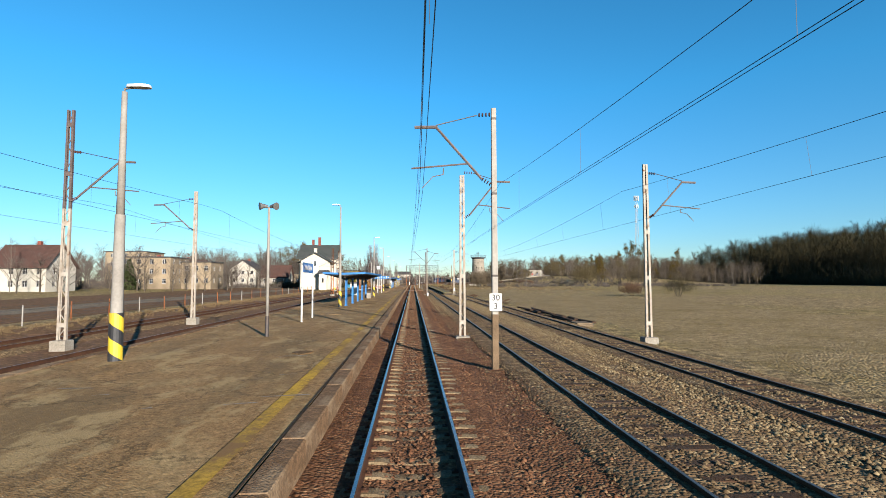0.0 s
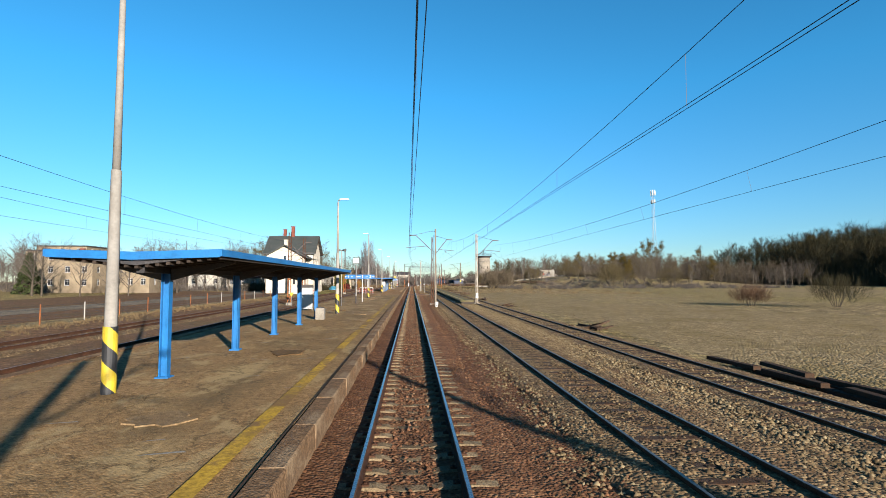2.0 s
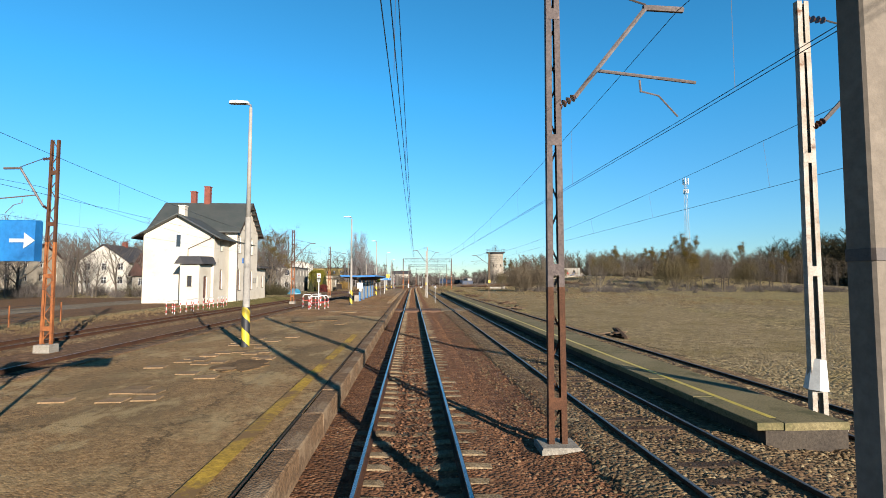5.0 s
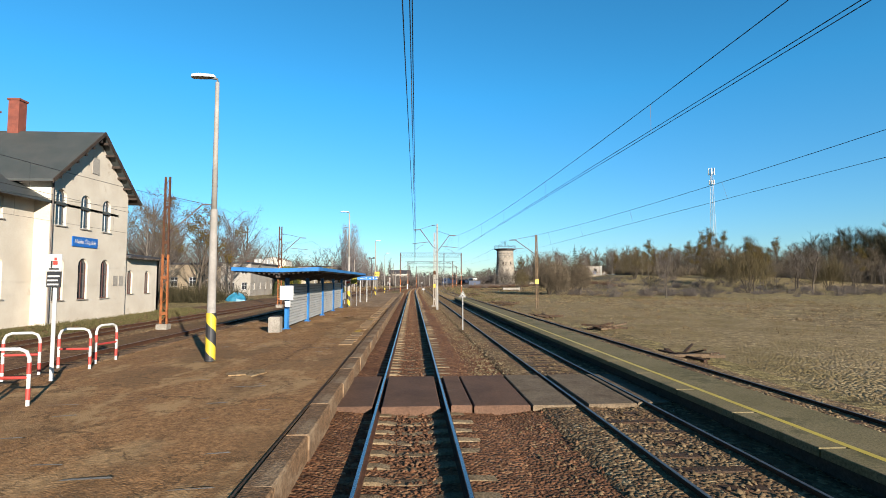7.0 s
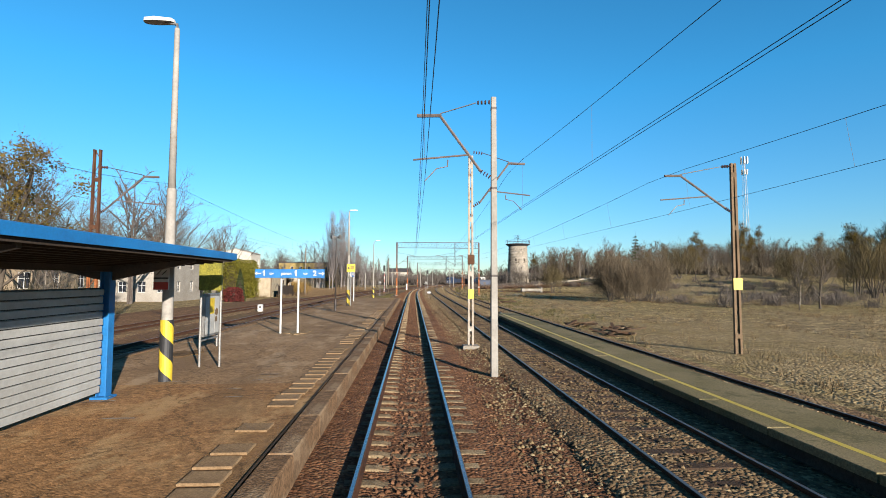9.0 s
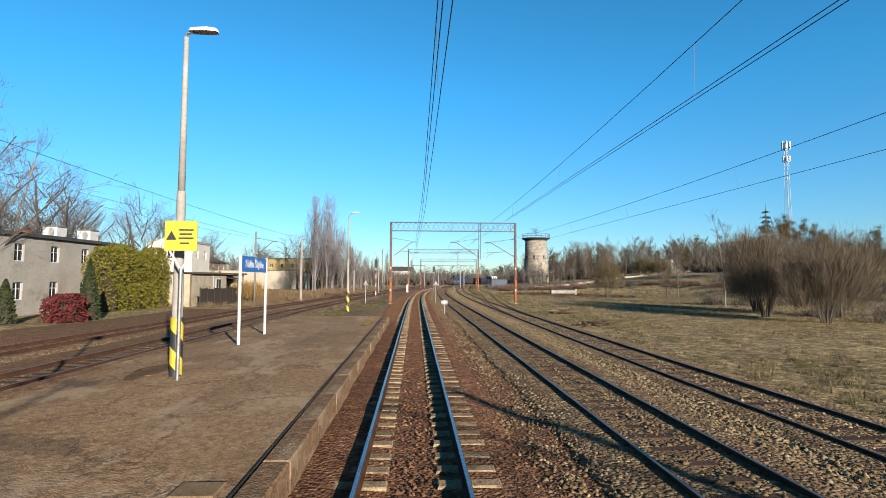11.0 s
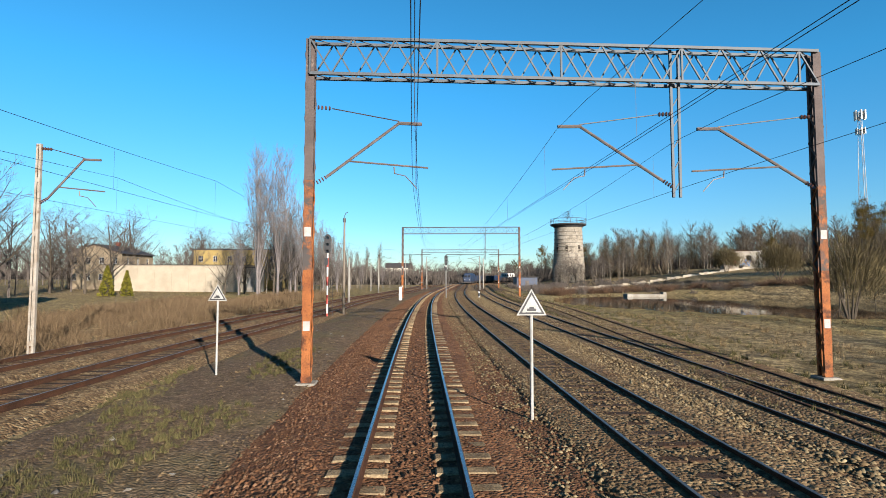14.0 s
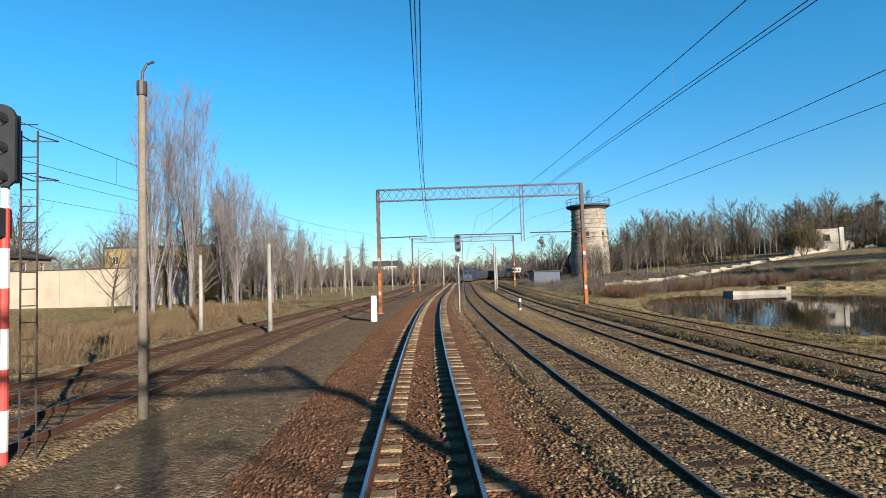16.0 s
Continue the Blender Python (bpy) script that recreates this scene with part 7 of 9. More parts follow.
for i in range(5):
    yy = 442.5 + i * 13.5
    xx, tt = vehicle_frame(yy)
    wg = thing("freight_wagon", "dark open freight wagon standing on the curve", "freight wagon", "wagons of the parked train", (xx, yy, 0), tt)
    part("tub", Shape().box(-1.45, 1.45, 0, 12, 1.1, 3.1, 0.05), TRAIN_BLUE if i % 2 == 0 else DARK_STEEL, wg)
    part("underframe", Shape().box(-1.2, 1.2, 0.2, 11.8, 0.6, 1.1), DARK_STEEL, wg)
    for j in range(7):
        part("stake", Shape().box(1.45, 1.53, 0.6 + 1.75 * j, 0.75 + 1.75 * j, 1.1, 3.1), DARK_STEEL, wg)
        part("stake", Shape().box(-1.53, -1.45, 0.6 + 1.75 * j, 0.75 + 1.75 * j, 1.1, 3.1), DARK_STEEL, wg)
    for y in (2, 10):
        part("wheelset", Shape().rod((-0.85, y, 0.45), (0.85, y, 0.45), 0.45, None, 12), DARK_STEEL, wg)
hut = thing("lineside_hut", "dark flat-roofed lineside hut", "hut", at=(32.5, 391, -0.6))
part("body", Shape().box(-3, 3, -2.5, 2.5, 0, 3.0), TRAIN_BLUE, hut)
part("roof", Shape().box(-3.3, 3.3, -2.8, 2.8, 3.0, 3.25), ROOF_DARK, hut)
part("door", Shape().box(-0.5, 0.5, -2.56, -2.5, 0, 2.1), DARK_STEEL, hut)

far_board = thing("white_board", "long white board with dark marks on posts beside the parked train", "sign", at=(40.3, 461, -0.5))
part("board", Shape().box(-2.9, 2.9, -0.05, 0.05, 2.8, 4.5), WHITE, far_board)
for x, w_ in ((-2.4, 0.6), (-1.5, 0.6), (-0.5, 0.8), (0.8, 0.5), (1.7, 0.7)):
    part("mark", Shape().box(x, x + w_, -0.06, -0.052, 3.2, 4.1), DARK_STEEL, far_board)
for x in (-2.5, 2.5):
    part("post", Shape().rod((x, 0.1, -0.3), (x, 0.1, 4.4), 0.09, None, 6), STEEL, far_board)

# ---------------------------------------------------------------- bits beside the track
def timber_pile(x, y, turn, n, label):
    t = thing("timber_pile", label, "timber pile", "heaps beside the siding", (x, y, -0.45), turn)
    rnd = random.Random(int(x * 10 + y))
    for i in range(n + 4):
        L_, w_, h_ = rnd.uniform(0.5, 1.3), rnd.uniform(0.05, 0.12), rnd.uniform(0.05, 0.13)
        lean = rnd.uniform(-5, 5) if i % 4 else rnd.choice((-14, 14))
        split_ = rnd.uniform(0.6, 1.0)
        beam = Shape().loft([[(u, -w_ * k, 0), (u, w_ * k, 0), (u, w_ * k, h_ * k), (u, -w_ * k * 0.9, h_ * k)] for u, k in ((-L_, 0.9), (-L_ * 0.4, 1.0), (L_ * 0.5, 0.97), (L_, split_))])
        ob = part("beam", beam, (WOOD_SLEEPER, TIMBER, WOOD_SLEEPER)[i % 3], t)
        ob.matrix_basis = pose(rnd.uniform(-0.9, 0.9), rnd.uniform(-0.5, 0.5), 0.04 + 0.06 * (i // 4), rnd.uniform(-6, 6), lean, rnd.uniform(-85, 85))
for x, y, n in ((11.5, 67.5, 9), (11.0, 96.3, 7), (10.7, 143.6, 10), (11.3, 117, 6), (11.9, 188, 6), (11.6, 193.5, 6), (13.0, 190.3, 6), (11.5, 167, 4), (12.5, 156.2, 8), (12.5, 228, 6), (13.4, 240, 5)):
    timber_pile(x, y, 20, n, "loose heap of old timber sleepers")
row = thing("sleeper_stack", "long low row of dark old sleepers beside the siding", "timber stack", at=(11.9, 36, -0.45))
for i in range(26):
    ob = part("sleeper", Shape().box(-0.14, 0.14, -1.2, 1.2, 0, 0.13, 0.02), WOOD_SLEEPER, row)
    ob.matrix_basis = pose(0.45 * math.sin(i * 1.7), 0.72 * i - 1, 0.02 + 0.13 * (i % 2), 0, 0, 6 * math.sin(i * 2.1))
plate = thing("concrete_slab_stack", "two flat pale concrete slabs lying beside the siding", "slab", at=(11.2, 33.6, -0.4))
part("slab", Shape().box(-0.55, 0.55, -0.9, 0.9, 0.05, 0.17, 0.02), SLAB, plate)
part("slab", Shape().box(-0.45, 0.6, -0.7, 1.0, 0.174, 0.27, 0.02), SLAB, plate)

tarp = thing("covered_heap", "heap under a turquoise tarpaulin beside the far track", "tarpaulin", at=(-24.6, 197.0, ground_z(-24.6, 197.0)))
part("cover", Shape().loft([[(k * math.cos(2 * math.pi * i / 14) * (1 + 0.12 * math.sin(3 * i)), 0.7 * k * math.sin(2 * math.pi * i / 14), z * (1 + 0.25 * math.sin(1.3 * i)) + 0.1 * math.sin(5 * i + z * 4)) for i in range(14)] for z, k in ((-0.1, 1.35), (0.35, 1.3), (0.7, 0.9), (0.95, 0.35))]), TARP, tarp, "creased turquoise tarpaulin")

wire_fence = thing("wire_fence", "old post and wire fence with rusty posts beyond the far track", "fence", at=(0, 0, 0))
for i in range(24):
    y = 20 + i * 4.6
    z = ground_z(-24.5, y)
    part("post", Shape().rod((-24.5, y, z - 0.2), (-24.5, y, z + 1.35), 0.05, 0.04, 6), ORANGE_STEEL if i % 3 else CONCRETE_POLE, wire_fence)
for k in range(6):
    part("strand", Shape().path([(-24.5, 20 + i * 4.6, ground_z(-24.5, 20 + i * 4.6) + 0.15 + 0.22 * k) for i in range(24)], 0.01, 3), DARK_STEEL, wire_fence)

# ---------------------------------------------------------------- trees
def grow(seed, height, spread, trunk_r, narrow, sides, twig_w, limbs_n, fine):
    """A bare tree: limbs as tapered tubes, each with many fine forking twigs."""
    rnd = random.Random(seed)
    limbs, twigs = Shape(), Shape()
    def twig(p, d, length, w_, level):
        q = p + d * length
        u = d.cross(Vector((rnd.uniform(-1, 1), rnd.uniform(-1, 1), rnd.uniform(-1, 1))))
        if u.length < 1e-4:
            return
        u = u.normalized() * w_
        twigs.quad(p - u, p + u, q + u * 0.55, q - u * 0.55)
        if level < 2:
            for _ in range(fine if level == 0 else 2):
                o = p + d * length * rnd.uniform(0.3, 1.0)
                nd = (d + Vector((rnd.gauss(0, 0.5), rnd.gauss(0, 0.5), rnd.gauss(0.12 + 0.3 * narrow, 0.35)))).normalized()
                twig(o, nd, length * rnd.uniform(0.45, 0.75), w_ * 0.62, level + 1)
    def limb(p, d, length, r, level):
        k = 5 if level == 0 else 3
        for i in range(k):
            q = p + d * (length / k)
            r2 = r * (0.72 if level else 0.8)
            limbs.rod(p, q, r, r2, sides if level == 0 else 5, False)
            if level == 1:
                for _ in range(3):
                    nd = (d + Vector((rnd.gauss(0, 0.75), rnd.gauss(0, 0.75), rnd.gauss(0.2, 0.4))) * (1.0 - 0.45 * narrow)).normalized()
                    twig(p + (q - p) * rnd.random(), nd, length * rnd.uniform(0.22, 0.42), twig_w, 0)
            d = (d + Vector((rnd.gauss(0, 0.05), rnd.gauss(0, 0.05), 0)) * (1 if level == 0 else 3) + Vector((0, 0, 0.08 * level * (1 + 2 * narrow)))).normalized()
            p, r = q, r2
        return p, d, r
    top, d, r = limb(Vector((0, 0, -0.4)), Vector((0, 0, 1)), height * 0.86, trunk_r, 0)
    for _ in range(5):
        twig(top, (d + Vector((rnd.gauss(0, 0.3), rnd.gauss(0, 0.3), 0))).normalized(), height * 0.12, twig_w, 0)
    for i in range(limbs_n):
        f = 0.16 + 0.78 * (i + rnd.random()) / limbs_n
        a = i * 2.4 + rnd.uniform(-0.5, 0.5)
        up = 0.55 + 1.6 * narrow + 0.5 * f
        nd = Vector((math.cos(a), math.sin(a), up)).normalized()
        L_ = height * spread * (0.62 - 0.42 * f) * rnd.uniform(0.75, 1.15)
        limb(Vector((0, 0, height * 0.86 * f)), nd, L_, trunk_r * (0.5 - 0.32 * f), 1)
    return limbs, twigs


def tree_proto(name, label, seed, height, spread, trunk_r, narrow, bark, twig_mat, leaves=0):
    limbs, twigs = grow(seed, height, spread, trunk_r, narrow, 8, 0.011 + height * 0.0005, 10 + int(height * (0.9 if narrow > 0.6 else 0.45)), 4)
    t = thing(name, label, "tree", "lineside trees")
    part("trunk", limbs, bark, t, smooth=True)
    part("crown", twigs, twig_mat, t, "bare twiggy crown")
    if leaves:
        rnd = random.Random(seed + 9)
        s = Shape()
        pts = [v for v in twigs.v[::7] if v[2] > height * 0.35]
        for c in range(leaves):
            cx, cy, cz = rnd.choice(pts)
            for _ in range(150):
                o = Vector((rnd.gauss(0, 0.55), rnd.gauss(0, 0.55), rnd.gauss(0, 0.5)))
                q = Vector((cx, cy, cz)) + o
                a, b = Vector((rnd.uniform(-1, 1), rnd.uniform(-1, 1), rnd.uniform(-1, 1))) * 0.13, Vector((rnd.uniform(-1, 1), rnd.uniform(-1, 1), rnd.uniform(-1, 1))) * 0.13
                s.quad(q - a, q + b, q + a, q - b)
        part("leaf_clump", s, LEAF_DRY, t, "clumps of old ochre leaves")
    return t


proto = {
    "spread_a": tree_proto("bare_tree", "bare spreading deciduous tree in winter", 3, 15, 0.95, 0.28, 0.1, BARK, TWIG),
    "spread_b": tree_proto("bare_tree", "bare spreading deciduous tree in winter", 8, 13, 1.0, 0.24, 0.15, BARK, TWIG),
    "poplar": tree_proto("bare_poplar", "tall narrow bare poplar in winter", 21, 26, 0.5, 0.28, 0.9, BARK_PALE, TWIG),
    "birch": tree_proto("bare_birch", "slim pale birch without leaves", 33, 15, 0.55, 0.13, 0.45, BARK_PALE, TWIG),
    "ochre": tree_proto("mistletoe_tree", "bare tree hung with ochre leaf clumps", 55, 19, 0.9, 0.32, 0.2, BARK, TWIG, leaves=26),
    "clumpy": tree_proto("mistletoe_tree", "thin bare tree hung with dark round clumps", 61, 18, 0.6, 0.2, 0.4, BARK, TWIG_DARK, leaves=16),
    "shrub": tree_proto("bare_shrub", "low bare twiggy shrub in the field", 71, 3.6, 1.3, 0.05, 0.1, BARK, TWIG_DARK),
}
def fan_poplar(seed, h, stems, lean):
    """Many steep leaders from a short trunk, thick with upright twigs: a tall rounded fan."""
    rnd = random.Random(seed)
    t = thing("bare_poplar", "tall pale grey bare poplar with a dense fan of upright twigs", "tree", "lineside trees")
    limbs, twigs = Shape(), Shape()
    def twig(p, d, length, w_, level):
        u = d.cross(Vector((rnd.uniform(-1, 1), rnd.uniform(-1, 1), rnd.uniform(-1, 1)))).normalized() * w_
        q = p + d * length
        twigs.quad(p - u, p + u, q + u * 0.4, q - u * 0.4)
        if level < 2:
            for _ in range(3):
                nd = (d + Vector((rnd.gauss(0, 0.3), rnd.gauss(0, 0.3), rnd.gauss(0.2, 0.2)))).normalized()
                twig(p + d * length * rnd.uniform(0.25, 0.95), nd, length * rnd.uniform(0.4, 0.7), w_ * 0.7, level + 1)
    limbs.rod((0, 0, -0.4), (0, 0, h * 0.25), 0.26, 0.16, 9, False)
    for i in range(stems):
        f = i / stems
        a = i * 2.4 + rnd.uniform(-0.3, 0.3)
        tilt = lean * (0.15 + 0.85 * rnd.random())
        p = Vector((0, 0, h * (0.06 + 0.24 * f)))
        d = Vector((math.cos(a) * tilt * 1.8, math.sin(a) * tilt * 1.8, 1)).normalized()
        length = (h - p.z) * (1.0 - 0.35 * tilt / lean * rnd.uniform(0.6, 1.2))
        r = 0.1 * rnd.uniform(0.8, 1.15)
        for k in range(7):
            q = p + d * length / 7
            limbs.rod(p, q, r, r * 0.76, 6, False)
            if k > 0:
                for _ in range(3 + k):
                    b = rnd.uniform(0, 6.28)
                    nd = Vector((math.cos(b) * 0.36, math.sin(b) * 0.36, rnd.uniform(0.7, 1.1))).normalized()
                    twig(p + (q - p) * rnd.random(), nd, rnd.uniform(1.3, 2.6), 0.018, 0)
            p, r = q, r * 0.76
            d = (d + Vector((rnd.gauss(0, 0.03), rnd.gauss(0, 0.03), 0.05))).normalized()
    part("trunk", limbs, TWIG_PALE, t, smooth=True)
    part("crown", twigs, TWIG_PALE, t, "dense pale upright twigs")
    return t


proto["fan_a"] = fan_poplar(7, 26.0, 13, 0.17)
proto["fan_b"] = fan_poplar(11, 22.0, 10, 0.21)
used = {}
def plant(kind, x, y, k=1.0, turn=None, sink=0.0):
    p = proto[kind]
    if turn is None:
        turn = (x * 37.7 + y * 11.3) % 360
    m_ = pose(x, y, ground_z(x, y) - sink, 0, 0, turn)
    if kind not in used:
        used[kind] = True
        p.matrix_basis = m_ @ Matrix.Scale(k, 4)
        return p
    q = copy_thing(p, m_)
    q.scale = (k, k, k)
    return q


# behind the station and along the yard
for kind, x, y, k in (("spread_a", -62, 216, 1.15), ("spread_a", -33.5, 192, 1.0), ("ochre", -29.8, 197.5, 0.72), ("spread_b", -37, 187, 1.1), ("birch", -34.5, 197, 0.9), ("spread_b", -52, 228, 1.2), ("spread_a", -44, 240, 1.1), ("spread_b", -36, 262, 1.1), ("spread_a", -30, 186, 0.75), ("birch", -29, 181, 0.8),
                      ("spread_b", -73, 182, 1.1), ("spread_a", -66, 178, 0.9), ("spread_b", -92, 175, 1.0), ("spread_a", -78, 144, 0.75), ("birch", -64, 150, 0.8), ("spread_b", -50, 178, 0.8),
                      ("spread_a", -70, 108, 0.7), ("birch", -84, 112, 0.8), ("spread_b", -98, 140, 1.0), ("ochre", -50, 226, 1.05), ("spread_a", -58, 232, 1.2), ("spread_b", -66, 240, 1.3),
                      ("spread_b", -62, 280, 1.1), ("birch", -55, 282, 1.0), ("spread_a", -70, 300, 1.2), 
                      ("spread_a", -100, 206, 0.9), ("birch", -76, 205, 0.9), ("spread_b", -46, 212, 0.9)):
    plant(kind, x, y, k)
for i in range(20):
    x, y = -76 + (i * 17.3) % 46, 222 + (i * 29.7) % 68
    if x < -50 or y < 262:
        plant(("spread_a", "spread_b", "birch", "spread_a")[i % 4], x, y, 1.0 + 0.07 * (i % 6))
for x, y, k in ((-66, 296, 1.5), (-72, 304, 1.6), (-60, 318, 1.45), (-78, 290, 1.5), (-70, 320, 1.5), (-84, 300, 1.5), (-90, 285, 1.4), (-58, 312, 1.35)):
    plant("spread_a" if int(x) % 2 else "spread_b", x, y, k)
for i in range(9):
    plant("birch" if i % 2 else "spread_b", -48 + 2.7 * i, 196 + (i * 5.3) % 8, 0.4 + 0.05 * (i % 4))
for i in range(26):
    plant("birch", 64 + (i * 17.3) % 70, 396 + (i * 7.7) % 34, 0.75 + 0.08 * (i % 6))
for i in range(22):
    plant(("birch", "spread_b", "clumpy", "spread_a")[i % 4], 100 + (i * 11.3) % 34, 340 + (i * 17.9) % 62, 0.6 + 0.07 * (i % 5))
random.seed(46)
for i in range(40):
    plant(("spread_b", "spread_a", "birch", "clumpy")[i % 4], random.uniform(92, 190), random.uniform(236, 330), random.uniform(0.5, 0.95))
random.seed(45)
for i in range(46):
    plant(("spread_a", "spread_b", "birch", "spread_b")[i % 4], random.uniform(-104, -44), random.uniform(128, 202), random.uniform(0.42, 0.8))
for i in range(14):
    plant(("spread_a", "spread_b")[i % 2], random.uniform(-110, -72), random.uniform(96, 128), random.uniform(0.4, 0.7))
SKYLINE = [(-60, 16), (-40, 17), (-31, 18), (-27, 22.5), (-24, 18.5), (-19, 13), (-13, 8.5), (0, 5.5)]      # the wood falls away towards the curve
for kind, x, y, k in (("spread_a", -45, 392, 1.4), ("spread_b", -41, 395, 1.5), ("spread_a", -49.5, 394, 1.3)):
    plant(kind, x, y, k)
for x, y, k in ((-27.0, 333, 1.0), (-24.6, 337, 1.04), (-29.6, 343, 0.86)):
    plant("fan_a", x, y, k)
for x, y, k in ((-32.5, 340, 0.6), (-21.2, 343, 0.74), (-25.4, 350, 0.95), (-19.0, 352, 0.62), (-17.6, 362, 0.5), (-33.0, 372, 0.9)):
    plant("fan_b", x, y, k)
random.seed(44)
for i in range(9):
    x = random.uniform(-38, -19)
    plant(("poplar", "fan_b", "birch")[i % 3], x, random.uniform(362, 420), lerp_table(SKYLINE, x) / (26, 22, 15)[i % 3] * random.uniform(0.75, 1.0))
for i in range(16):
    plant(("spread_a", "spread_b")[i % 2], random.uniform(-82, -50), random.uniform(340, 410), random.uniform(0.9, 1.35))
random.seed(12)
for i in range(11):
    plant(("spread_b", "birch", "spread_a")[i % 3], -35 + (i * 13.7) % 17, 340 + (i * 23.1) % 60, 0.72 + 0.06 * (i % 6))
for i in range(14):
    x = -26 + 1.25 * i + random.uniform(-3, 3)
    plant("poplar" if i % 2 else "fan_b", x, 356 + i * 4.2 + random.uniform(-5, 5), lerp_table(SKYLINE, x) / (26 if i % 2 else 22) * random.uniform(0.8, 1.05))
for i in range(34):
    plant(random.choice(["birch", "poplar", "spread_b", "birch"]), -26 + i * 0.75 + random.uniform(-5, 5), 384 + i * 6 + random.uniform(-5, 5), random.uniform(0.42, 0.72))
for i in range(16):
    plant(random.choice(["birch", "spread_b", "birch"]), -33 + i * 0.7 + random.uniform(-3, 3), 345 + i * 3.5 + random.uniform(-3, 3), random.uniform(0.5, 0.85))
# right-hand side
for kind, x, y, k in (("birch", 37.5, 253, 0.78), ("spread_b", 46, 214, 0.55), ("birch", 50, 222, 0.5), ("shrub", 42, 212, 1.2),
                      ("spread_b", 60, 312, 0.55), ("shrub", 54, 300, 1.2), ("spread_a", 72, 330, 0.6), ("birch", 66, 318, 0.7), ("shrub", 44, 262, 1.0), ("clumpy", 205, 462, 1.7), ("clumpy", 196, 455, 1.5),
                      ("clumpy", 216, 466, 1.6), ("clumpy", 150, 455, 1.1), ("clumpy", 165, 440, 1.1), ("clumpy", 178, 430, 1.2), ("clumpy", 100, 640, 1.3), ("clumpy", 235, 440, 1.3), ("birch", 126, 404, 1.0),
                      ("clumpy", 70, 450, 0.8), ("birch", 71, 434, 0.9), ("birch", 76, 430, 1.0), ("birch", 82, 436, 0.9), ("birch", 88, 428, 1.0), ("birch", 95, 436, 1.0), ("birch", 101, 432, 0.9)):
    plant(kind, x, y, k)


for i in range(9):
    plant(("birch", "spread_b", "birch")[i % 3], 45 + (i * 7.3) % 18, 402 + (i * 3.7) % 8, 0.5 + 0.06 * (i % 4))
random.seed(48)
for i in range(16):
    plant(("birch", "spread_b", "birch")[i % 3], random.uniform(44, 66), random.uniform(396, 409), random.uniform(0.42, 0.75))


top_bush = copy_thing(proto["shrub"], pose(53.8, 419.4, 20.9))
top_bush.scale = (1.3, 1.3, 1.3)
tagged(top_bush, "small bare shrub growing on the tower top", "shrub")


def stamp(name, protos, places, mat, label, category, kind="stuff"):
    """Many plants joined into one mesh."""
    vs, fs, base = [], [], 0
    for i, (x, y, z, k, a) in enumerate(places):
        v, f = protos[i % len(protos)]
        c, s_ = math.cos(a) * k, math.sin(a) * k
        q = np.empty_like(v)
        q[:, 0] = v[:, 0] * c - v[:, 1] * s_ + x
        q[:, 1] = v[:, 0] * s_ + v[:, 1] * c + y
        q[:, 2] = v[:, 2] * k + z
        vs.append(q)
        fs.append(f + base)
        base += len(v)
    V, F = np.concatenate(vs), np.concatenate(fs)
    me = bpy.data.meshes.new(name)
    me.vertices.add(len(V))
    me.vertices.foreach_set("co", V.astype(np.float32).ravel())
    n = F.shape[1]
    me.loops.add(F.size)
    me.loops.foreach_set("vertex_index", F.astype(np.int32).ravel())
    me.polygons.add(len(F))
    me.polygons.foreach_set("loop_start", np.arange(0, F.size, n, dtype=np.int32))
    me.update(calc_edges=True)
    me.materials.append(mat)
    return tagged(new(name, me), label, category, "", kind)


def wood_tree(seed, height=20.0, limbs=16, twigs=110, narrow=0.5, w_=0.09):
    rnd = random.Random(seed)
    v, f = [], []
    def strip(a, b, r0, r1):
        d = (b - a).normalized()
        u = d.cross(Vector((rnd.uniform(-1, 1), rnd.uniform(-1, 1), 0.3))).normalized()
        for u_ in (u, d.cross(u)):
            k = len(v)
            v.extend([tuple(a - u_ * r0), tuple(a + u_ * r0), tuple(b + u_ * r1), tuple(b - u_ * r1)])
            f.append((k, k + 1, k + 2, k + 3))
    strip(Vector((0, 0, -0.5)), Vector((rnd.uniform(-0.5, 0.5), rnd.uniform(-0.5, 0.5), height * 0.9)), 0.22, 0.05)
    ends = []
    for i in range(limbs):
        z = height * rnd.uniform(0.2, 0.85)
        a = rnd.uniform(0, 2 * math.pi)
        L_ = (height - z) * rnd.uniform(0.3, 0.7) + 1.6
        d = Vector((math.cos(a) * (1 - narrow), math.sin(a) * (1 - narrow), rnd.uniform(0.5, 1.1))).normalized()
        p = Vector((0, 0, z))
        q = p + d * L_
        strip(p, q, 0.09, 0.04)
        ends.append((p, q))
    for i in range(twigs):
        p, q = rnd.choice(ends)
        o = p + (q - p) * rnd.uniform(0.25, 1.0)
        d = Vector((rnd.uniform(-1, 1), rnd.uniform(-1, 1), rnd.uniform(-0.1, 1.2))).normalized()
        b = o + d * rnd.uniform(0.8, 2.2)
        k = len(v)
        u = d.cross(Vector((rnd.uniform(-1, 1), rnd.uniform(-1, 1), rnd.uniform(-1, 1)))).normalized() * (w_ * 0.5)
        v.extend([tuple(o - u), tuple(o + u), tuple(b + u * 0.4), tuple(b - u * 0.4)])
        f.append((k, k + 1, k + 2, k + 3))
    return np.array(v), np.array(f)


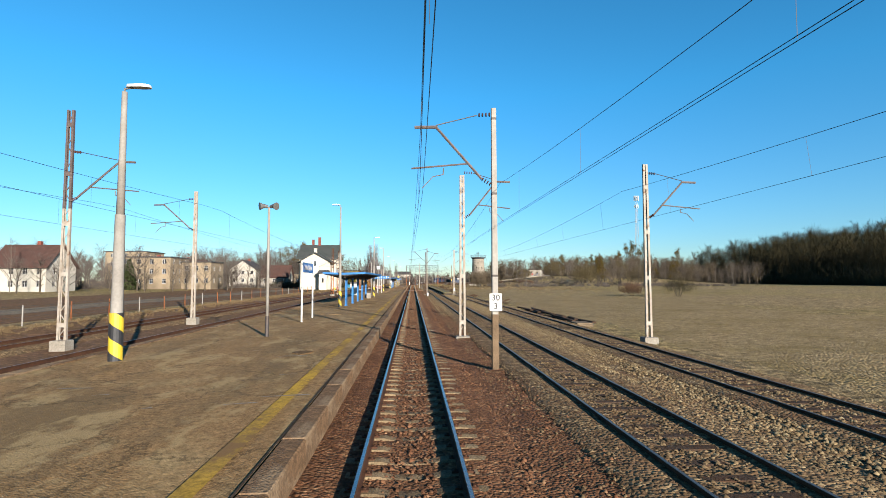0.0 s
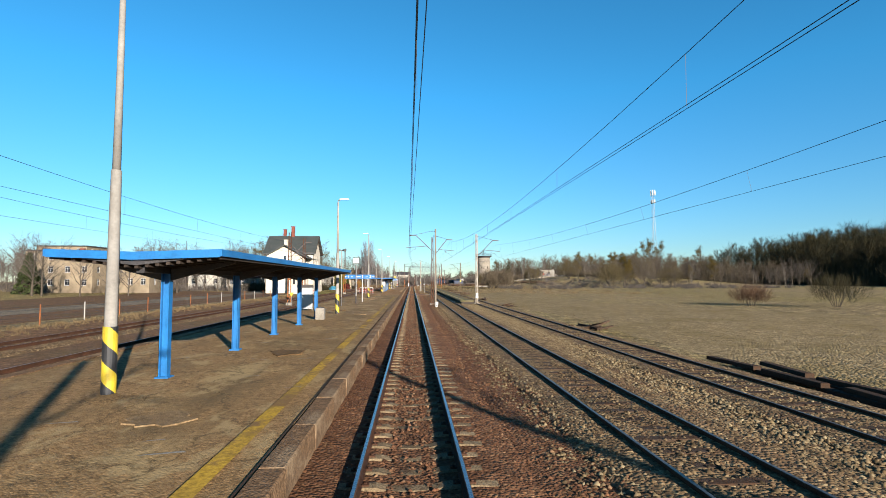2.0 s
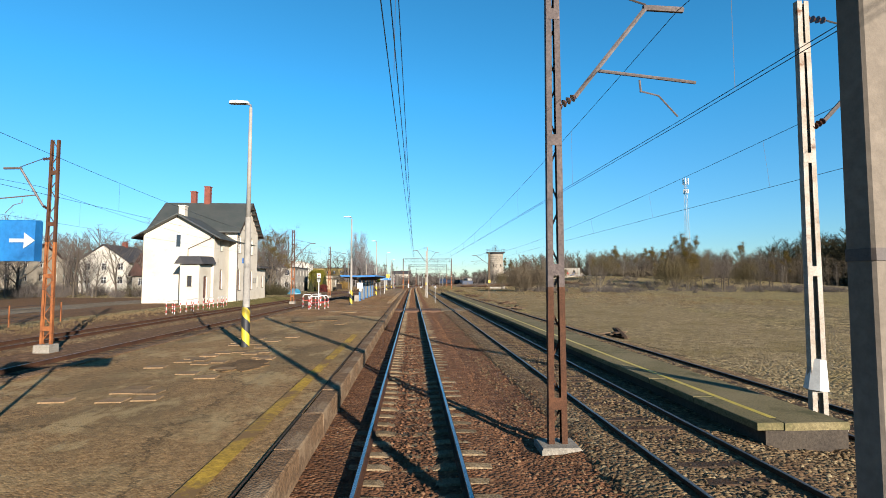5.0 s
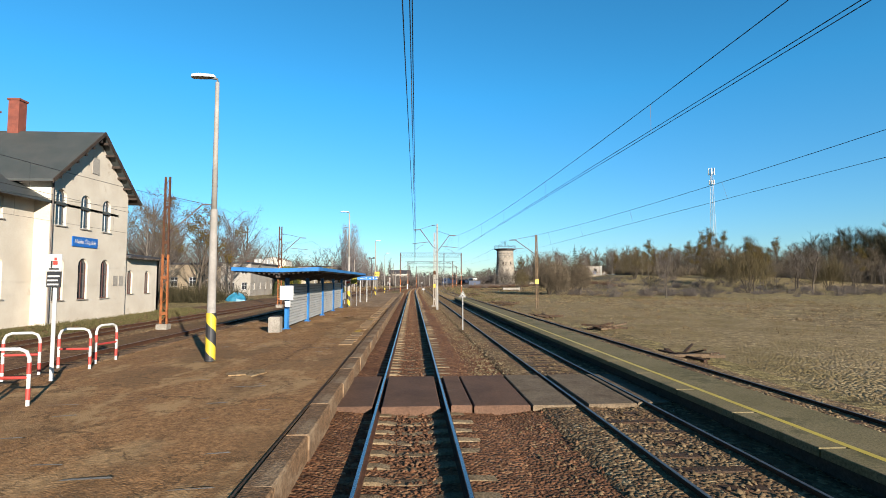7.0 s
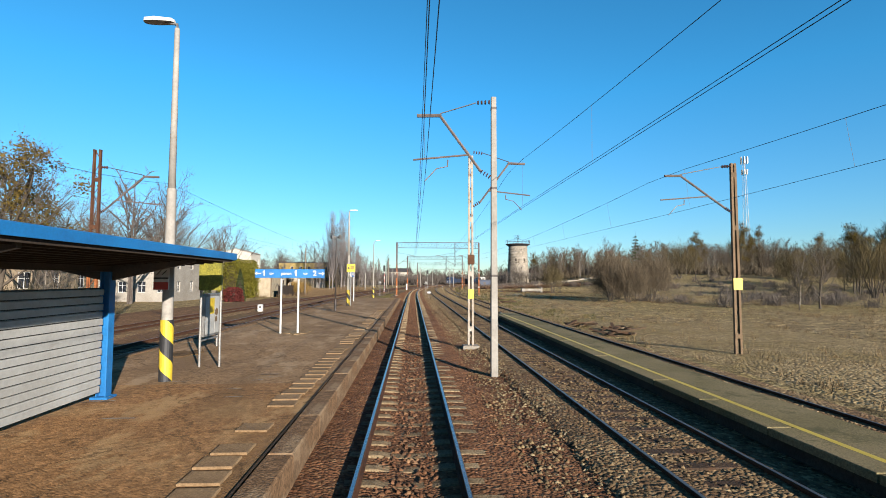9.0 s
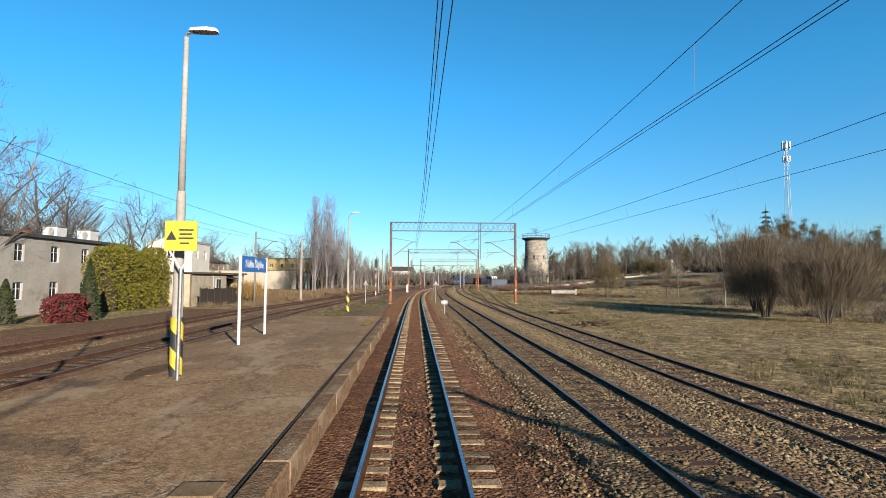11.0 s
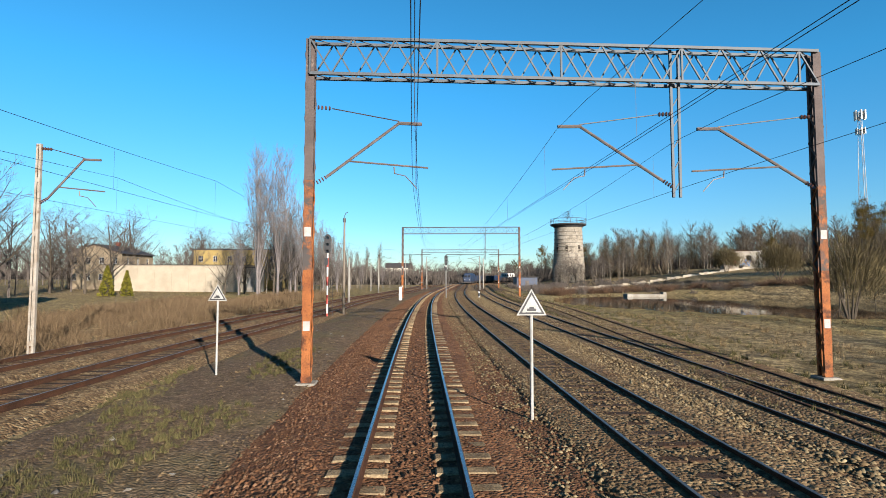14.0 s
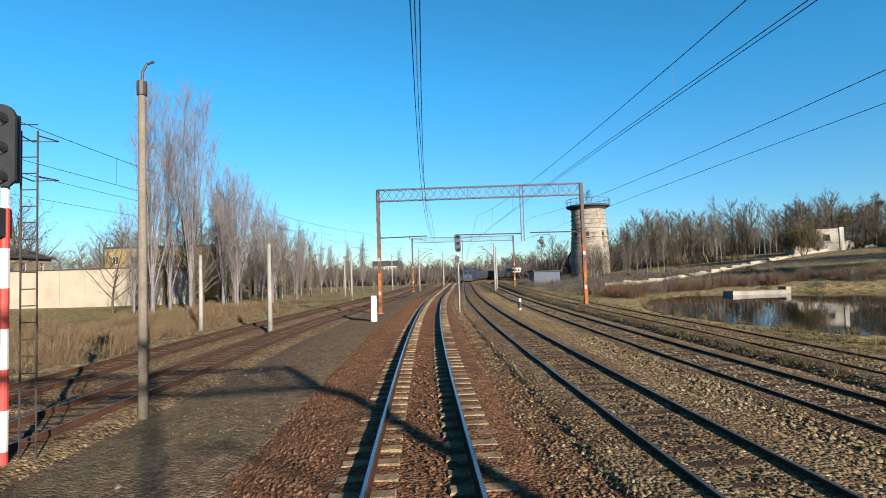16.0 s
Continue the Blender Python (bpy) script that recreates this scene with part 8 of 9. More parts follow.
WOOD = [wood_tree(100 + i, 20 - 1.5 * (i % 3), 22, 300, 0.12 + 0.09 * i, 0.06) for i in range(6)]
WOOD_MID = [wood_tree(130 + i, 20 - 1.5 * (i % 3), 20, 150, 0.12 + 0.09 * i, 0.1) for i in range(6)]
WOOD_FAR = [wood_tree(160 + i, 18 - 2 * (i % 3), 16, 80, 0.1 + 0.09 * i, 0.2) for i in range(6)]
THICKET, THICKET_FAR = [], []
for i in range(8):
    rnd = random.Random(300 + i)
    v, f = [], []
    for j in range(110 if i < 4 else 38):
        a = Vector((rnd.gauss(0, 0.7), rnd.gauss(0, 0.7), 0))
        d = Vector((rnd.gauss(0, 0.4), rnd.gauss(0, 0.4), 1)).normalized()
        b = a + d * rnd.uniform(0.8, 2.4)
        u = d.cross(Vector((rnd.uniform(-1, 1), rnd.uniform(-1, 1), 0))).normalized() * (0.02 if i < 4 else 0.05)
        k = len(v)
        v.extend([tuple(a - u), tuple(a + u), tuple(b + u * 0.4), tuple(b - u * 0.4)])
        f.append((k, k + 1, k + 2, k + 3))
        e = a + d * (b - a).length * 0.5
        c = e + Vector((rnd.gauss(0, 0.5), rnd.gauss(0, 0.5), rnd.uniform(0.1, 0.8)))
        k = len(v)
        v.extend([tuple(e - u), tuple(e + u), tuple(c + u * 0.4), tuple(c - u * 0.4)])
        f.append((k, k + 1, k + 2, k + 3))
    (THICKET if i < 4 else THICKET_FAR).append((np.array(v), np.array(f)))


def scatter(n, xr, yr, k0, k1, keep=None, seed=1, sink=0.2):
    rnd = random.Random(seed)
    out = []
    while len(out) < n:
        x, y = rnd.uniform(*xr), rnd.uniform(*yr)
        if keep and not keep(x, y):
            continue
        out.append((x, y, ground_z(x, y) - sink, rnd.uniform(k0, k1), rnd.uniform(0, 6.28)))
    return out


def right_wood(x, y):
    front = 228 + (y - 235) * 0.13
    return x > front and x < front + 130 and y < 462 + (x - front) * 0.4
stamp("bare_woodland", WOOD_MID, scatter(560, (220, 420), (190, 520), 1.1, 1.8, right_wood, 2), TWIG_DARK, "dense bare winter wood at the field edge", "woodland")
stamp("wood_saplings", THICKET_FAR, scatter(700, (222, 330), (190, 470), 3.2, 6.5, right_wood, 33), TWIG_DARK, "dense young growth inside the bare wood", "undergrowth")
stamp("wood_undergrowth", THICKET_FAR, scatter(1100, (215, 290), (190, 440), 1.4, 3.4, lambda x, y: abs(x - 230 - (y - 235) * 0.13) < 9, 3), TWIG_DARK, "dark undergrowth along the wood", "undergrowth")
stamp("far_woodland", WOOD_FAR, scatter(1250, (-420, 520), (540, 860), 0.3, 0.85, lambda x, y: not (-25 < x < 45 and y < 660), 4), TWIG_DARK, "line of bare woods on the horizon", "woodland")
stamp("bank_woodland", WOOD_MID, scatter(420, (60, 250), (400, 500), 0.35, 1.0, lambda x, y: (x > 66 or y > 445) and not (84 < x < 112 and y < 412), 5), TWIG_OLIVE, "bare trees along the bank", "woodland")
stamp("mid_woodland", WOOD_MID, scatter(280, (118, 215), (300, 400), 0.4, 0.85, lambda x, y: x > 118 + (400 - y) * 0.5, 15), TWIG_OLIVE, "bare trees on the rough ground", "woodland")
stamp("bank_bushes", THICKET_FAR, scatter(500, (60, 230), (330, 440), 1.0, 2.6, lambda x, y: x > 60 + (440 - y) * 0.45 and not (84 < x < 112 and y > 370), 16), TWIG_OLIVE, "brown bushes along the bank", "thicket")
stamp("horizon_bushes", THICKET_FAR, scatter(800, (-300, 300), (480, 560), 1.5, 4.0, lambda x, y: not (-12 < x - main_x(480) < 26), 17), TWIG, "brown bushes in the distance", "thicket")
def clear_of_curve(x, y):
    return not -7 < x - main_x(min(y, 540)) < 18
stamp("cutting_woodland", WOOD_MID, scatter(330, (-90, 150), (470, 575), 0.36, 0.6, clear_of_curve, 61), TWIG, "grey-brown bare wood behind the curve", "woodland")
stamp("cutting_bushes", THICKET_FAR, scatter(1500, (-80, 150), (455, 560), 1.6, 3.4, clear_of_curve, 62), TWIG, "dense brown brush behind the curve", "thicket")
stamp("left_woodland", WOOD_MID, scatter(340, (-190, -40), (250, 520), 0.5, 0.85, lambda x, y: x < -62 or y > 395, 6), TWIG, "bare trees behind the houses", "woodland")
stamp("station_woodland", WOOD, scatter(70, (-115, -34), (222, 300), 0.5, 0.95, lambda x, y: x < -64 or y < 236, 18), TWIG, "bare trees behind the station house", "woodland")
stamp("yard_woodland", WOOD, scatter(90, (-190, -100), (110, 260), 0.5, 0.8, None, 7), TWIG, "bare trees beyond the yard", "woodland")
stamp("yard_bushes", THICKET, scatter(170, (-112, -42), (104, 205), 0.5, 1.35, lambda x, y: y > 150 + (x + 70) * 0.9 or y > 180, 41), TWIG, "brown garden bushes in front of the houses", "bushes")
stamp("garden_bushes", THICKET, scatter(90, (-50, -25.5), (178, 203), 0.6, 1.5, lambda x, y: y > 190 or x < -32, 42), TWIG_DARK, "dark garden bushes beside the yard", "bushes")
stamp("bank_thicket", THICKET, scatter(190, (16, 62), (332, 415), 0.35, 0.95, lambda x, y: x > main_x(y) + 17 and not (49 < x < 66 and 418 < y), 8), TWIG, "brown leafless thicket under the tower", "thicket")
stamp("field_thicket", THICKET, scatter(230, (34, 150), (215, 330), 0.4, 1.1, lambda x, y: x > 34 + (y - 215) * 0.05 and (y < 262 or x > 62), 9), TWIG, "brown scrub on the waste ground", "thicket")
stamp("pond_thicket", THICKET, scatter(190, (18, 74), (276, 352), 0.3, 0.85, lambda x, y: 1.02 < ((x - 44.5) / 27) ** 2 + ((y - 308) / 29) ** 2 < 1.7 and y > 308 - (x - 44.5) * 0.4 and x > main_x(y) + 19, 19), TWIG_RED, "reddish leafless scrub on the far bank of the pond", "thicket")
stamp("left_thicket", THICKET, scatter(420, (-34, -13), (262, 345), 0.22, 0.72, lambda x, y: x < main_x(y) - 15.5 and not (y > 322 and x < -25) and noise.noise(Vector((x * 0.12, y * 0.1, 2.0))) > -0.25, 10), DRY_STEM, "dry brown scrub beside the far track", "scrub")
WILLOW_TWIG = material("ochre_willow_twigs", (0.082, 0.064, 0.03), (0.057, 0.045, 0.024), 0.95, 0, 0.4, 6, 0.0)
WILLOW_GOLD = material("golden_willow_twigs", (0.19, 0.118, 0.036), (0.125, 0.08, 0.028), 0.95, 0, 0.4, 6, 0.0)


def willow(x, y, h, r, n, seed, mat=WILLOW_TWIG, fine=1.0, low=-0.7):
    """A round willow: several leaning stems and a dome of fine upright twigs."""
    t = thing("willow_bush", "round ochre-brown willow bush without leaves", "bush", "willow bushes", (x, y, ground_z(x, y)))
    rnd = random.Random(seed)
    stems, crown = Shape(), Shape()
    for i in range(9):
        a = 2 * math.pi * i / 9 + rnd.uniform(-0.3, 0.3)
        o = Vector((math.cos(a), math.sin(a), 0))
        p1 = o * r * 0.3 + Vector((0, 0, h * 0.35))
        stems.rod(Vector((0, 0, -0.3)) + o * 0.2, p1, 0.009 * h + 0.01, 0.006 * h, 6, False)
        stems.rod(p1, o * r * rnd.uniform(0.3, 0.75) + Vector((0, 0, h * rnd.uniform(0.65, 0.85))), 0.006 * h, 0.002 * h, 5, False)
    for i in range(n):
        a, e = rnd.uniform(0, 2 * math.pi), math.asin(rnd.uniform(low, 1))
        k = rnd.random() ** 0.4
        lump = 1 + 0.22 * math.sin(3 * a + seed) * math.cos(2.3 * e) + 0.14 * math.sin(7 * a + 2 * seed + 4 * e)
        q = Vector((math.cos(a) * math.cos(e) * r * k * lump, math.sin(a) * math.cos(e) * r * k * lump, h * 0.5 + math.sin(e) * h * 0.47 * k * lump))
        d = (Vector((q.x, q.y, 0)) * (0.55 / r) + Vector((rnd.gauss(0, 0.3), rnd.gauss(0, 0.3), 1))).normalized() * rnd.uniform(0.6, 1.5) * fine ** 0.5
        u = d.cross(Vector((rnd.uniform(-1, 1), rnd.uniform(-1, 1), 0.2))).normalized() * 0.022 * fine
        crown.quad(q - u, q + u, q + d + u * 0.4, q + d - u * 0.4)
    part("stem", stems, BARK, t)
    part("crown", crown, mat, t, "dome of fine twigs")


for i, (x, y, h, r) in enumerate(((84, 247, 10.3, 5.6), (92, 330, 12, 6.5), (104, 292, 9.5, 5.0), (118, 262, 9.0, 5.0), (128, 310, 11.0, 6.0), (72, 340, 7.0, 4.2), (84, 376, 6.0, 3.6))):
    willow(x, y, h, r, 5200, 90 + i)
for i, (x, y, h, r) in enumerate(((30.5, 236, 7.6, 3.2), (34.5, 243, 7.4, 3.1), (30.5, 229.5, 5.6, 2.8), (37, 236, 7.2, 3.4))):
    willow(x, y, h, r, 15000, 110 + i, TWIG_OLIVE, 0.36, -0.85)
willow(33.9, 281, 6.4, 2.4, 3200, 114, WILLOW_TWIG, 0.6, -0.7)
for i, (x, y, h, r, mt) in enumerate(((49, 91.5, 3.5, 2.7, TWIG_DARK), (42.5, 97, 2.3, 2.2, TWIG_RED), (-23.6, 264.2, 2.7, 1.5, WILLOW_GOLD), (-23.8, 269.5, 2.8, 1.9, WILLOW_GOLD))):
    willow(x, y, h, r, 2000, 130 + i, mt, 0.5, -0.8)


def spruce(x, y, h, reach, seed):
    """A thin young spruce: drooping boughs in tiers with gaps between them."""
    t = thing("spruce", "thin grey-green young spruce beside the bushes", "conifer", at=(x, y, ground_z(x, y)))
    rnd = random.Random(seed)
    part("trunk", Shape().rod((0, 0, -0.2), (0, 0, h), 0.013 * h, 0.01, 7), BARK, t)
    boughs, needles = Shape(), Shape()
    for i in range(17):
        z = h * (0.16 + 0.8 * i / 17)
        for j in range(6):
            a = rnd.uniform(0, 6.28)
            L_ = reach * (1 - 0.86 * i / 17) * rnd.uniform(0.6, 1.1)
            tip = Vector((math.cos(a) * L_, math.sin(a) * L_, z - 0.12 * L_))
            boughs.rod((0, 0, z + 0.15 * L_), tip, 0.02, 0.006, 4, False)
            for _ in range(int(10 + 22 * L_ / reach)):
                q = Vector((0, 0, z + 0.15 * L_)).lerp(tip, rnd.uniform(0.2, 1.0)) + Vector((rnd.gauss(0, 0.08), rnd.gauss(0, 0.08), -rnd.uniform(0, 0.16)))
                u = Vector((rnd.gauss(0, 1), rnd.gauss(0, 1), -0.8)).normalized() * 0.16
                w_ = u.cross(Vector((rnd.gauss(0, 1), rnd.gauss(0, 1), 1))).normalized() * 0.035
                needles.quad(q - w_, q + w_, q + u + w_ * 0.4, q + u - w_ * 0.4)
    part("boughs", boughs, BARK, t)
    part("needles", needles, LEAF_GREEN, t, "sparse drooping needles")


spruce(41.0, 250.3, 12.3, 2.4, 71)


# hedge and evergreens by the grey house
def leafy(name, label, x, y, w_, d_, h, n, mat, seed, cone=False, leaf=0.1):
    t = thing(name, label, "hedge" if not cone else "conifer", at=(x, y, ground_z(x, y)))
    rnd = random.Random(seed)
    s = Shape()
    for _ in range(n):
        z = rnd.random() ** 0.8 * h
        k = (1 - z / h) ** 0.8 if cone else (1.0 if z < h * 0.8 else max(0.3, 1 - (z / h - 0.8) * 2.5))
        a = rnd.uniform(0, 2 * math.pi)
        r = rnd.uniform(0.75, 1.05) * (1 + 0.15 * math.sin(a * 5 + z * 2))
        q = Vector((math.cos(a) * w_ * k * r, math.sin(a) * d_ * k * r, z))
        u = Vector((rnd.uniform(-1, 1), rnd.uniform(-1, 1), rnd.uniform(-0.6, 1))) * leaf
        v = Vector((rnd.uniform(-1, 1), rnd.uniform(-1, 1), rnd.uniform(-0.6, 1))) * leaf
        s.quad(q - u, q + v, q + u, q - v)
    part("foliage", s, mat, t)
    core = Shape().loft([[(w_ * k * 0.72 * math.cos(2 * math.pi * i / 10), d_ * k * 0.72 * math.sin(2 * math.pi * i / 10), z) for i in range(10)] for z, k in ((0.05, 0.9), (h * 0.5, 0.62 if cone else 0.95), (h * 0.88, 0.12 if cone else 0.6))])
    part("branch_core", core, TIMBER_DARK, t, "dark inner branches")


for i in range(5):
    leafy("thuja_hedge", "tall yellow-green conifer hedge", -29.4 + 0.12 * i, 243.4 + 1.9 * i, 1.6, 1.7, 6.2 + 0.4 * math.sin(i * 2), 6500, LEAF_HEDGE, 40 + i)
leafy("conifer", "dark green columnar conifer by the house", -24.5, 233.0, 0.9, 0.9, 4.6, 1800, LEAF_GREEN, 51, True)
leafy("conifer", "dark green columnar conifer by the house", -27.5, 229.0, 0.8, 0.8, 3.0, 1300, LEAF_GREEN, 52, True)
leafy("conifer", "dark green fir beside the yard", -84, 186, 2.6, 2.6, 9.5, 3000, LEAF_GREEN, 53, True, 0.3)
leafy("conifer", "dark green fir beside the yard", -75, 140, 2.2, 2.2, 8.0, 2600, LEAF_GREEN, 54, True, 0.3)
leafy("conifer", "dark green columnar conifer by the house", -52.7, 334.0, 1.2, 1.2, 5.2, 1500, LEAF_HEDGE, 55, True, 0.2)
leafy("conifer", "dark green columnar conifer by the house", -50.2, 335.5, 1.0, 1.0, 4.4, 1300, LEAF_HEDGE, 56, True, 0.2)


leafy("red_shrub", "dark red-leaved shrub beside the house", -24.6, 230.6, 1.2, 1.2, 2.0, 1500, LEAF_RED, 57, False, 0.12)


# ---------------------------------------------------------------- grass and stones
def tuft(seed, n, h, r):
    rnd = random.Random(seed)
    v, f = [], []
    for i in range(n):
        a = rnd.uniform(0, 6.28)
        q = Vector((math.cos(a), math.sin(a), 0)) * rnd.uniform(0, r)
        d = Vector((rnd.gauss(0, 0.45), rnd.gauss(0, 0.45), 1)).normalized() * rnd.uniform(0.5, 1.0) * h
        u = Vector((rnd.uniform(-1, 1), rnd.uniform(-1, 1), 0)).normalized() * 0.012
        k = len(v)
        v.extend([tuple(q - u), tuple(q + u), tuple(q + d)])
        f.append((k, k + 1, k + 2))
    return np.array(v), np.array(f)


TUFT = [tuft(500 + i, 26, 0.34, 0.16) for i in range(5)]
STUB = [tuft(540 + i, 9, 0.34, 0.2) for i in range(5)]
TALL = [tuft(520 + i, 30, 0.95, 0.3) for i in range(4)]


def strip_places(n, lo, hi, y0, y1, k0, k1, seed, z=-0.42, clump=0.0, from_main=True):
    rnd = random.Random(seed)
    out = []
    while len(out) < n:
        y, o = rnd.uniform(y0, y1), rnd.uniform(lo, hi)
        if clump and noise.noise(Vector((o * 0.5, y * 0.16, seed))) < clump:
            continue
        x = o + (main_x(y) if from_main else 0)
        out.append((x, y, z if z is not None else ground_z(x, y) - 0.03, rnd.uniform(k0, k1), rnd.uniform(0, 6.28)))
    return out


stamp("dry_weeds", TUFT, strip_places(1500, 1.7, 3.3, 140, 330, 0.25, 0.55, 1, -0.27, 0.1), DRY_GRASS, "dry weeds between the running tracks", "weeds")
stamp("siding_weeds", TUFT, strip_places(900, 5.9, 7.6, 2, 96, 0.3, 0.6, 2, -0.42, 0.1) + strip_places(1300, 6.0, 7.6, 198, 340, 0.3, 0.8, 3, -0.42, 0.1), DRY_GRASS, "dry weeds between the sidings", "weeds")
stamp("field_grass", STUB, strip_places(9000, 11, 60, 150, 300, 0.4, 1.3, 4, None, 0.05), DRY_GRASS, "dry grass tufts on the waste ground", "grass")
stamp("field_stubble", STUB, strip_places(9000, 11, 75, 8, 170, 0.25, 0.6, 5, None, -0.2), DRY_GRASS, "pale stubble on the field", "stubble")
stamp("verge_grass", TUFT, [(x, y, z + 0.07, k, a) for x, y, z, k, a in strip_places(1900, -8.6, -3.8, 227, 266, 0.2, 0.6, 6, None, 0.05)], GREEN_GRASS, "thin green grass beyond the platform end", "grass")
stamp("station_grass", TUFT, strip_places(2200, -23, -19.5, 140, 176, 0.6, 1.2, 7, None, 0.0, False), GREEN_GRASS, "green grass strip before the station house", "grass")
stamp("siding_grass", TUFT, strip_places(1500, 10.5, 18, 200, 300, 0.4, 0.9, 8, None, 0.02), GREEN_GRASS, "green grass beside the siding", "grass")
stamp("rail_weeds", TUFT, [(main_x(y) + smooth_table(OFFSETS["fourth"], y) + o - main_x(y), y, -0.27, k, a) for o, y, z, k, a in strip_places(1500, -2.0, 2.0, 236, 345, 0.35, 0.9, 12, 0.0, 0.0)], GREEN_GRASS, "weeds over the disused siding", "weeds")
stamp("reeds", TALL, strip_places(1900, -30, -16.2, 250, 330, 0.45, 1.05, 9, None, -0.05), DRY_STEM, "tall dry grass beside the far track", "grass")
stamp("pond_reeds", TALL, [(44.5 + (24.1 + 2.0 * (i * 0.618 % 1)) * math.cos(i * 2.399), 308 + (25.6 + 3.0 * (i * 0.618 % 1)) * math.sin(i * 2.399), -0.85, 0.3 + 0.5 * (i * 0.755 % 1), i * 1.7) for i in range(420)], DRY_GRASS, "dry reeds round the pond", "reeds")
stamp("yard_grass", TUFT, strip_places(3000, -24.3, -20.8, 10, 150, 0.4, 1.1, 10, None, 0.0, False), DRY_GRASS, "dry grass between the tracks and the yard", "grass")


def stone_shape(seed):
    rnd = random.Random(seed)
    v = np.array([(1, 0, 0), (-1, 0, 0), (0, 1, 0), (0, -1, 0), (0, 0, 0.8), (0, 0, -0.8)], float)
    v *= np.array([[rnd.uniform(0.6, 1.15)] for _ in range(6)])
    v += np.array([[rnd.uniform(-0.25, 0.25) for _ in range(3)] for _ in range(6)])
    return v[:5] - np.array([0, 0, 0.25]), np.array([(0, 2, 4), (2, 1, 4), (1, 3, 4), (3, 0, 4)])


STONES = [stone_shape(i) for i in range(7)]


def bed_z(track, o, y):
    """Top of the ballast at an offset from a track's axis."""
    x = {"main": 0.0, "second": smooth_table(OFFSETS["second"], y), "third": smooth_table(OFFSETS["third"], y), "fourth": smooth_table(OFFSETS["fourth"], y)}[track] + o
    def bed(centre, half, crown, spill=0.9):
        d = abs(x - centre) - half
        return crown - max(0.0, d) / spill * 0.42
    z = max(bed(0.0, 1.75, -0.195, 1.9 if y > 231 and x < 0 else 0.9), bed(smooth_table(OFFSETS["second"], y), 1.6, -0.09), bed(smooth_table(OFFSETS["third"], y), 1.5, -0.18), bed(smooth_table(OFFSETS["fourth"], y), 1.4, -0.18) if y > 236 else -1.0, -0.5)
    second, third = smooth_table(OFFSETS["second"], y), smooth_table(OFFSETS["third"], y)
    if second + 1.4 < x < third - 1.3:
        z = max(z, -0.18 + 0.05 * noise.noise(Vector(((x - second) * 1.7, y * 0.8, 9.0))))
    if 1.6 < x < 3.4:
        z = max(z, -0.225 + 0.02 * (x - 1.6) / 0.3 + 0.045 * noise.noise(Vector((x * 2.1, y * 0.9, 7.0))))
    return z


def bed_stones(n, track, bands, y0, y1, z, seed, k0=0.022, k1=0.055):
    rnd = random.Random(seed)
    out = []
    for i in range(n):
        y = rnd.uniform(y0, y1)
        lo, hi = bands[i % len(bands)]
        o = rnd.uniform(lo, hi)
        x, dz = track_at(track, y)
        out.append((x + o, y, bed_z(track, o, y) + 0.005, rnd.uniform(k0, k1), rnd.uniform(0, 6.28)))
    return out


stamp("ballast_stones", STONES, bed_stones(52000, "main", [(-1.6, -1.25), (-0.62, 0.62), (-0.62, 0.62), (1.2, 1.9), (1.6, 3.2)], 4, 240, -0.185, 1) + bed_stones(30000, "main", [(-3.4, -1.25), (-2.6, -1.25), (-0.62, 0.62), (1.2, 3.2)], 240, 345, -0.185, 2),
      STONE_RED, "rust-brown crushed stone ballast", "ballast stones")
stamp("second_ballast_stones", STONES, bed_stones(48000, "second", [(-2.4, -0.9), (-0.6, 0.6), (0.9, 2.2)], 4, 340, -0.19, 3, 0.025, 0.06), STONE_GREY, "grey-brown stones of the second track", "ballast stones")
stamp("tan_stones", STONES, bed_stones(26000, "main", [(1.75, 3.3), (2.0, 3.4)], 139, 345, -0.2, 31, 0.025, 0.065) + bed_stones(3000, "main", [(2.4, 3.4)], 40, 90, -0.2, 32, 0.03, 0.07)
      + bed_stones(20000, "second", [(1.3, 3.1)], 4, 96, -0.22, 33, 0.03, 0.075) + bed_stones(22000, "second", [(1.3, 3.1)], 197, 345, -0.22, 34, 0.03, 0.075), STONE_TAN, "coarse pale tan stones between the tracks", "ballast stones")
stamp("shoulder_stones", STONES, bed_stones(22000, "main", [(-3.3, -1.3), (-2.7, -1.3)], 227, 340, -0.17, 35, 0.025, 0.06), STONE_ORANGE, "orange-brown crushed stone on the shoulder", "ballast stones")
stamp("verge_stones", STONES, [(x, y, z + 0.09, k, a) for x, y, z, k, a in strip_places(9000, -9.0, -3.0, 227, 330, 0.015, 0.05, 36, None, -0.1)], STONE_GREY, "loose grit on the cinder path", "grit")
stamp("path_rubble", STONES, [(x, y, z + 0.08, k, a) for x, y, z, k, a in strip_places(70, -9.0, -3.2, 228, 300, 0.05, 0.13, 46, None, -0.1)], CONCRETE, "broken pale rubble on the cinder path", "rubble")
stamp("siding_stones", STONES, bed_stones(30000, "third", [(-2.2, -0.9), (-0.6, 0.6), (0.9, 2.2)], 4, 340, -0.16, 4, 0.025, 0.065) + bed_stones(16000, "fourth", [(-2.0, -0.9), (-0.6, 0.6), (0.9, 2.2)], 240, 340, -0.16, 5, 0.025, 0.065), STONE_TAN, "coarse tan stones of the sidings", "ballast stones")
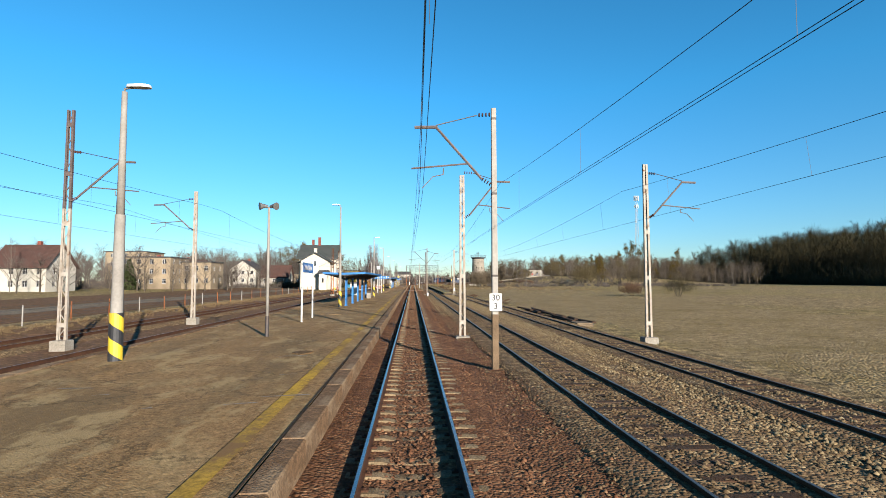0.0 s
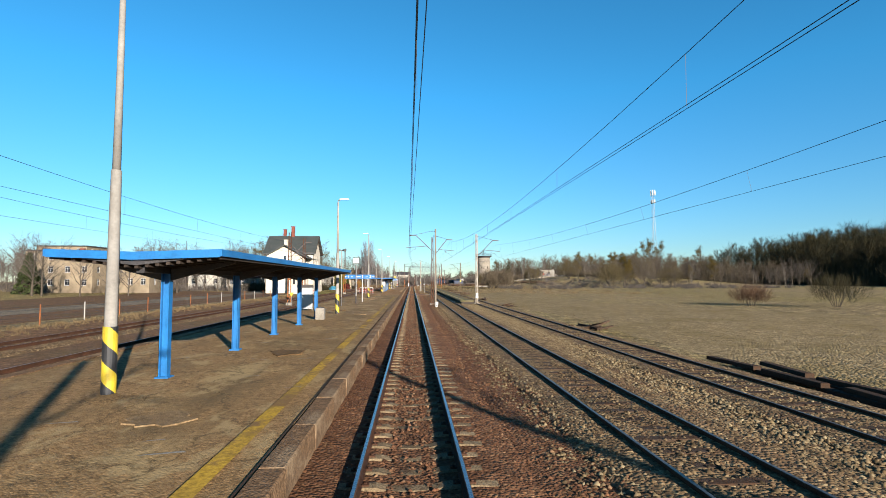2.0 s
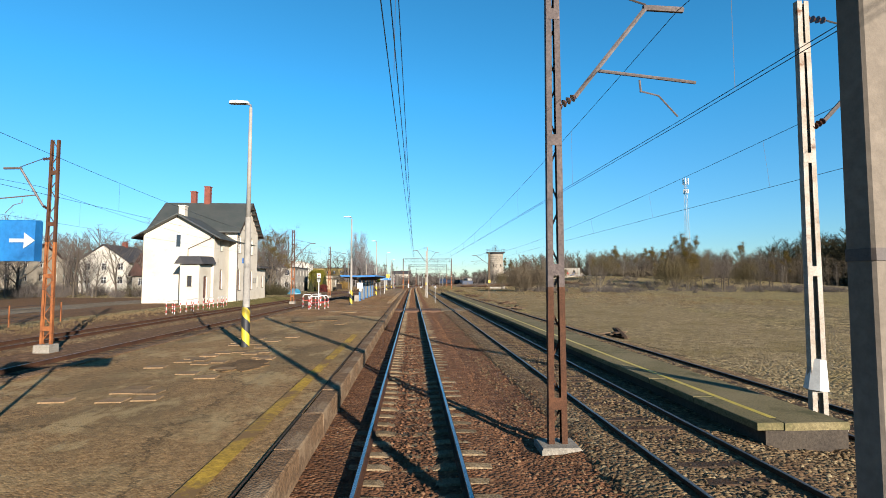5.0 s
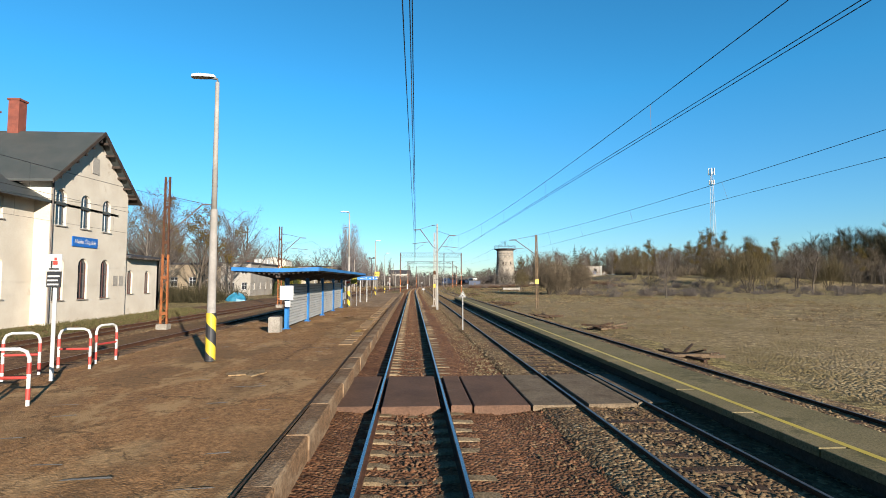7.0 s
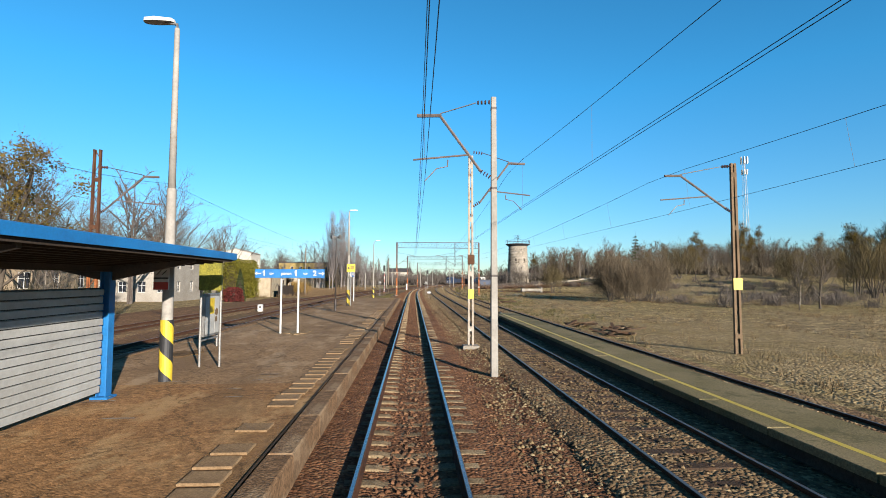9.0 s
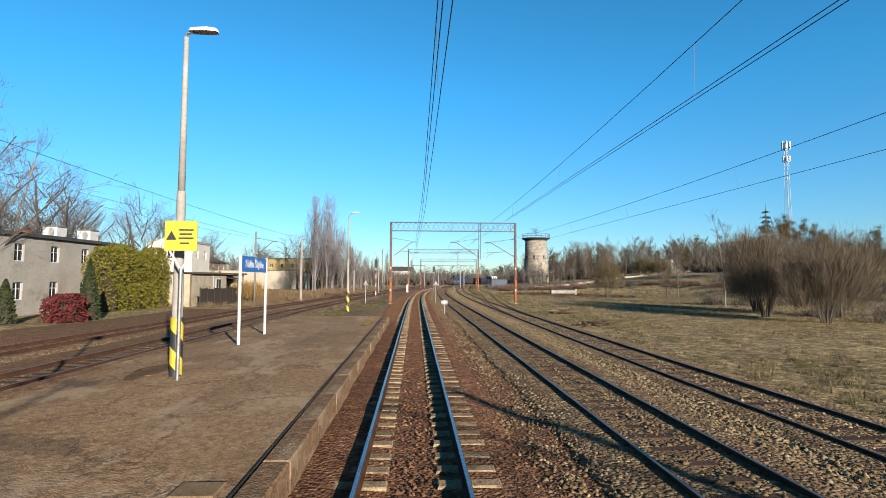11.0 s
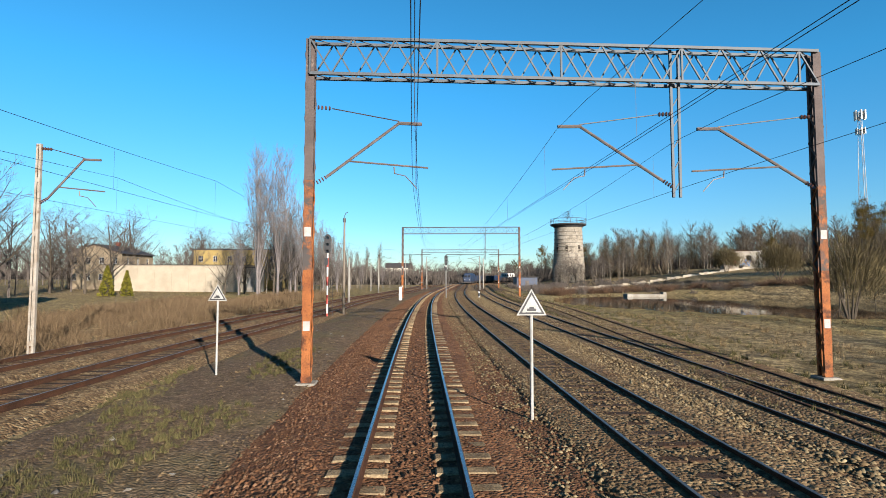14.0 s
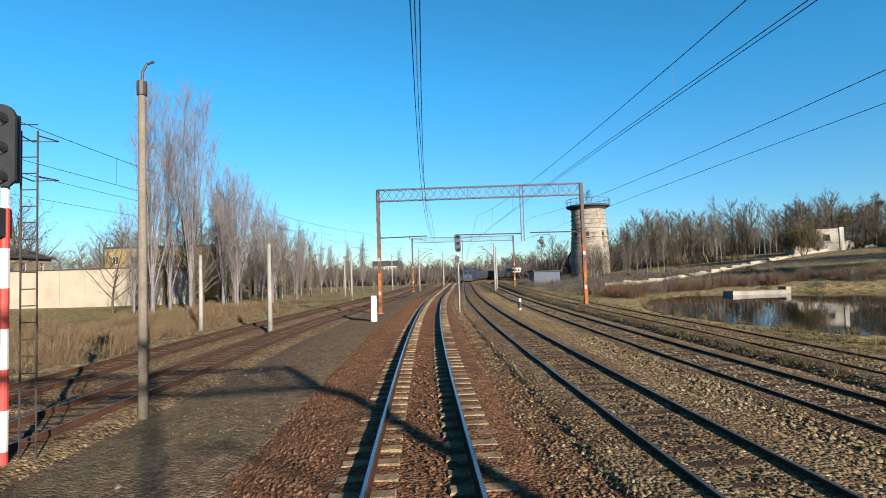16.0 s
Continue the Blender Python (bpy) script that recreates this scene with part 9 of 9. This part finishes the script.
stamp("field_clods", STONES, [(x, y, z + 0.15, k, a) for x, y, z, k, a in scatter(40000, (10.8, 60), (8, 215), 0.03, 0.12, lambda x, y: random.Random(int(x * 77 + y * 131)).random() < 14 / x, 21)], STONE_TAN, "pale clods and stones on the field", "clods")

# ---------------------------------------------------------------- sleepers and platform pieces
bed_main = bpy.data.objects["track_bed_main"]
sleeper_mesh = Shape().loft([[(x, -0.14, -0.36), (x, 0.14, -0.36), (x, 0.135, t - 0.03), (x, 0.1, t), (x, -0.1, t), (x, -0.135, t - 0.03)]
                             for x, t in ((-1.27, -0.21), (-1.24, -0.185), (-0.95, -0.165), (-0.5, -0.165), (-0.28, -0.215), (0.28, -0.215), (0.5, -0.165), (0.95, -0.165), (1.24, -0.185), (1.27, -0.21))]).mesh("sleeper", SLEEPER)
for i in range(300):
    y = 3.0 + 0.6 * i
    ob = new("sleeper", sleeper_mesh)
    ob.parent = bed_main
    ob.matrix_basis = pose(main_x(y), y, 0.006 * math.sin(i * 2.3), 0, 0, 0.5 * math.sin(i * 5.1))
def add_sleepers(track, y0, y1, half, w_, top, pitch=0.6):
    y = y0
    while y < y1:
        x, dz = track_at(track, y)
        for u0, u1 in (((-half, -0.35), (0.35, half)) if track == "main" else ((-half, half),)):
            rest_s.box(x + u0, x + u1, y - w_, y + w_, dz - 0.32, dz + top + 0.01 * math.sin(y * 7), 0.02)
        y += pitch
rest_s = Shape()
add_sleepers("main", 183.0, 540, 1.26, 0.13, -0.168)
tagged(part("far_sleepers", rest_s, SLEEPER, bed_main, "weathered concrete sleepers"), kind="stuff")
for track, y0, y1, top in (("second", 0, 420, -0.097), ("third", 0, 420, -0.086), ("fourth", 240, 420, -0.06), ("left_near", 0, 400, -0.165), ("left_far", 0, 400, -0.165)):
    rest_s = Shape()
    add_sleepers(track, y0, y1, 1.25, 0.12, top, 0.65)
    tagged(part("sleepers", rest_s, WOOD_SLEEPER, bpy.data.objects["track_bed_" + track], "dark old timber sleepers"), kind="stuff")

clip = Shape()
for sx in (-1, 1):
    for dx in (-0.11, 0.11):
        clip.rod((sx * 0.7535 + dx, 0, -0.168), (sx * 0.7535 + dx, 0, -0.12), 0.03, 0.02, 6)
        clip.box(sx * 0.7535 + dx - 0.05, sx * 0.7535 + dx + 0.05, -0.05, 0.05, -0.17, -0.14)
clip_mesh = clip.mesh("rail_clip", RUST)
for i in range(120):
    ob = new("rail_clip", clip_mesh)
    ob.parent = bed_main
    ob.matrix_basis = pose(main_x(3.0 + 0.6 * i), 3.0 + 0.6 * i, 0)

edge = [Shape().box(-0.19, 0.19 - 0.012 * k, -0.9985, 0.9985, -0.62, 0.016, 0.025).mesh("edge_stone", EDGE_STONE) for k in (0, 1)]
for i in range(134):
    y = -39.0 + i * 2.0
    if y > 226:
        break
    ob = new("edge_stone", edge[i % 2])
    ob.parent = platform
    ob.matrix_basis = pose(-1.785 + 0.008 * math.sin(i * 3.3), y, PLATFORM_Z + 0.005 * math.sin(i * 1.9), 0, 0.3 * math.sin(i * 2.7), 0.12 * math.sin(i * 4.1))
slab_mesh = Shape().box(-0.25, 0.25, -0.2, 0.2, -0.03, 0.004, 0.008).mesh("paving_slab", PAVING)
rnd = random.Random(77)
for i in range(106):
    if rnd.random() < 0.22:
        continue
    ob = new("paving_slab", slab_mesh)
    ob.parent = platform
    ob.matrix_basis = pose(-2.48 + rnd.uniform(-0.06, 0.06), 143.5 + i * 0.53, PLATFORM_Z + 0.012, 0, 0, rnd.uniform(-1.5, 1.5))
for i in range(36):
    ob = new("paving_slab", slab_mesh)
    ob.parent = platform
    ob.matrix_basis = pose(-5.6 + rnd.uniform(-1.6, 1.2), 99 + rnd.uniform(0, 12), PLATFORM_Z + 0.008, 0, 0, rnd.uniform(-6, 6))
